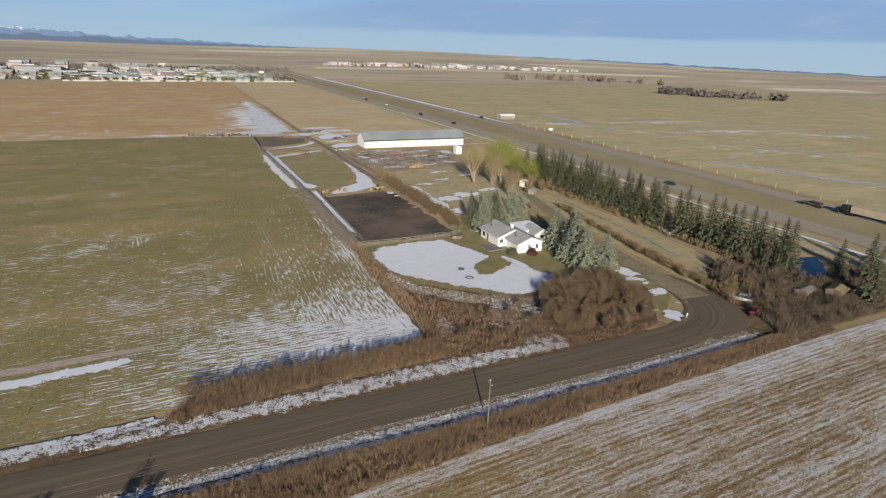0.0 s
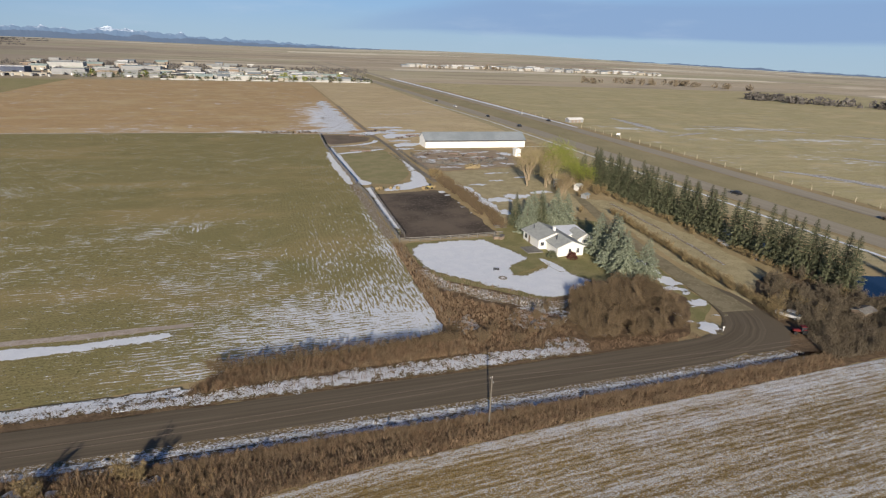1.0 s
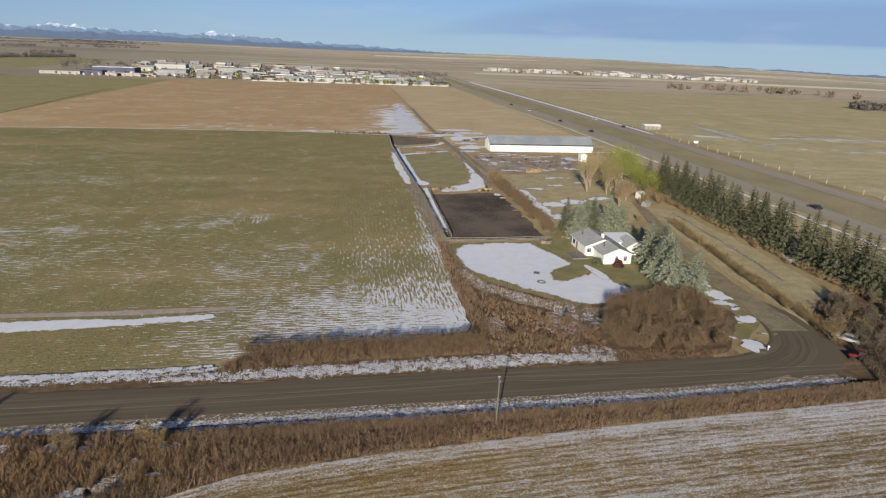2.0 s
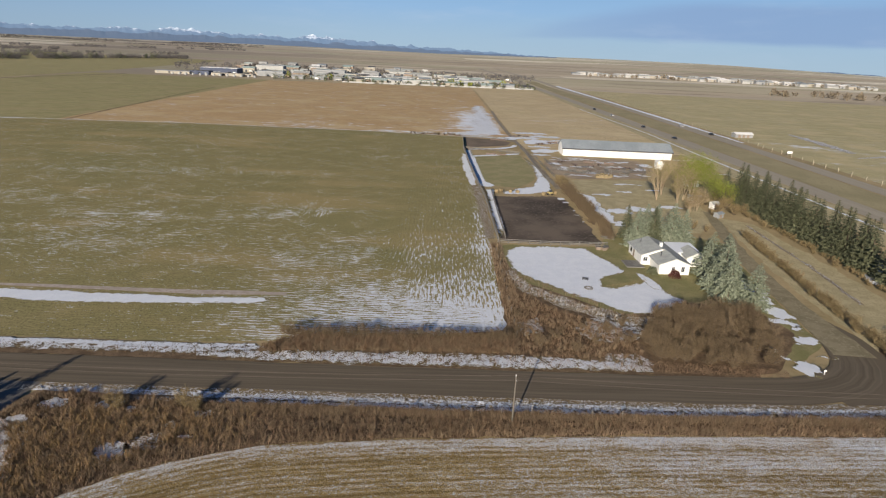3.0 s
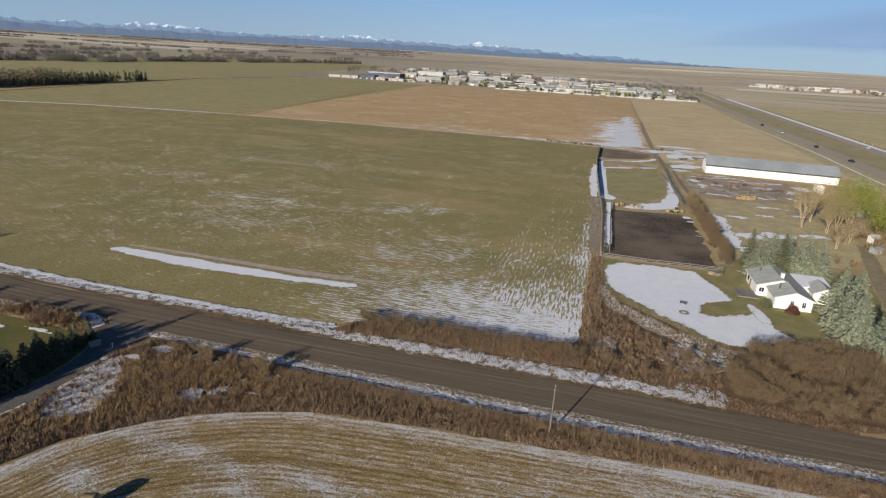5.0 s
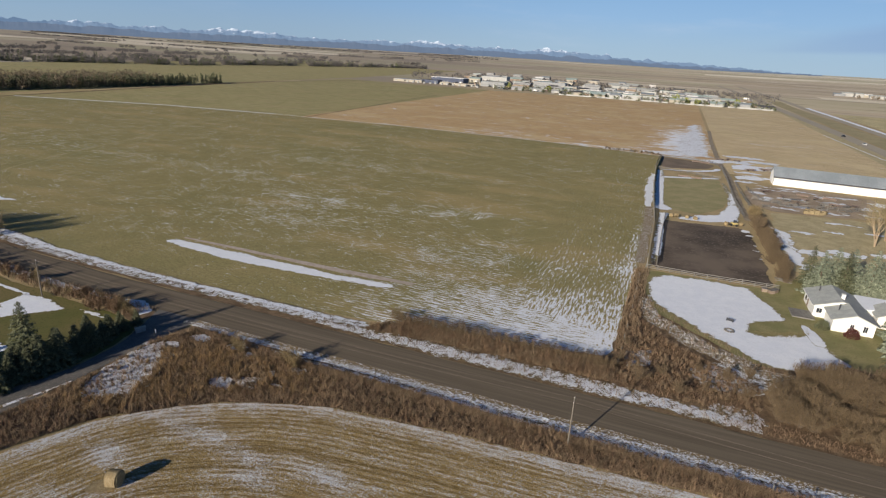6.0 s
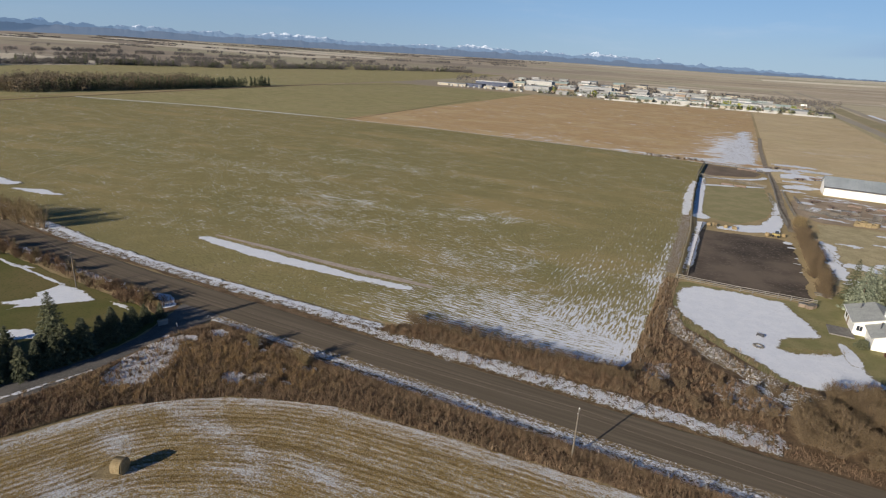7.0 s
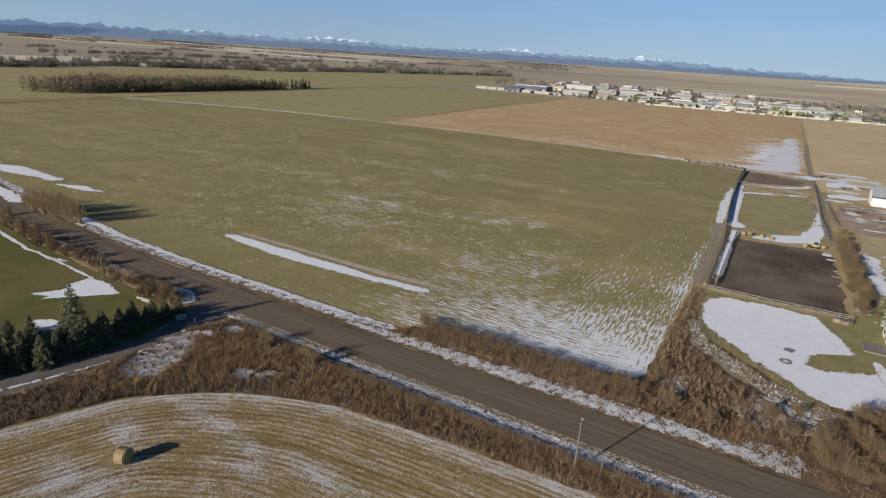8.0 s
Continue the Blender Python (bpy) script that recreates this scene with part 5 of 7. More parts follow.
def broadleaf(rng, m, height, radius, bark, leaves, count, size, label, group="", name="deciduous_tree"):
    """Trunk, forking limbs, and leaves in loose clumps at their ends."""
    ob = thing(name, m, label, "tree", group)
    bm, tips = bmesh.new(), []

    def grow(p, d, length, r, level):
        q = p + d * length
        tube(bm, p, q, r, r * 0.65, 5 if level < 2 else 3)
        if level:
            tips.append(q)
        if level == 3:
            return
        for _ in range(4):
            e = (d + Vector((rng.normal(), rng.normal(), rng.normal() * 0.5 + 0.2)) * (0.55 if level else 0.42)).normalized()
            grow(p.lerp(q, rng.uniform(0.35, 1.0)), e, length * rng.uniform(0.6, 0.85), r * 0.58, level + 1)

    for _ in range(3):
        lean = Vector((rng.normal() * 0.22, rng.normal() * 0.22, 1)).normalized()
        grow(Vector((rng.normal() * 0.25, rng.normal() * 0.25, -0.1)), lean, height * rng.uniform(0.26, 0.34), 0.011 * height, 0)
    tips = np.array(tips)
    wide, tall = radius / max(1e-3, np.abs(tips[:, :2]).max()), height / tips[:, 2].max()
    tips *= np.array([wide, wide, tall])
    for v in bm.verts:
        v.co = Vector((v.co.x * wide, v.co.y * wide, v.co.z * tall))
    part("trunk", bm, bark, ob)
    c = tips[rng.integers(0, len(tips), count)] + rng.normal(size=(count, 3)) * radius * np.array([0.16, 0.16, 0.2])
    c[:, 2] = np.maximum(c[:, 2], 0.12 * height)
    u, v = rng.normal(size=(count, 3)), rng.normal(size=(count, 3))
    u /= np.linalg.norm(u, axis=1)[:, None]
    v /= np.linalg.norm(v, axis=1)[:, None]
    tri = np.stack([c, c + u * size, c + (u + v) * size * 0.6], 1).reshape(-1, 3)
    part("crown", fast_mesh("crown", tri, np.arange(len(tri)).reshape(-1, 3), leaves), None, ob)
    return ob


def hedgerow(name, rng, places, height, foliage, label, width=0.035):
    """Bare bushes grown into one another: one object."""
    kinds = [twiggy(rng, 2.6, 1.8, 12, 18, width) for _ in range(2)]
    for bm, _ in kinds:
        bm.free()
    out = []
    for x, y, size in places:
        t = kinds[rng.integers(2)][1] * (size * height / 2.6)
        a = rng.uniform(0, 6.283)
        c, s = math.cos(a), math.sin(a)
        out.append(np.stack([x + c * t[:, 0] - s * t[:, 1], y + s * t[:, 0] + c * t[:, 1], gz(x, y) + t[:, 2]], -1))
    tri = np.concatenate(out)
    return tagged(new(name, fast_mesh(name, tri, np.arange(len(tri)).reshape(-1, 3), foliage)), label, "hedge", "", "stuff")


# the thicket by the road bend, hedges and roadside shrubs
bush_label = "bare grey-brown shrub of fine twigs"
bushes = [shrub(rng, at(62, 76), 3.0, 2.2, 16, 36, M["bark"], M["twig"], bush_label, "shrub", "thicket shrubs", 0.02),
          shrub(rng, at(66, 80), 3.4, 2.0, 16, 36, M["bark"], M["twig"], bush_label, "shrub", "thicket shrubs", 0.02),
          shrub(rng, at(70, 77), 2.6, 2.2, 16, 36, M["bark"], M["twig"], bush_label, "shrub", "thicket shrubs", 0.02)]
olive = [shrub(rng, at(71.5, 150), 2.8, 1.8, 12, 18, M["bark"], M["olive_twig"], "olive-brown bare hedge shrub", "shrub", "hedge shrubs", 0.035),
         shrub(rng, at(104, 84), 2.4, 1.7, 12, 18, M["bark"], M["olive_twig"], "olive-brown bare hedge shrub", "shrub", "hedge shrubs", 0.035)]
thicket = [(58.5, 72.5), (66, 71.8), (79, 72), (84, 80), (86.4, 90), (79.5, 95), (71, 93), (64.5, 88.5), (59.5, 80)]
x, y = scatter(rng, thicket, 0.3)
for px, py in zip(x, y):
    scaled_copy(bushes[rng.integers(3)], px, py, rng.uniform(0, 360), rng.uniform(0.55, 1.2))
for px, py, size in [(41, 77, 0.8), (44.5, 80, 0.7), (47, 75.5, 0.7), (51, 78, 0.6), (54, 83, 0.8), (57, 79, 0.8), (58, 86, 0.6), (38, 82, 0.6), (50, 84, 0.5), (38.5, 88, 0.5)]:
    scaled_copy(bushes[rng.integers(3)], px, py, rng.uniform(0, 360), size)
for py in np.arange(139, 211, 1.35):
    scaled_copy(olive[0] if py > 196 else bushes[rng.integers(3)], 70.2 + rng.uniform(-1.5, 1.5), py, rng.uniform(0, 360), rng.uniform(0.85, 1.2))
hedgerow("lane_hedge", rng, [(101.5 + 10 * t + rng.uniform(-0.7, 0.7), 74 + 72 * t, rng.uniform(0.6, 1.05)) for t in np.linspace(0, 1, 66)], 2.4, M["olive_twig"], "bare olive-brown hedge along the lane")
for px, py, size in [(100.5, 72, 0.9), (103, 75, 1.2), (106, 78, 1.3), (109, 76, 1.2), (112, 80, 1.0), (110, 72, 1.1), (115, 84, 0.9), (118, 88, 0.8)]:
    scaled_copy(olive[1], px, py, rng.uniform(0, 360), size)
x, y = scatter(rng, [(97, 58), (128, 58), (134, 72), (118, 74), (104, 70)], 0.1)
hedgerow("bushes_east", rng, [(px, py, rng.uniform(0.6, 1.0)) for px, py in zip(x, y)], 3.0, M["grey_twig"], "bare grey-brown bushes east of the lane")
x, y = scatter(rng, [(101.5, 70), (108, 66), (127, 68), (128, 88), (117, 91), (108, 83)], 0.16)
hedgerow("bend_bushes", rng, [(px, py, rng.uniform(0.7, 1.35)) for px, py in zip(x, y) if not (112 < px < 128 and 63 < py < 71)], 2.5, M["grey_twig"], "tangled bare bushes behind the lane corner")
hedgerow("field_bank_bushes", rng, [(px, 77.2 + 0.02 * px + rng.uniform(-0.5, 0.5), rng.uniform(0.75, 1.1)) for px in np.arange(-2, 37, 0.7)], 2.3, M["twig"], "thin bare bushes on the bank of the field", 0.026)
hedgerow("windbreak_hedge", rng, [(123.8 + rng.uniform(-1, 1), py, rng.uniform(0.5, 0.95)) for py in np.arange(78, 180, 2.4)], 2.4, M["olive_twig"], "bare brown bushes along the spruce windbreak")
hedgerow("field_heap", rng, [(rng.uniform(4, 36), rng.uniform(319, 325), rng.uniform(0.25, 0.6)) for _ in range(40)], 2.6, M["twig"], "low heaps of dead brush along a field edge")
for px, py, size in [(-46, 58, 0.9), (-49, 59, 0.8), (-53, 58, 0.9), (-58, 59, 0.6), (-90, 60, 0.8), (-96, 61, 0.9), (-104, 62, 0.9), (-112, 63, 0.9), (-44, 57, 0.6), (-70, 59, 0.5), (-125, 66, 1.0)]:
    scaled_copy(olive[0], px, py, rng.uniform(0, 360), size)
for px, py, size in [(-19.5, 56, 1.0), (-18.5, 55, 0.8), (-9.5, 56, 1.1), (-8.2, 55.4, 0.9)]:
    scaled_copy(olive[0], px, py, rng.uniform(0, 360), size)

for px, py, size in [(115, 172, 1.2), (118, 176, 1.4), (120, 170, 1.3), (113, 180, 1.2), (121, 178, 1.4), (124, 172, 1.2), (108, 178, 1.0), (116, 182, 1.3), (122, 188, 1.4), (112, 168, 0.9), (124, 182, 1.5), (99, 152, 1.0), (102, 150, 0.8)]:
    scaled_copy(olive[0], px, py, rng.uniform(0, 360), size)

rusty = shrub(rng, at(-49, 57.3), 2.8, 1.7, 13, 20, M["bark"], M["red_reed"], "rounded rust-brown bush on the road bank", "shrub", "road bank bushes", 0.045)
for n in range(46):
    px = -46 - 78 * rng.random() ** 1.1
    scaled_copy(rusty if n % 3 == 0 else olive[0], px, 58.2 + 0.06 * max(0, -60 - px) + rng.uniform(-1.6, 1.4), rng.uniform(0, 360), rng.uniform(0.35, 0.95))
for px, py, size in [(-50.5, 55.6, 1.1), (-47.5, 56.6, 1.0), (-53, 56.5, 0.9), (-94, 58, 1.3), (-90, 58.5, 1.1), (-98, 59, 1.2), (-103, 59.5, 1.2), (-84, 58.2, 0.9)]:
    scaled_copy(rusty, px, py, rng.uniform(0, 360), size)

# bare poplars by the west road
first = shrub(rng, at(-120, 72), 6.6, 2.3, 14, 26, M["pale_bark"], M["olive_twig"], "bare tawny young poplar clump", "tree", "roadside poplars", 0.03, "poplar_tree")
for px, py in [(-117, 72.5), (-114, 72), (-111, 73), (-108, 72.6), (-105.5, 73.4), (-123, 72.6), (-126, 72), (-112, 74.5), (-118, 75), (-130, 73)]:
    scaled_copy(first, px, py, rng.uniform(0, 360), rng.uniform(0.75, 1.0))

# spruces
dark = [spruce(rng, at(129.6, 188), 14.5, 3.6, M["spruce"], "dark green spruce in a windbreak row", "windbreak spruces"),
        spruce(rng, at(129.5, 184.5), 14, 3.4, M["spruce"], "dark green spruce in a windbreak row", "windbreak spruces")]
for n, py in enumerate(np.arange(181, 78, -2.9)):
    if 103 < py < 106.2 or 114.8 < py < 118.6:
        continue
    scaled_copy(dark[n % 2], 129.2 - 0.012 * (180 - py) + rng.uniform(-0.8, 0.8), py + rng.uniform(-0.5, 0.5), rng.uniform(0, 360), rng.uniform(0.82, 1.05))
for px, py, size in [(133, 191, 0.95), (133.8, 72.2, 0.74), (129, 62, 0.9), (142.4, 70.5, 0.82), (148, 67, 0.85), (152, 65, 0.75), (134, 180, 0.95), (127, 192, 0.85), (133.5, 172, 0.9), (133.5, 160, 0.9), (133, 148, 0.85), (133.5, 136, 0.9), (133, 128, 0.85)]:
    scaled_copy(dark[1], px, py, rng.uniform(0, 360), size)
blue = [spruce(rng, at(85, 104.5), 12.8, 4.8, M["blue_spruce"], "broad blue-green spruce beside the house", "house spruces"),
        spruce(rng, at(76, 134.5), 10.4, 3.7, M["blue_spruce"], "broad blue-green spruce beside the house", "house spruces")]
for px, py, k, size in [(88, 97, 0, 0.76), (84.2, 99.8, 0, 0.84), (87.4, 109.5, 0, 0.95), (86.6, 114.5, 0, 0.85), (79.2, 137.5, 1, 1.05), (86.5, 137.5, 1, 1.1), (89.6, 137, 1, 0.95), (83, 140, 1, 1.0)]:
    scaled_copy(blue[k], px, py, rng.uniform(0, 360), size)
scaled_copy(dark[0], 81, 136, 40, 0.75)
scaled_copy(dark[0], 75, 140, 90, 0.7)
big = spruce(rng, at(-42.3, 38.2), 10.6, 3.2, M["spruce"], "tall dark spruce beside the driveway", "driveway spruces")
small = spruce(rng, at(-39.2, 46), 4.8, 1.7, M["spruce"], "young dark spruce in a driveway row", "driveway spruces")
for n in range(34):
    t = n / 33
    px = float(np.interp(t, [0, 0.3, 0.6, 1], [-40.6, -38.8, -39.8, -46]))
    py = 54.5 - 38 * t
    scaled_copy(small, px - (1.8 if n % 2 else 0) + rng.uniform(-0.5, 0.5), py + rng.uniform(-0.5, 0.5), rng.uniform(0, 360), (0.62 + 0.5 * min(1, 2.5 * t)) * rng.uniform(0.8, 1.2))
for px, py, size in [(-47, 34, 1.1), (-49.5, 32, 1.0), (-52, 31, 1.1), (-45.5, 30, 1.2), (-55, 29, 1.0), (-48.5, 27, 1.2)]:
    scaled_copy(small, px, py, rng.uniform(0, 360), size)

# leafy and bare trees of the farmyard
broadleaf(rng, at(115.5, 193), 15, 7.5, M["pale_bark"], M["lime"], 8000, 0.45, "yellow-green leafy poplar behind the house")
broadleaf(rng, at(122, 184), 8, 5.5, M["bark"], M["lime"], 2400, 0.42, "low yellow-green leafy tree")
broadleaf(rng, at(127, 198), 8, 6, M["bark"], M["lime"], 2400, 0.42, "low yellow-green leafy tree")
for px, py, hh, rr in [(100, 186, 14, 5), (105, 194, 14, 5), (110, 187, 12, 4.6), (113, 201, 13, 5), (106, 182, 11, 4.5)]:
    broadleaf(rng, at(px, py, rng.uniform(0, 360)), hh, rr, M["pale_bark"], M["tan_leaf"], 1900, 0.34, "nearly bare poplar with tan leaves", "yard trees")
for px, py, hh in [(103, 166, 7), (108, 172, 8), (110, 176, 7)]:
    broadleaf(rng, at(px, py, rng.uniform(0, 360)), hh, 4.0, M["pale_bark"], M["rust"], 900, 0.32, "half-bare brown-leaved tree beside the lane", "yard trees")


def dome_shrub(x, y, radius, height, foliage, label):
    """A clipped round shrub: short stems under a dense uneven dome of small leaves."""
    ob = thing("garden_shrub", at(x, y), label, "shrub")
    bm = bmesh.new()
    for n in range(6):
        tube(bm, (0, 0, 0), (0.4 * radius * math.cos(n), 0.4 * radius * math.sin(n), height * 0.6), 0.05, 0.02, 5)
    part("branchwork", bm, M["bark"], ob)
    n = 2600
    d = rng.normal(size=(n, 3))
    d[:, 2] = np.abs(d[:, 2])
    d /= np.linalg.norm(d, axis=1)[:, None]
    lump = 1 + 0.1 * np.sin(5 * d[:, 0] + 3) * np.sin(6 * d[:, 1]) + 0.08 * np.sin(9 * d[:, 2])
    c = d * (np.array([radius, radius, height]) * (lump * rng.uniform(0.75, 1.0, n))[:, None])
    u, v = rng.normal(size=(n, 3)) * 0.09, rng.normal(size=(n, 3)) * 0.09
    tri = np.stack([c, c + u, c + v], 1).reshape(-1, 3)
    part("crown", fast_mesh("crown", tri, np.arange(len(tri)).reshape(-1, 3), M[foliage]), None, ob)
    return ob


dome_shrub(78.0, 112.2, 1.35, 1.7, "maroon", "round maroon shrub against the house wall")
dome_shrub(73.4, 114.0, 1.3, 1.7, "spruce", "round dark green shrub against the house wall")


# ---- buildings ----
def gable_walls(bm, x0, x1, y0, y1, h, rise, along_y):
    """A closed shell with two pointed ends."""
    if along_y:
        c = (x0 + x1) / 2
        ends = [[(x0, y, 0), (x1, y, 0), (x1, y, h), (c, y, h + rise), (x0, y, h)] for y in (y0, y1)]
    else:
        c = (y0 + y1) / 2
        ends = [[(x, y0, 0), (x, y1, 0), (x, y1, h), (x, c, h + rise), (x, y0, h)] for x in (x0, x1)]
    a, b = [[bm.verts.new(v) for v in e] for e in ends]
    bm.faces.new(a)
    bm.faces.new(b[::-1])
    for i in range(5):
        j = (i + 1) % 5
        bm.faces.new([a[j], a[i], b[i], b[j]])
    bmesh.ops.recalc_face_normals(bm, faces=bm.faces[:])
    return bm


def slab(bm, corners, thick):
    top = [bm.verts.new(c) for c in corners]
    low = [bm.verts.new((c[0], c[1], c[2] - thick)) for c in corners]
    bm.faces.new(top)
    bm.faces.new(low[::-1])
    for i in range(4):
        j = (i + 1) % 4
        bm.faces.new([top[j], top[i], low[i], low[j]])
    bmesh.ops.recalc_face_normals(bm, faces=bm.faces[:])
    return bm


def roof_slope(x0, x1, y0, y1, h, rise, along_y, side, over=0.45, thick=0.14):
    """One slope of a gable roof, with eaves that stand out."""
    bm = bmesh.new()
    lift = 0.12
    if along_y:
        c, half = (x0 + x1) / 2, (x1 - x0) / 2
        e, drop = c + side * (half + over), rise * over / half
        slab(bm, [(c, y0 - over, h + rise + lift), (c, y1 + over, h + rise + lift), (e, y1 + over, h - drop + lift), (e, y0 - over, h - drop + lift)], thick)
    else:
        c, half = (y0 + y1) / 2, (y1 - y0) / 2
        e, drop = c + side * (half + over), rise * over / half
        slab(bm, [(x0 - over, c, h + rise + lift), (x1 + over, c, h + rise + lift), (x1 + over, e, h - drop + lift), (x0 - over, e, h - drop + lift)], thick)
    return bm


def gabled(parent, x0, x1, y0, y1, h, rise, along_y, wall, roof, over=0.45, names=("wall", "roof")):
    part(names[0], gable_walls(bmesh.new(), x0, x1, y0, y1, h, rise, along_y), M[wall], parent)
    for side in (-1, 1):
        part(names[1], roof_slope(x0, x1, y0, y1, h, rise, along_y, side, over), M[roof], parent)


def window(parent, x0, z0, x1, z1, y, wide=0.06):
    """A framed window in a wall that faces -y."""
    w = part("window", box(bmesh.new(), x0, y - 0.03, z0, x1, y + 0.05, z1), M["glass"], parent, "dark window glass")
    bm = bmesh.new()
    for a, b, c, d in ((x0 - wide, z0 - wide, x1 + wide, z0), (x0 - wide, z1, x1 + wide, z1 + wide), (x0 - wide, z0, x0, z1), (x1, z0, x1 + wide, z1), ((x0 + x1) / 2 - 0.02, z0, (x0 + x1) / 2 + 0.02, z1)):
        box(bm, a, y - 0.05, b, c, y + 0.02, d)
    part("frame", bm, M["trim"], w)


house = thing("farmhouse", at(77.5, 122), "white bungalow with grey shingle gable roofs", "house")
gabled(house, -4.8, 4.2, -2.0, 7.2, 2.7, 1.6, True, "white_wall", "shingle", 0.5)
gabled(house, -2.7, 4.4, -8.2, -1.98, 2.6, 1.4, True, "white_wall", "shingle", 0.5)
gabled(house, 6.2, 10.6, -2.3, 3.0, 2.5, 1.2, True, "white_wall", "shingle", 0.45)
part("wall", box(bmesh.new(), 4.2, 0.5, 0, 10.5, 7.2, 2.5), M["white_wall"], house)
part("roof", slab(bmesh.new(), [(4.15, -0.2, 2.72), (10.9, 2.4, 2.62), (10.9, 7.8, 3.0), (4.15, 7.8, 3.0)], 0.16), M["snow"], house, "low roof under a smooth cover of snow")
window(house, 0.3, 1.2, 0.9, 2.0, -8.2)
window(house, 2.5, 0.8, 3.2, 2.0, -8.2)
window(house, -4.3, 1.0, -3.3, 2.0, -2.0)
window(house, 8.0, 1.0, 8.9, 1.9, -2.3)
for yy in (4.9,):
    part("window", box(bmesh.new(), -4.84, yy, 0.9, -4.77, yy + 1.2, 2.0), M["glass"], house, "dark window glass")
part("door", box(bmesh.new(), -4.86, 3.0, 0.05, -4.77, 3.9, 2.1), M["brown_wall"], house, "brown entrance door")
bm = box(bmesh.new(), -0.2, -0.6, 3.6, 0.4, 0.0, 5.2)
box(bm, -0.28, -0.68, 5.2, 0.48, 0.08, 5.3)
part("chimney", bm, M["trim"], house, "white brick chimney")
for px, py in ((-2.9, 5.0), (-1.2, -4.5)):
    part("vent", tube(bmesh.new(), (px, py, 3.2), (px, py, 4.5), 0.12, 0.12, 8), M["dark_roof"], house, "black roof vent")
part("gutter", tube(bmesh.new(), (-5.32, -2.4, 2.62), (-5.32, 7.6, 2.62), 0.07, 0.07, 6), M["trim"], house)
bm = box(bmesh.new(), -8.8, -2.5, 0.0, -4.6, 2.2, 0.3)
deck = tagged(part("deck", bm, M["wood"]), "grey weathered wooden deck beside the house", "deck")
deck.matrix_world = at(77.5, 120)

barn = thing("barn", pose(110.5, 268.8, gz(110.5, 268.8) - 0.2, 0, 0, -1), "long white barn with a grey metal roof", "barn")
gabled(barn, -26.6, 26.6, 0, 12.5, 4.1, 3.2, False, "white_wall", "metal_roof", 0.5)
part("eaves_strip", box(bmesh.new(), -27.1, -0.62, 3.45, 27.1, -0.52, 4.0), M["dark_roof"], barn, "dark strip along the eaves")
for px in (-15, 2, 14):
    part("door", box(bmesh.new(), px, -0.1, 0, px + 3.6, 0.05, 3.3), M["trim"], barn, "white sliding barn door")
part("door", box(bmesh.new(), -26.7, 4.2, 0, -26.55, 8.2, 3.6), M["trim"], barn, "white sliding barn door")
for px in np.arange(-23, 26, 6.0):
    part("post", box(bmesh.new(), px, -0.06, 0, px + 0.12, 0.02, 3.7), M["trim"], barn)
for px in np.arange(-26.6, 26.7, 2.66):
    for side in (-1, 1):
        bm = tube(bmesh.new(), (px, 6.25, 7.45), (px, 6.25 + side * 6.7, 4.02), 0.06, 0.06, 4)
        part("roof_rib", bm, M["metal_roof"], barn)
lean = thing("lean_to_shed", pose(122.3, 243.5, gz(122, 250) - 0.1, 0, 0, -1), "small tall white shed standing before the barn", "shed")
gabled(lean, -1.4, 1.4, 0, 3.4, 3.2, 0.6, True, "white_wall", "trim", 0.2)
part("door", box(bmesh.new(), -0.6, -0.06, 0, 0.6, 0.03, 2.1), M["trim"], lean, "white shed door")


def shed(x, y, turn, w, d, h, rise, wall, roof, label, category="shed"):
    ob = thing("shed", at(x, y, turn), label, category)
    gabled(ob, -w / 2, w / 2, -d / 2, d / 2, h, rise, False, wall, roof, 0.25)
    part("door", box(bmesh.new(), -0.5, -d / 2 - 0.06, 0, 0.5, -d / 2 + 0.03, min(2.0, h - 0.1)), M["brown_wall"], ob)
    return ob


shed(116.5, 177, 10, 2.2, 2.2, 1.9, 0.6, "white_wall", "shingle", "small white shed among the yard trees")
shed(112.5, 184, -20, 4, 3, 2.2, 0.6, "white_wall", "metal_roof", "small white shed among the yard trees")
shed(123, 212, 5, 5, 4, 2.6, 1.0, "white_wall", "dark_roof", "white outbuilding behind the trees")
shed(113, 166, 30, 2.6, 1.8, 1.4, 0.4, "grey_wall", "metal_roof", "low grey shed beside the lane")
shed(125.8, 67, 15, 4.4, 3, 1.5, 0.5, "brown_wall", "hay", "low shed with a thatch of old straw in the brush")
shed(119.1, 69.6, 10, 4, 2.4, 1.4, 0.4, "brown_wall", "wood", "low shed with a weathered board roof in the brush")
bm = box(bmesh.new(), -1.9, -1.0, 0.5, 1.9, 1.0, 2.2, 0.2)
camper = thing("camper_trailer", at(91.5, 142, 20), "small white camper trailer behind the house", "trailer")
part("body", bm, M["white_wall"], camper)
part("window", box(bmesh.new(), -1.3, -1.03, 1.3, 0.2, -0.97, 1.8), M["glass"], camper)
for px in (-0.6, 0.6):
    part("wheel", tube(bmesh.new(), (px, -1.05, 0.33), (px, -0.8, 0.33), 0.33, 0.33, 12), M["rubber"], camper)


# ---- fences, poles and wires ----
def unit_box(name, material):
    return mesh_from(name, [(x, y, z) for x in (-0.5, 0.5) for y in (-0.5, 0.5) for z in (0, 1)], [(0, 1, 3, 2), (4, 6, 7, 5), (0, 4, 5, 1), (2, 3, 7, 6), (0, 2, 6, 4), (1, 5, 7, 3)], [material])


POST, RAIL, WHITE_POST = unit_box("post", M["wood"]), unit_box("rail", M["wood"]), unit_box("post", M["frost_grass"])


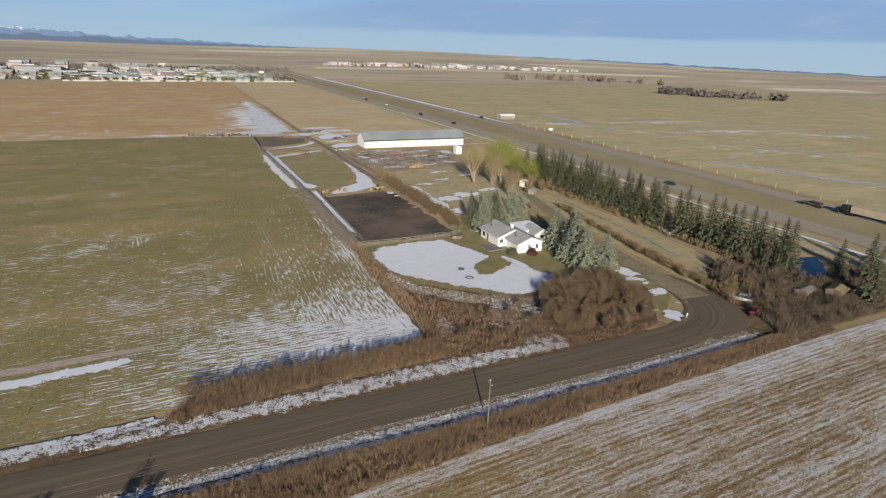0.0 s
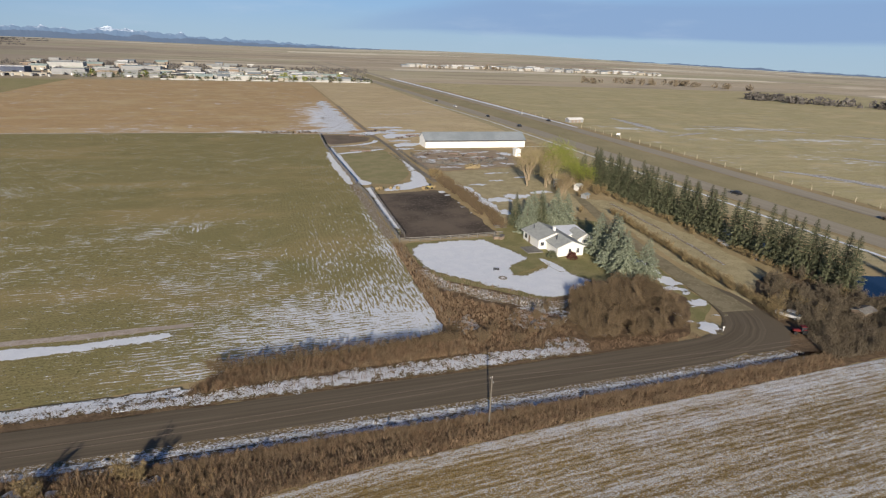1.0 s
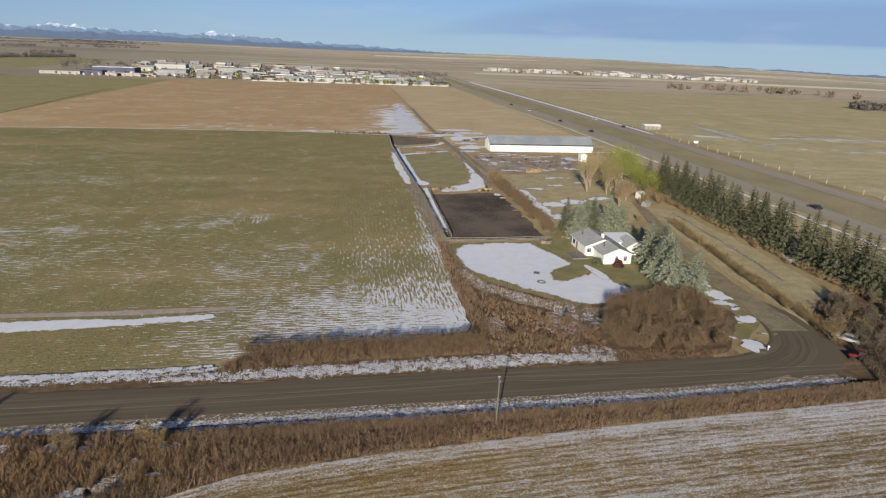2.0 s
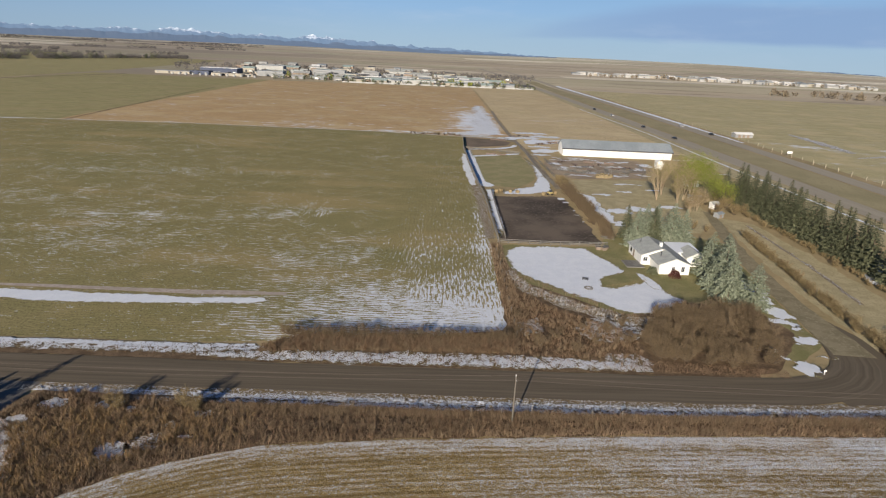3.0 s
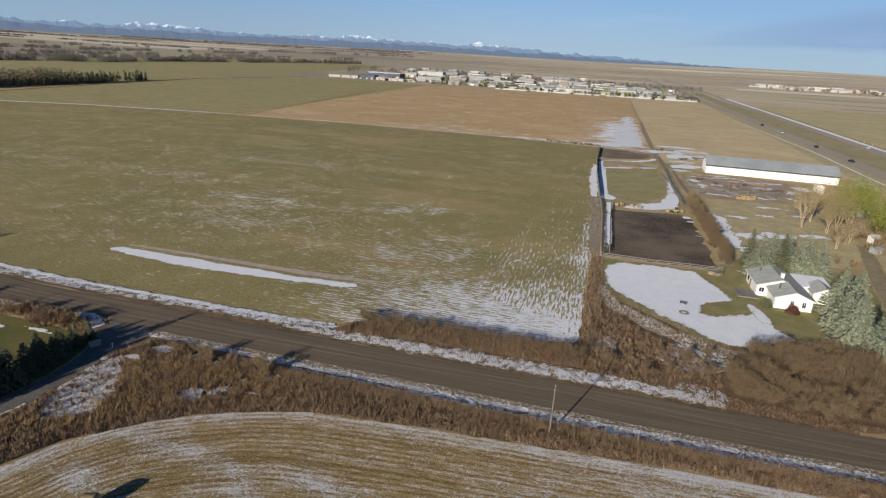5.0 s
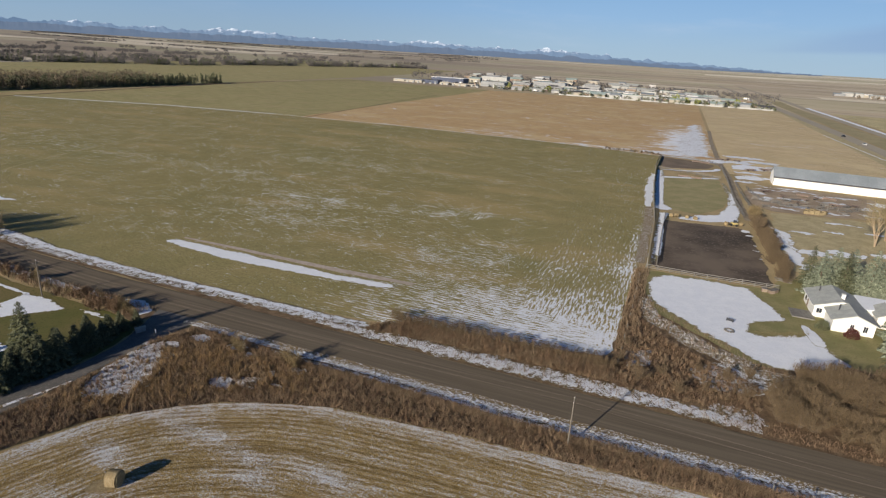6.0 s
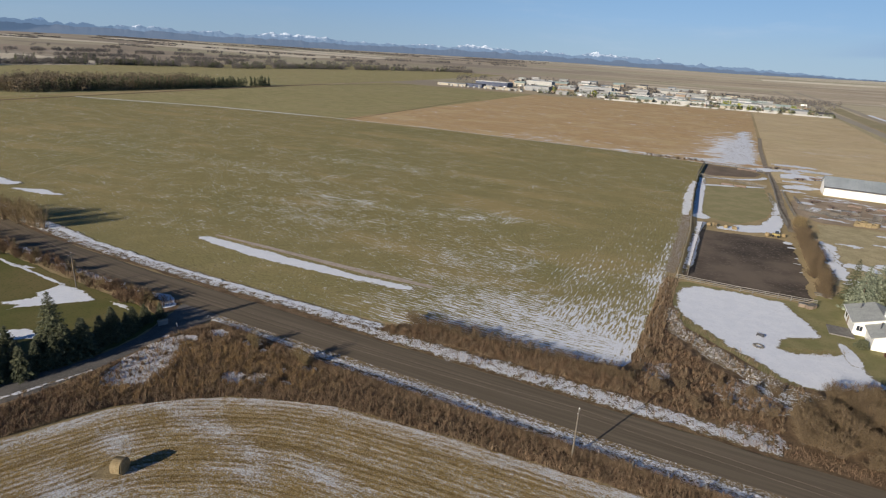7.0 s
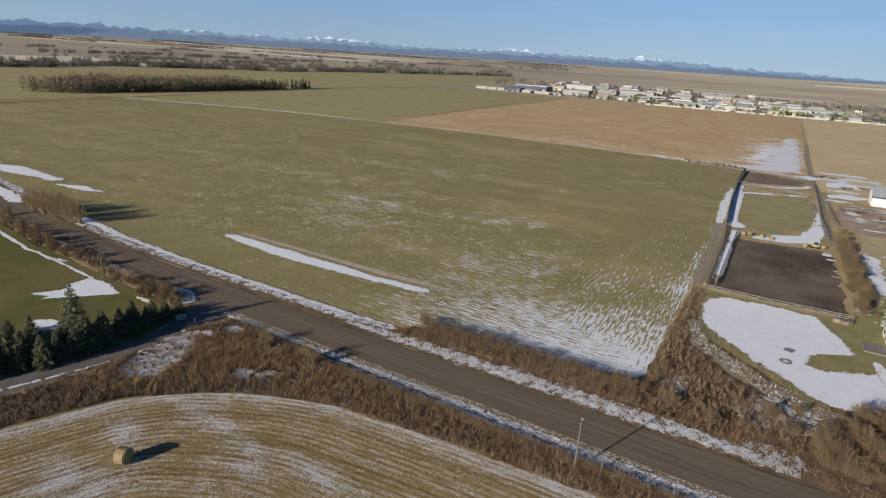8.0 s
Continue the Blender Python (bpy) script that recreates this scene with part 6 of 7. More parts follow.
def fence(points, spacing, height, rails, label, thick=0.14, board=0.16, post_mesh=None, seed=0):
    """Posts along a line and boards between them; each is a part."""
    r = random.Random(seed)
    x0, y0 = points[0]
    ob = thing("fence", at(x0, y0), label, "fence")
    z0 = gz(x0, y0)
    for (ax, ay), (bx, by) in zip(points, points[1:]):
        n = max(1, round(math.hypot(bx - ax, by - ay) / spacing))
        turn = math.degrees(math.atan2(by - ay, bx - ax))
        for i in range(n):
            px, py = ax + (bx - ax) * i / n, ay + (by - ay) * i / n
            qx, qy = ax + (bx - ax) * (i + 1) / n, ay + (by - ay) * (i + 1) / n
            p = part("post", post_mesh or POST, None, ob)
            p.matrix_basis = pose(px - x0, py - y0, gz(px, py) - z0 - 0.05, r.uniform(-3, 3), r.uniform(-3, 3), turn) @ Matrix.Diagonal((thick, thick, height * r.uniform(0.95, 1.12), 1))
            for k in range(rails):
                b = part("rail", RAIL, None, ob)
                z = height * (0.3 + 0.62 * k / max(1, rails - 1))
                b.matrix_basis = pose((px + qx) / 2 - x0, (py + qy) / 2 - y0, gz(px, py) - z0 + z - board / 2 + r.uniform(-0.03, 0.03), 0, r.uniform(-0.6, 0.6), turn) @ Matrix.Diagonal((math.hypot(qx - px, qy - py), 0.05, board, 1))
    return ob


fence([(39.2, 132), (53, 131.7), (68.2, 132.6)], 2.6, 1.25, 3, "weathered plank fence between corral and lawn", 0.14, 0.15, seed=1)
fence([(39.4, 133), (39.2, 178), (38.2, 197)], 2.8, 1.6, 4, "weathered plank fence along the corral", 0.16, 0.17, seed=2)
fence([(41.6, 136), (41.8, 165), (42.2, 190)], 2.8, 1.3, 3, "weathered rail fence along the feed line", 0.14, 0.2, seed=21)
fence([(38, 197), (36.4, 240), (35.6, 276), (36.6, 314)], 3.5, 2.0, 6, "tall weathered board windbreak along the pens", 0.16, 0.3, seed=3)
fence([(36.6, 314), (48, 316), (60, 312), (64, 303)], 3.5, 1.4, 3, "weathered wooden fence round a pen", seed=4)
fence([(36.6, 276), (50, 273), (63, 266)], 3.5, 1.4, 3, "weathered wooden fence round a pen", seed=5)
fence([(65, 300), (65.6, 262), (65.4, 225), (66.8, 200)], 4, 1.4, 3, "weathered fence along the farm track", seed=6)
fence([(68.5, 262), (69, 240), (70, 218), (71, 205)], 4, 1.4, 3, "weathered fence along the farm track", seed=7)
fence([(72, 232), (86, 226), (100, 230), (112, 234)], 3.5, 1.5, 3, "weathered corral panels by the barn", seed=8)
fence([(72, 252), (73, 240), (76, 228)], 3.5, 1.5, 3, "weathered corral panels by the barn", seed=9)
fence([(106, 220), (112, 232), (113, 246)], 3.5, 1.5, 3, "weathered corral panels by the barn", seed=10)
fence([(213, 118), (212, 200), (210.5, 330)], 9, 2.0, 0, "row of pale posts along the highway", 0.2, post_mesh=WHITE_POST, seed=11)
fence([(212.6, 330), (211, 420), (209, 520)], 12, 1.6, 0, "row of pale posts along the highway", 0.18, post_mesh=WHITE_POST, seed=12)
fence([(37.6, 80), (38, 100), (38.2, 130)], 5, 1.2, 0, "thin posts of a field fence in weeds", 0.12, seed=13)
fence([(20, 56.6), (45, 56.9), (95, 58)], 4.2, 1.3, 0, "thin posts of a roadside wire fence", 0.12, seed=14)


def utility_pole(x, y, height, turn=0.0):
    ob = thing("utility_pole", at(x, y, turn), "tall weathered wooden power pole by the road", "pole", "power poles")
    part("pole", tube(bmesh.new(), (0, 0, -0.3), (0, 0, height), 0.115, 0.08, 10), M["pole"], ob)
    part("crossarm", box(bmesh.new(), -0.05, -0.6, height - 0.5, 0.05, 0.6, height - 0.4), M["wood"], ob)
    for k in (-0.54, 0.54):
        part("insulator", tube(bmesh.new(), (0, k, height - 0.4), (0, k, height - 0.26), 0.03, 0.02, 8), M["trim"], ob)
    part("insulator", tube(bmesh.new(), (0, 0, height), (0, 0, height + 0.2), 0.05, 0.03, 8), M["trim"], ob)
    return ob


poles = [(-178, 72), (-63.8, 55), (33.76, 55.05), (132, 55)]
for px, py in poles:
    utility_pole(px, py, 7.3)
for (ax, ay), (bx, by) in zip(poles, poles[1:]):
    for k in (-0.54, 0.54):
        pts = []
        for t in np.linspace(0, 1, 17):
            pts.append((ax + (bx - ax) * t, ay + k + (by - ay) * t, 7.0 - 4 * 0.9 * t * (1 - t)))
        c = np.array(pts)
        ring = [(0.011 * math.cos(a), 0.011 * math.sin(a)) for a in (0.8, 2.4, 3.9, 5.5)]
        verts = [(q[0], q[1] + u, q[2] + v) for q in c for u, v in ring]
        quad = [(4 * i + j, 4 * i + 4 + j, 4 * i + 4 + (j + 1) % 4, 4 * i + (j + 1) % 4) for i in range(16) for j in range(4)]
        bm = mesh_from("power_line", verts, quad, [M["steel"]])
        tagged(new("power_line", bm), "thin overhead power line between poles", "wire", "power lines")


# ---- farm clutter ----
def round_bale(x, y, turn, r=0.95, w=1.7, label="weathered round hay bale lying on the field", group=""):
    ob = thing("round_bale", at(x, y, turn), label, "hay bale", group)
    bm = bmesh.new()
    bmesh.ops.create_cone(bm, cap_ends=True, segments=28, radius1=r, radius2=r, depth=w, matrix=pose(0, 0, r * 0.94, 0, 90, 0))
    bmesh.ops.bevel(bm, geom=[e for e in bm.edges if abs(e.verts[0].co.x - e.verts[1].co.x) < 1e-4], offset=0.12, segments=2, affect="EDGES")
    for v in bm.verts:
        n = noise.noise(v.co * 2.0 + Vector((x, y, 0)))
        v.co += Vector((0.03 * n, 0.06 * n, 0.06 * n))
        v.co.z = max(v.co.z, -0.02)
    part("hay", bm, M["hay"], ob)
    bm = bmesh.new()
    for k in range(7):
        bmesh.ops.create_cone(bm, cap_ends=False, segments=28, radius1=r + 0.012, radius2=r + 0.012, depth=0.03, matrix=pose(w * (-0.4 + 0.133 * k), 0, r * 0.94, 0, 90, 0))
    part("twine", bm, M["gold_grass"], ob, "bleached net twine")
    return ob


round_bale(-10.9, 26.2, 18, 0.95, 1.4)
patch("spilled_straw", [(-13.2, 25.2), (-12.4, 26.8), (-10.8, 27), (-10.2, 25.6), (-11.4, 24.6), (-12.6, 24.2)], M["hay"], 0.11, 0.5, "spilled straw round the bale", "straw", 34, 0.4)
for n, (px, py) in enumerate([(44, 187.5), (45.6, 188.6), (49, 188), (51.4, 187.6), (60.5, 186.4), (64.8, 188.2)]):
    round_bale(px, py, 37 * n, 0.6, 1.2, "old round hay bale beside the corral", "corral bales")
for n, (px, py) in enumerate([(88, 219), (89.6, 219.4), (91.2, 219.2), (92.8, 219.8), (88.8, 221), (90.4, 221.2), (92, 221.4), (94, 221)]):
    ob = thing("square_bale", at(px, py, 8 * n), "pale square straw bale in a heap", "hay bale", "straw bales")
    part("hay", box(bmesh.new(), -0.8, -0.7, 0, 0.8, 0.7, 1.1 + 0.3 * (n % 3), 0.1), M["hay"], ob)


def feeder(x, y, turn, label="low wooden feed bunk in a pen"):
    ob = thing("feed_bunk", at(x, y, turn), label, "feeder", "feed bunks")
    part("trough", box(box(bmesh.new(), -2.2, -0.5, 0.35, 2.2, 0.5, 0.5), -2.2, -0.55, 0.5, 2.2, -0.45, 0.95), M["steel"], ob)
    part("board", box(bmesh.new(), -2.2, 0.45, 0.5, 2.2, 0.55, 0.95), M["steel"], ob)
    for px in (-2.0, 2.0):
        part("leg", box(bmesh.new(), px - 0.1, -0.5, 0, px + 0.1, 0.5, 0.36), M["wood"], ob)
    return ob


for px, py, t in [(54, 308, 8), (58, 307, 12), (48, 262, 4), (53, 261, -3), (86, 306, 10), (91, 307, -4), (92, 250, -8), (101, 249, -8)]:
    feeder(px, py, t)
for n, (px, py, t) in enumerate([(80, 231, 20), (84, 236, -15), (97, 237, 10), (76, 222, 40), (101, 226, -20), (104, 238, 25), (30, 323, 10), (22, 322, -20), (14, 323, 8), (70, 139.5, 0), (95, 232, 60), (86, 229, 35), (90, 236, -40), (99, 233, 75), (93, 226, 15), (103, 231, -60), (88, 240, 5), (107, 236, 50), (82, 226, -10)]):
    ob = thing("plank_pile", at(px, py, t), "loose pile of grey weathered planks", "planks", "plank piles")
    for k in range(7):
        b = part("plank", RAIL, None, ob)
        b.matrix_basis = pose(rng.uniform(-0.4, 0.4), rng.uniform(-0.8, 0.8), 0.13 * k, 0, 0, rng.uniform(-25, 25)) @ Matrix.Diagonal((rng.uniform(2.5, 4.0), 0.24, 0.12, 1))


def car(x, y, turn, paint, label, name="car", group="traffic"):
    ob = thing(name, at(x, y, turn, 0.12), label, "car", group)
    bm = box(bmesh.new(), -0.9, -2.3, 0.35, 0.9, 2.3, 0.95, 0.14)
    part("body", bm, M[paint], ob)
    bm = bmesh.new()
    lo = [bm.verts.new(v) for v in ((-0.8, -1.7, 0.94), (0.8, -1.7, 0.94), (0.8, 1.0, 0.94), (-0.8, 1.0, 0.94))]
    hi = [bm.verts.new(v) for v in ((-0.65, -1.1, 1.46), (0.65, -1.1, 1.46), (0.65, 0.3, 1.46), (-0.65, 0.3, 1.46))]
    for i in range(4):
        j = (i + 1) % 4
        bm.faces.new([lo[i], lo[j], hi[j], hi[i]])
    part("windows", bm, M["glass"], ob)
    part("roof", box(bmesh.new(), -0.68, -1.14, 1.45, 0.68, 0.34, 1.5, 0.02), M[paint], ob)
    for px in (-0.82, 0.82):
        for py in (-1.45, 1.45):
            w = part("wheel", wheel(bmesh.new(), px, py, 0.33, 0.22), M["rubber"], ob)
            part("rim", tube(bmesh.new(), (px * 1.1, py, 0.33), (px * 1.15, py, 0.33), 0.19, 0.19, 10), M["silver"], w)
    return ob


car(174.2, 162, 1, "black", "dark car on the highway")
car(203.5, 372, 1, "black", "dark car on the highway")
car(168.5, 345, 1, "black", "dark car on the highway")
car(167, 398, 1, "black", "dark car on the highway")
car(201, 415, 1, "silver", "pale car on the highway")
car(165.5, 470, 1, "silver", "pale car on the highway")
car(163.5, 520, 1, "black", "dark car on the highway")
car(103.2, 72.5, 30, "silver", "silver car parked in the brush by the lane", group="parked cars")

tractor = thing("red_tractor", at(99.6, 66.4, 70), "red tractor parked at the lane corner", "tractor")
bm = box(bmesh.new(), -0.45, 0.1, 0.8, 0.45, 2.2, 1.5, 0.12)
part("hood", bm, M["red"], tractor)
part("cab", box(bmesh.new(), -0.7, -1.2, 0.9, 0.7, 0.1, 2.3, 0.1), M["glass"], tractor)
part("roof", box(bmesh.new(), -0.8, -1.35, 2.3, 0.8, 0.2, 2.48, 0.06), M["red"], tractor)
for px in (-0.85, 0.85):
    part("rear_wheel", wheel(bmesh.new(), px, -0.8, 0.8, 0.45), M["rubber"], tractor)
    part("front_wheel", wheel(bmesh.new(), px * 0.85, 1.7, 0.5, 0.3), M["rubber"], tractor)
    part("fender", box(bmesh.new(), px - 0.25, -1.3, 1.6, px + 0.25, -0.2, 1.72, 0.05), M["red"], tractor)

tractor.scale = (0.65, 0.65, 0.65)

truck = thing("semi_truck", at(200.2, 110.5, 0, 0.12), "black semi truck with a long tan-covered trailer", "truck", "traffic")
bm = box(bmesh.new(), -1.15, -1.2, 0.9, 1.15, 1.2, 3.1, 0.15)
part("cab", bm, M["black"], truck)
part("hood", box(bmesh.new(), -0.9, 1.2, 0.8, 0.9, 3.0, 1.9, 0.15), M["black"], truck)
part("windshield", box(bmesh.new(), -1.0, 1.16, 2.0, 1.0, 1.25, 2.8), M["glass"], truck)
part("chassis", box(bmesh.new(), -0.5, -18, 0.7, 0.5, 2.8, 1.0), M["steel"], truck)
part("trailer", box(bmesh.new(), -1.3, -18, 1.0, 1.3, -2.0, 3.3, 0.12), M["tan_paint"], truck, "long tan-covered trailer")
for py in (2.2, -1.6, -2.8, -14, -15.3, -16.6):
    for px in (-1.05, 1.05):
        part("wheel", wheel(bmesh.new(), px, py, 0.52, 0.35), M["rubber"], truck)
lowbed = thing("flatbed_trailer", at(199.8, 121.5, 0, 0.12), "dark empty flatbed trailer on the highway", "trailer", "traffic")
part("deck", box(bmesh.new(), -1.2, -4, 0.8, 1.2, 4, 1.05, 0.05), M["steel"], lowbed)
part("load", box(bmesh.new(), -0.9, -3, 1.05, 0.9, 1, 1.7, 0.1), M["black"], lowbed)
for py in (-3.2, -2.0, 3.0):
    for px in (-1.05, 1.05):
        part("wheel", wheel(bmesh.new(), px, py, 0.5, 0.3), M["rubber"], lowbed)

loader = thing("yellow_loader", at(62.8, 187.0, 80), "yellow farm loader beside the corral", "tractor")
loader.scale = (0.75, 0.75, 0.75)
part("body", box(bmesh.new(), -0.7, -1.5, 0.6, 0.7, 1.4, 1.5, 0.1), M["yellow"], loader)
part("cab", box(bmesh.new(), -0.6, -0.8, 1.5, 0.6, 0.5, 2.4, 0.08), M["glass"], loader)
part("bucket", box(bmesh.new(), -0.9, 1.9, 0.15, 0.9, 2.6, 0.8, 0.05), M["yellow"], loader)
for px in (-0.75, 0.75):
    for py in (-1.0, 1.0):
        part("wheel", wheel(bmesh.new(), px, py, 0.5, 0.35), M["rubber"], loader)

pit = thing("fire_pit", at(56.0, 103.4), "small round stone fire pit on the snowy lawn", "fire pit")
for n in range(10):
    a = 0.628 * n
    part("stone", box(bmesh.new(), 0.75 * math.cos(a) - 0.2, 0.75 * math.sin(a) - 0.2, 0, 0.75 * math.cos(a) + 0.2, 0.75 * math.sin(a) + 0.2, 0.35, 0.06), M["wood"], pit)
bench = thing("garden_bench", at(56.4, 108.2, -20), "dark wooden bench on the snowy lawn", "bench")
bench.scale = (0.75, 0.75, 0.75)
part("seat", box(bmesh.new(), -0.9, -0.25, 0.4, 0.9, 0.25, 0.47), M["dark_roof"], bench)
part("backrest", box(bmesh.new(), -0.9, 0.22, 0.5, 0.9, 0.28, 0.9), M["dark_roof"], bench)
for px in (-0.75, 0.75):
    part("leg", box(bmesh.new(), px - 0.06, -0.22, 0, px + 0.06, 0.28, 0.42), M["dark_roof"], bench)
for n, (px, py) in enumerate([(65, 130), (66.4, 129.6), (67.2, 130.6)]):
    ob = thing("wooden_crate", at(px, py, 25 * n), "weathered wooden crate beside the corral fence", "crate", "crates")
    part("box", box(bmesh.new(), -0.6, -0.5, 0, 0.6, 0.5, 0.8, 0.03), M["brown_wall"], ob)
    part("lid", box(bmesh.new(), -0.65, -0.55, 0.8, 0.65, 0.55, 0.88), M["wood"], ob)

def implement(x, y, turn, w=4.0):
    """A drawn harrow: frame, tongue, tines and two wheels."""
    ob = thing("farm_implement", at(x, y, turn), "rusty dark harrow parked in the barn yard", "machine", "farm implements")
    bm = bmesh.new()
    for k in (-0.8, 0.0, 0.8):
        box(bm, -w / 2, k - 0.08, 0.7, w / 2, k + 0.08, 0.86)
    for k in (-w / 2, 0, w / 2):
        box(bm, k - 0.07, -0.9, 0.72, k + 0.07, 0.9, 0.84)
    part("frame", bm, M["steel"], ob)
    part("tongue", box(bmesh.new(), -0.07, -2.8, 0.6, 0.07, -0.8, 0.74), M["steel"], ob)
    for k in (-1.2, 1.2):
        part("wheel", wheel(bmesh.new(), k, 0.0, 0.42, 0.25), M["rubber"], ob)
    for k in np.linspace(-w / 2, w / 2, 7):
        part("tine", box(bmesh.new(), k - 0.04, 0.7, 0.05, k + 0.04, 0.8, 0.9), M["steel"], ob)
    return ob


for px, py, turn in [(66, 325, 20), (70, 328, 70), (74, 326, 5), (79, 250, 40), (84, 244, 100), (91, 242, 10), (96, 247, 60), (101, 238, 150), (88, 234, 80), (107, 241, 20), (78, 300, 30), (84, 305, 110)]:
    implement(px, py, turn, rng.uniform(3, 5.5))

marker = thing("marker_post", at(86.0, 70.6), "short white marker post at the lane corner", "post")
part("post", box(bmesh.new(), -0.06, -0.06, 0, 0.06, 0.06, 1.0, 0.01), M["trim"], marker)
part("plate", box(bmesh.new(), -0.2, -0.09, 0.65, 0.2, -0.06, 1.0), M["trim"], marker)
entrance = thing("entrance_wall", at(-37.4, 53.2, 62), "low pale stone wing wall beside the driveway", "wall")
part("wall", box(bmesh.new(), -0.8, -0.2, 0, 0.8, 0.2, 0.9, 0.04), M["grey_wall"], entrance)
part("cap", box(bmesh.new(), -0.88, -0.27, 0.9, 0.88, 0.27, 1.0, 0.03), M["cream_wall"], entrance)
reflector = thing("marker_post", at(-34.9, 54.0), "short white marker post beside the driveway", "post")
part("post", tube(bmesh.new(), (0, 0, 0), (0, 0, 0.8), 0.06, 0.06, 8), M["trim"], reflector)

# ---- the highway side, sheds and signs beyond ----
kiosk = thing("field_shed", at(222, 368, 5), "small white-roofed shed beside the highway", "shed")
gabled(kiosk, -6, 6, -2.5, 2.5, 2.4, 0.9, False, "grey_wall", "trim", 0.3)
for px in (-4, -1, 2):
    part("door", box(bmesh.new(), px, -2.56, 0, px + 1.6, -2.45, 1.9), M["brown_wall"], kiosk)
sign = thing("road_sign", at(214, 300, 0), "white board on posts beside the highway", "sign")
part("board", box(bmesh.new(), -1.4, -0.05, 1.0, 1.4, 0.05, 2.2), M["trim"], sign)
for px in (-1.0, 1.0):
    part("post", box(bmesh.new(), px - 0.06, -0.04, 0, px + 0.06, 0.1, 1.2), M["wood"], sign)

# ---- the town ----
WALLS = ["pale_wall", "grey_wall", "grey_wall", "cream_wall", "grey_wall", "pale_wall", "brown_wall", "grey_wall", "cream_wall"]
ROOFS = ["metal_roof", "shingle", "green_roof", "pale_wall", "green_roof", "dark_roof", "trim", "shingle", "pale_wall"]


def town_house(r, x, y, w, d, h, kind, wall, roof, label, turn=0.0):
    ob = thing("town_building", pose(x, y, gz(x, y) - 0.3, 0, 0, turn), label, "building", "town buildings")
    if kind == "gable":
        gabled(ob, -w / 2, w / 2, -d / 2, d / 2, h, d * 0.16, False, wall, roof, 0.5)
    else:
        part("wall", box(bmesh.new(), -w / 2, -d / 2, 0, w / 2, d / 2, h), M[wall], ob)
        bm = box(bmesh.new(), -w / 2 - 0.2, -d / 2 - 0.2, h, w / 2 + 0.2, d / 2 + 0.2, h + 0.4)
        part("roof", bm, M[roof], ob)
    n = max(1, int(w / 7))
    for i in range(n):
        if r.random() < 0.4:
            continue
        px = -w / 2 + (i + 0.5) * w / n
        part("bay_door" if h > 4.5 else "window", box(bmesh.new(), px - 1.2, -d / 2 - 0.08, 0.2 if h > 4.5 else 1.0, px + 1.2, -d / 2 + 0.03, min(3.4, h - 0.6)), M["glass" if r.random() < 0.35 else "grey_wall"], ob)
    return ob


r = random.Random(3)
tags = {"pale_wall": "off-white", "cream_wall": "cream", "grey_wall": "grey", "brown_wall": "brown", "navy_wall": "dark blue"}
tones = {"cream_wall": "cream", "metal_roof": "grey metal", "shingle": "grey shingle", "trim": "white", "pale_wall": "off-white", "green_roof": "pale green", "dark_roof": "dark"}


def town_row(x0, x1, y0, slope, gap, wide, deep, high, flat):
    x = x0
    while x < x1:
        w = r.uniform(*wide)
        d, h = r.uniform(*deep), r.uniform(*high)
        wall, roof = r.choice(WALLS), r.choice(ROOFS)
        kind = "flat" if r.random() < flat else "gable"
        town_house(r, x + w / 2, y0 + slope * (x - x0) + r.uniform(-8, 8), w, d, h, kind, wall, roof, f"{tags[wall]} {'flat-roofed' if kind == 'flat' else 'gable-roofed'} town building with {tones[roof]} roof", r.uniform(-6, 6))
        x += w + r.uniform(*gap)


town_row(-200, 140, 792, 0.02, (4, 14), (10, 20), (9, 13), (3.0, 4.5), 0.2)
town_row(-240, 120, 850, 0.02, (5, 18), (12, 24), (10, 15), (3.5, 5.5), 0.4)
town_row(-280, 90, 920, 0.0, (8, 24), (12, 28), (10, 16), (3.5, 6.5), 0.5)
town_row(-320, 60, 1010, 0.0, (12, 36), (12, 32), (12, 18), (3.5, 7), 0.5)
town_row(-250, 110, 880, 0.02, (6, 20), (8, 18), (8, 12), (3.0, 5.0), 0.4)
town_row(-300, 80, 965, 0.0, (8, 24), (10, 24), (10, 14), (3.5, 6.0), 0.5)
town_row(-180, 130, 820, 0.02, (5, 16), (6, 12), (6, 9), (2.6, 3.6), 0.3)
town_row(-330, 40, 1060, 0.0, (14, 40), (10, 22), (9, 14), (3.5, 6), 0.4)
town_row(-330, 20, 1170, 0.0, (22, 60), (10, 22), (9, 14), (3.5, 6), 0.4)
town_row(-340, -40, 1110, 0.0, (25, 70), (12, 26), (12, 18), (4, 7), 0.4)
for x, y, w, d, h, wall, roof in [(-335, 800, 46, 18, 3.6, "cream_wall", "metal_roof"), (-302, 806, 26, 16, 5.0, "navy_wall", "dark_roof"), (-290, 850, 52, 24, 8, "navy_wall", "trim"), (-255, 796, 56, 12, 3.4, "cream_wall", "cream_wall"), (-215, 838, 36, 20, 7, "grey_wall", "metal_roof"),
                                  (-60, 812, 60, 18, 5, "pale_wall", "green_roof"), (-10, 805, 50, 16, 5, "pale_wall", "green_roof"), (60, 840, 34, 20, 6, "pale_wall", "metal_roof"), (-250, 960, 44, 20, 9, "pale_wall", "metal_roof"), (-150, 930, 50, 20, 8, "grey_wall", "metal_roof")]:
    town_house(r, x, y, w, d, h, "flat", wall, roof, f"long {tags[wall]} flat-roofed hall with {tones[roof]} roof")
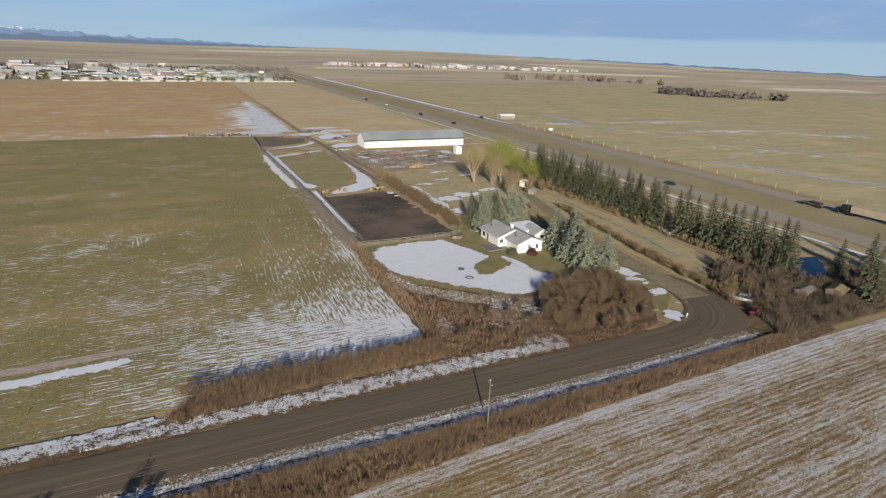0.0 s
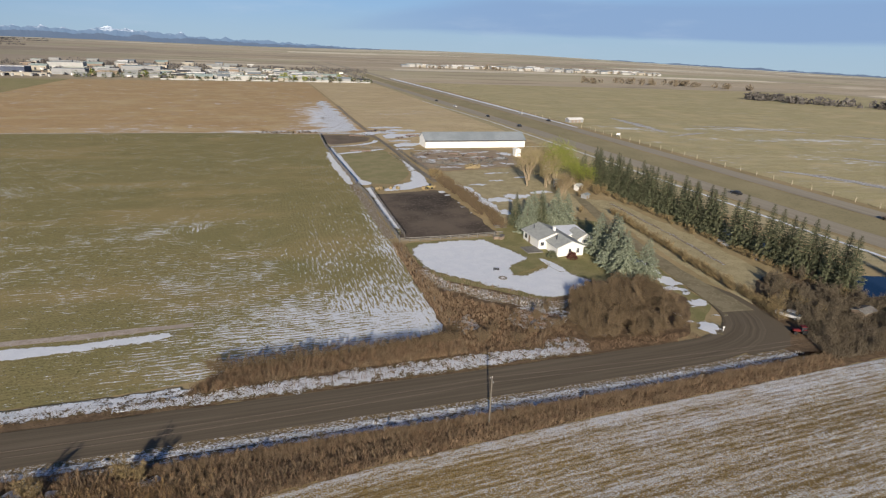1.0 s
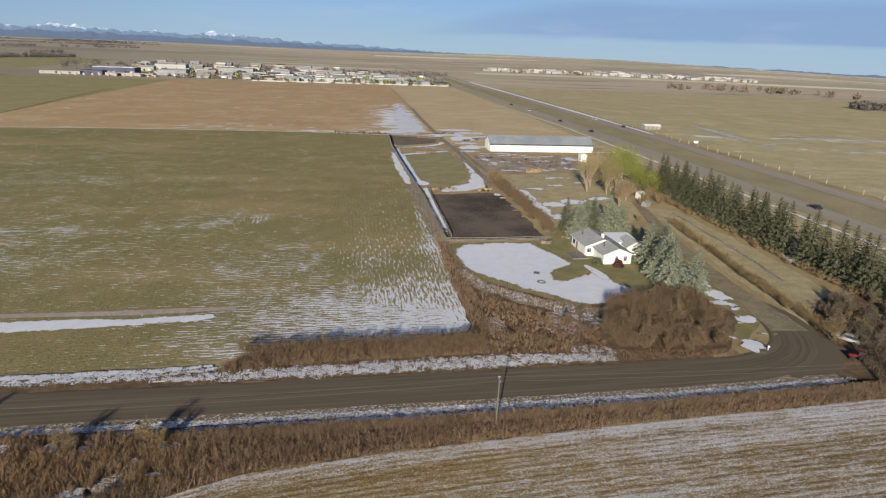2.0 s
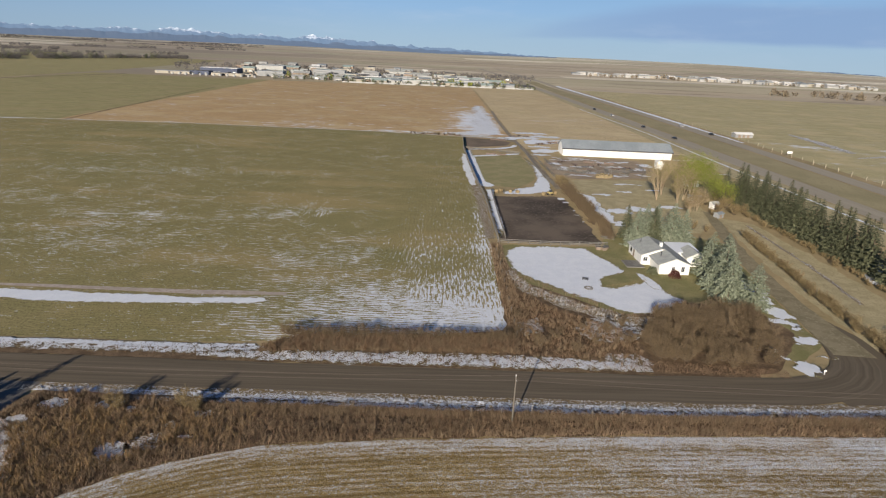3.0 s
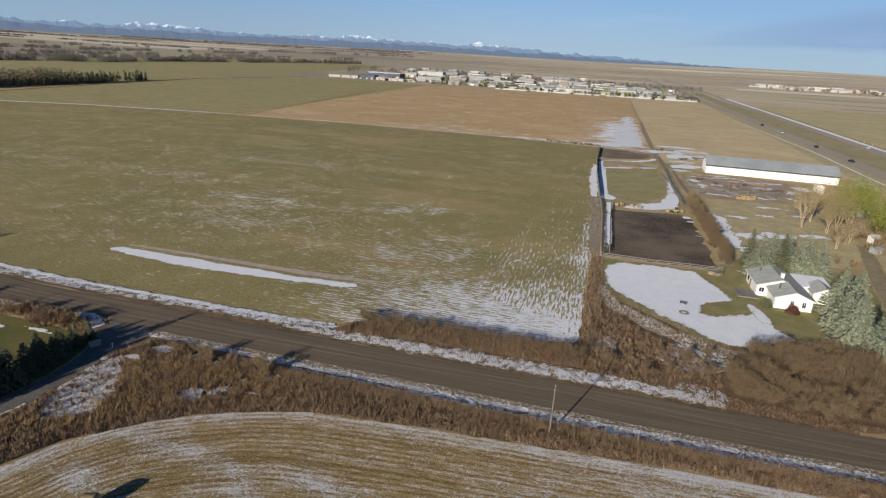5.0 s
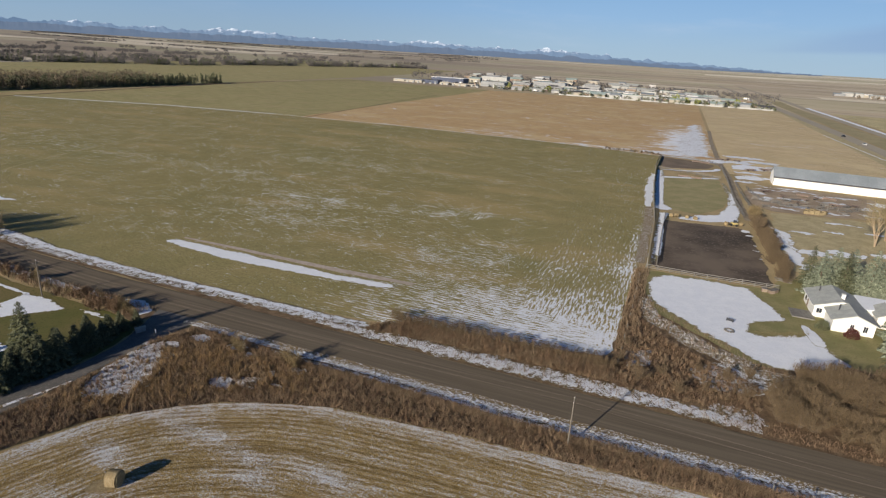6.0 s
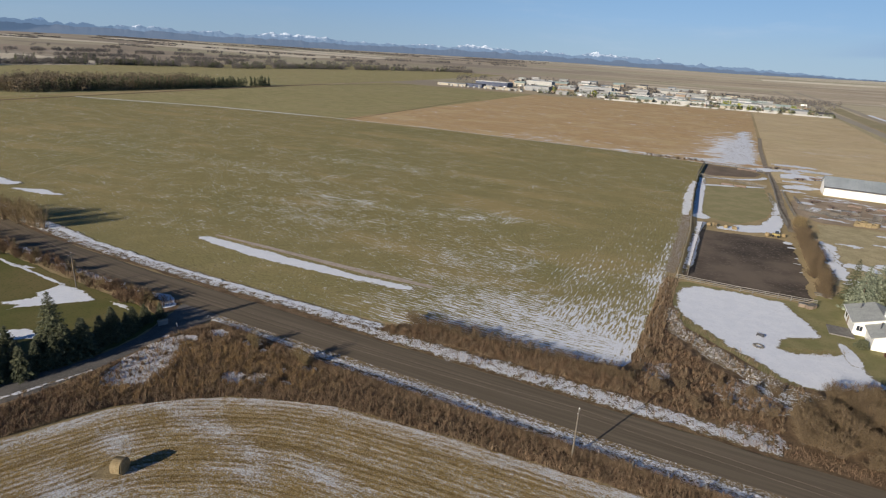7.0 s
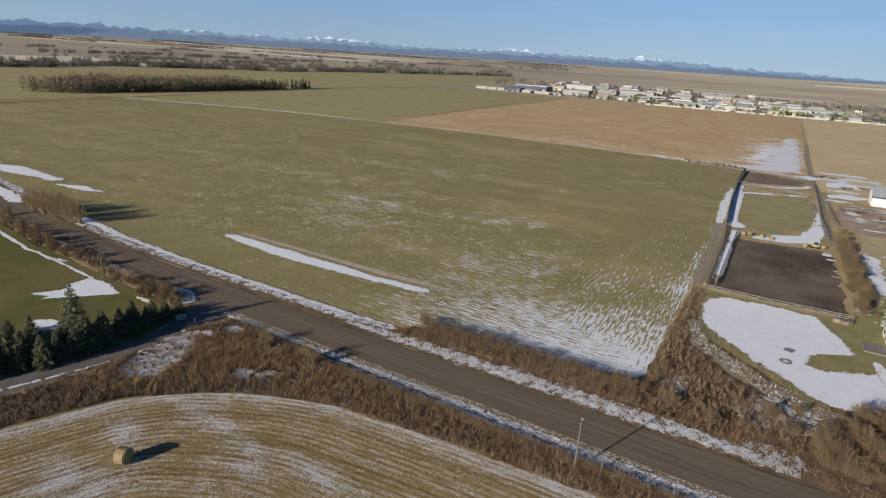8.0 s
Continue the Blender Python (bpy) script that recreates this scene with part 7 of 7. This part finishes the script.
for x0, x1 in ((-104, -62), (-56, -8), (-2, 30), (38, 92), (98, 148)):
    ob = thing("board_fence", at((x0 + x1) / 2, 768 + 0.05 * (x0 + x1) / 2), "long white board fence at the edge of town", "fence", "town fences")
    part("panel", box(bmesh.new(), (x0 - x1) / 2, -0.1, 0, (x1 - x0) / 2, 0.1, 1.7), M["pale_wall"], ob)
for x in np.arange(-330, -220, 9.0):
    ob = thing("white_tank", at(x, 781 + r.uniform(-2, 2)), "white round storage tank", "tank", "tanks")
    bm = tube(bmesh.new(), (0, 0, 0), (0, 0, 2.3), 1.6, 1.6, 14)
    tube(bm, (0, 0, 2.3), (0, 0, 2.9), 1.6, 0.3, 14)
    part("tank", bm, M["pale_wall"], ob)
for n in range(210):
    xx, yy = r.uniform(-300, 140), r.uniform(785, 1000)
    wall = r.choice(["pale_wall", "trim", "grey_wall", "dark_roof", "brown_wall"])
    ob = thing("parked_trailer", pose(xx, yy, gz(xx, yy), 0, 0, r.uniform(0, 180)), "boxy trailer parked in a town yard", "trailer", "parked trailers")
    part("body", box(bmesh.new(), -1.3, -r.uniform(3, 6), 0.8, 1.3, 3, 3.0, 0.15), M[wall], ob)
    part("wheel", wheel(bmesh.new(), 0, 1.5, 0.5, 2.4), M["rubber"], ob)
r = random.Random(9)
for x0, x1, y, n in ((330, 640, 1330, 22), (560, 980, 1290, 34), (600, 1000, 1360, 26)):
    for i in range(n):
        w = r.uniform(12, 26)
        wall, roof = r.choice(["pale_wall", "pale_wall", "grey_wall", "cream_wall"]), r.choice(["trim", "pale_wall", "metal_roof", "shingle"])
        xx = x0 + (x1 - x0) * (i + r.random() * 0.6) / n
        town_house(r, xx, y + r.uniform(-25, 25), w, 12, r.uniform(4, 6.5), "gable", wall, roof, f"{tags[wall]} gable-roofed building of a distant village with {tones[roof]} roof")


# ---- far woods: one object each ----
def wood(name, rng, places, height, radius, count, size, pointed, material, label):
    """Crowns of many small leaf clumps, merged into one object."""
    tri, n = [], len(places)
    for x, y in places:
        h = height * rng.uniform(0.6, 1.15)
        t = rng.uniform(0.05, 1, count)
        prof = (1 - t) ** 0.9 if pointed else np.sqrt(np.clip(1 - (2 * np.abs(t - 0.55)) ** 2, 0.05, 1))
        a = rng.uniform(0, 6.283, count)
        rr = radius * prof * np.sqrt(rng.uniform(0.1, 1, count))
        c = np.stack([x + rr * np.cos(a), y + rr * np.sin(a), gz(x, y) + t * h], -1)
        u, v = rng.normal(size=(count, 3)), rng.normal(size=(count, 3))
        tri.append(np.stack([c - u * size * 0.4, c + u * size * 0.4, c + v * size * 0.7], 1).reshape(-1, 3))
    tri = np.concatenate(tri)
    return tagged(new(name, fast_mesh(name, tri, np.arange(len(tri)).reshape(-1, 3), material)), label, "woods", "", "stuff")


def strew(poly, n):
    p = np.array(poly, float)
    x, y = rng.uniform(p[:, 0].min(), p[:, 0].max(), n), rng.uniform(p[:, 1].min(), p[:, 1].max(), n)
    k = inside(poly, x, y)
    return list(zip(x[k], y[k]))


block = [(-471, 230), (-443, 254), (-429, 332), (-424, 430), (-470, 440), (-528, 310)]
wood("wood_bare", rng, strew(block, 1300), 11, 2.4, 60, 0.75, False, M["dark_wood"], "block of bare brown poplars")
wood("wood_rust", rng, strew(block, 110), 10, 2.2, 50, 0.75, False, M["rust"], "rust-leaved trees in a wood")
wood("wood_spruce", rng, strew([(-445, 262), (-428, 360), (-418, 500), (-430, 510), (-446, 400), (-460, 300)], 900), 9.5, 1.8, 60, 0.9, True, M["spruce"], "dark spruces along a wood edge")
FRONT = line([(-70, 840), (-62.7, 900), (-57.8, 960), (-53.4, 985), (-48.6, 1000), (-43.5, 1020), (-38.5, 1110), (-32, 1198), (-24, 1330), (-10, 1500)])


def band(off, deep, n, lo, hi, holes):
    """Places in a belt of trees that keeps a distance behind the near edge of the valley, with gaps."""
    out = []
    for a, t in zip(rng.uniform(lo, hi, n), rng.uniform(0, 1, n)):
        if noise.noise((a * 0.55, off * 0.01, 3.0)) + 0.5 * noise.noise((a * 2.1, off * 0.01, 7.0)) > holes:
            d = FRONT(a) + off + deep * t + 14 * noise.noise((a * 0.9, off * 0.02, 1.0))
            out.append((d * math.sin(radians(a)), d * math.cos(radians(a))))
    return out


wood("wood_river", rng, band(0, 60, 2300, -70, -22, -0.3) + band(110, 50, 1000, -70, -30, -0.05), 7, 2.8, 40, 0.95, False, M["valley_wood"], "bare grey-brown woods along the valley")
wood("wood_valley", rng, band(260, 60, 1100, -72, -22, 0.0) + band(460, 120, 1500, -72, -30, -0.02) + band(760, 160, 1300, -72, -20, 0.02), 5.5, 3.4, 24, 1.4, False, M["valley_wood"], "grey-brown woods across the valley")
belts = []
for _ in range(46):
    a, d, w = rng.uniform(-74, -18), rng.uniform(2000, 3900), rng.uniform(80, 520)
    bx, by = d * math.sin(math.radians(a)), d * math.cos(math.radians(a))
    belts += [(bx + t, by + rng.uniform(-12, 12)) for t in rng.uniform(-w / 2, w / 2, int(w / 4))]
wood("wood_belts", rng, belts, 4.5, 5.0, 14, 2.4, False, M["valley_wood"], "shelter belts across the distant plain")
wood("wood_river_dark", rng, band(-6, 40, 420, -70, -24, -0.1) + band(120, 60, 160, -66, -30, 0.0), 9, 2.2, 34, 1.4, True, M["spruce"], "dark conifers among valley woods")
wood("wood_town", rng, strew([(-380, 880), (150, 850), (190, 1040), (60, 1120), (-300, 1200), (-460, 1100)], 620) + strew([(-320, 1040), (190, 1030), (200, 1110), (-320, 1120)], 300), 5.5, 2.8, 26, 1.3, False, M["valley_wood"], "bare trees among town buildings")
wood("wood_town_front", rng, strew([(-200, 775), (150, 775), (150, 850), (-200, 850)], 280) + strew([(-110, 762), (150, 770), (150, 774), (-110, 766)], 60), 5, 1.8, 30, 1.0, False, M["spruce"], "dark trees among town buildings")
wood("wood_town_green", rng, [(36, 790), (40, 795), (52, 800), (64, 792), (-128, 812), (-190, 830), (110, 812)], 9, 3.6, 60, 1.8, False, M["lime"], "yellow-green trees at the edge of town")
wood("wood_east", rng, strew([(586, 570), (628, 566), (630, 590), (590, 596)], 60) + strew([(600, 538), (668, 470), (690, 480), (625, 560)], 110), 8, 3.6, 36, 2.2, False, M["valley_wood"], "dark shelter trees on the plain")
wood("wood_east_bare", rng, strew([(520, 870), (700, 830), (780, 740), (800, 760), (720, 880), (540, 920)], 150), 9, 4.0, 36, 2.4, False, M["dark_wood"], "bare shelter trees on the plain")
wood("wood_village", rng, strew([(330, 1270), (1000, 1240), (1000, 1400), (330, 1400)], 150), 7, 3.6, 24, 2.4, False, M["dark_wood"], "bare trees in a distant village")


# ---- skyline ----
def ridge(name, az0, az1, r0, r1, profile, rough, rows, material, label, seed, jag=0.8):
    """A range of hills: it rises from the plain at r0 to its crest at r1."""
    n = int((az1 - az0) / 0.07)
    verts = []
    for i in range(n + 1):
        a = az0 + (az1 - az0) * i / n
        crest = float(np.interp(a, [p[0] for p in profile], [p[1] for p in profile]))
        for j in range(rows + 1):
            t = j / rows
            rr = r0 + (r1 - r0) * t
            x, y = rr * math.sin(radians(a)), rr * math.cos(radians(a))
            base = gz(x, y)
            top = 46 + rr * math.tan(radians(crest + rough * (0.3 + 0.7 * t) * noise.fractal((a * jag, t * 2.5, seed), 0.9, 2.0, 6)))
            wob = 1 + 0.1 * noise.fractal((a * 0.8, t * 3.0, seed + 4), 1.0, 2.0, 3) * math.sin(math.pi * t)
            verts.append((x, y, base - 3 + (top - base) * (t ** 1.3) * wob))
    k = rows + 1
    faces = [(i * k + j, (i + 1) * k + j, (i + 1) * k + j + 1, i * k + j + 1) for i in range(n) for j in range(rows)]
    return structure(new(name, fast_mesh(name, verts, faces, material)), label, "mountains")


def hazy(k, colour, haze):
    """Far hills: a dim surface, with the blue haze before them put in as emission."""
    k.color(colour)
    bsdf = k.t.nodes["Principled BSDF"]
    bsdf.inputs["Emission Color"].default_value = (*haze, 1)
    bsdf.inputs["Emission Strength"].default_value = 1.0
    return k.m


k = Mat("hazy_hills", 0.95, 0.1)
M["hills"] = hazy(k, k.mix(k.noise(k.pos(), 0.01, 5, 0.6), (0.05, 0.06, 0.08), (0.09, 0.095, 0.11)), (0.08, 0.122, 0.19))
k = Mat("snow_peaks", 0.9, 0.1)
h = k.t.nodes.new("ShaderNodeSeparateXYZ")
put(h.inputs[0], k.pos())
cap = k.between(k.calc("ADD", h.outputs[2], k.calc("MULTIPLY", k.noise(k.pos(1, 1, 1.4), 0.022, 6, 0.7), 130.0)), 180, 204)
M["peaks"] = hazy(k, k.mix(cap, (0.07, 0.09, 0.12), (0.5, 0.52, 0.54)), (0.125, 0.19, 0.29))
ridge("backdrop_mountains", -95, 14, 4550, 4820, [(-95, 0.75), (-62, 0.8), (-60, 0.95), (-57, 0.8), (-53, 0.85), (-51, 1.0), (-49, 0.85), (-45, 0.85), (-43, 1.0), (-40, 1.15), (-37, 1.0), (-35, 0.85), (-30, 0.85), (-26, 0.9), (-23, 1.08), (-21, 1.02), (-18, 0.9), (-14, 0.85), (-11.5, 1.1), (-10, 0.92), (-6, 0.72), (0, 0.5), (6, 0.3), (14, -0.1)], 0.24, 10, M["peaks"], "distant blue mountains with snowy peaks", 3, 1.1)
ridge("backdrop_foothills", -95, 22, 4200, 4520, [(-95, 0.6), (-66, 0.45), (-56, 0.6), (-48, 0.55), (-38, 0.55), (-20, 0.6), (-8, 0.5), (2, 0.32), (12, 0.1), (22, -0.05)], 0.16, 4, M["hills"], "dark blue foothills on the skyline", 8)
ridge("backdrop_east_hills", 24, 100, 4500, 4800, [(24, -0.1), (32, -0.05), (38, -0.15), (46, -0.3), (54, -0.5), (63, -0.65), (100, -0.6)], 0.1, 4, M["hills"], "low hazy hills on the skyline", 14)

k = Mat("sky_backdrop", 1.0, 0.0)
place = k.pos()
sep = k.t.nodes.new("ShaderNodeSeparateXYZ")
put(sep.inputs[0], place)
up = sep.outputs[2]
blue = k.ramp(k.between(up, -60, 900), [(0.0, (0.41, 0.55, 0.67)), (0.16, (0.38, 0.54, 0.7)), (0.45, (0.31, 0.505, 0.755)), (1.0, (0.22, 0.425, 0.73))])
east = k.between(k.calc("SUBTRACT", sep.outputs[0], k.calc("MULTIPLY", sep.outputs[1], 0.12)), -700, 1500)
wisp = k.noise(k.pos(0.0006, 0.0006, 0.006), 1.0, 5, 0.55)
level = k.calc("ADD", up, k.calc("MULTIPLY", wisp, 120.0))
bank = k.calc("MULTIPLY", k.between(level, 235, 285), k.calc("SUBTRACT", 1.0, k.between(k.calc("SUBTRACT", level, k.calc("MULTIPLY", east, 330.0)), 150, 260)))
col = k.mix(k.calc("MULTIPLY", k.calc("MULTIPLY", bank, east), 0.85), blue, (0.265, 0.4, 0.64))
col = k.mix(k.between(k.noise(k.pos(0.0008, 0.0008, 0.004), 1.0, 6, 0.6), 0.52, 0.8, 0, 0.35), col, (0.5, 0.62, 0.78))
col = k.mix(k.calc("SUBTRACT", 1.0, k.between(sep.outputs[0], -3600, -200)), col, k.mix(0.3, col, (0.12, 0.2, 0.33)))
glow = k.t.nodes.new("ShaderNodeEmission")
put(glow.inputs[0], col)
glow.inputs[1].default_value = 0.9
k.t.links.new(glow.outputs[0], k.t.nodes["Material Output"].inputs[0])
verts, faces = [], []
for i in range(121):
    a = radians(3.0 * i)
    for z in (-250, 150, 400, 1000):
        verts.append((4880 * math.sin(a), 4880 * math.cos(a), z))
for i in range(120):
    faces += [(4 * i + j, 4 * i + 4 + j, 4 * i + 5 + j, 4 * i + 1 + j) for j in range(3)]
structure(new("backdrop_sky", fast_mesh("backdrop_sky", verts, faces, k.m)), "pale blue sky with a grey-blue cloud bank", "sky")
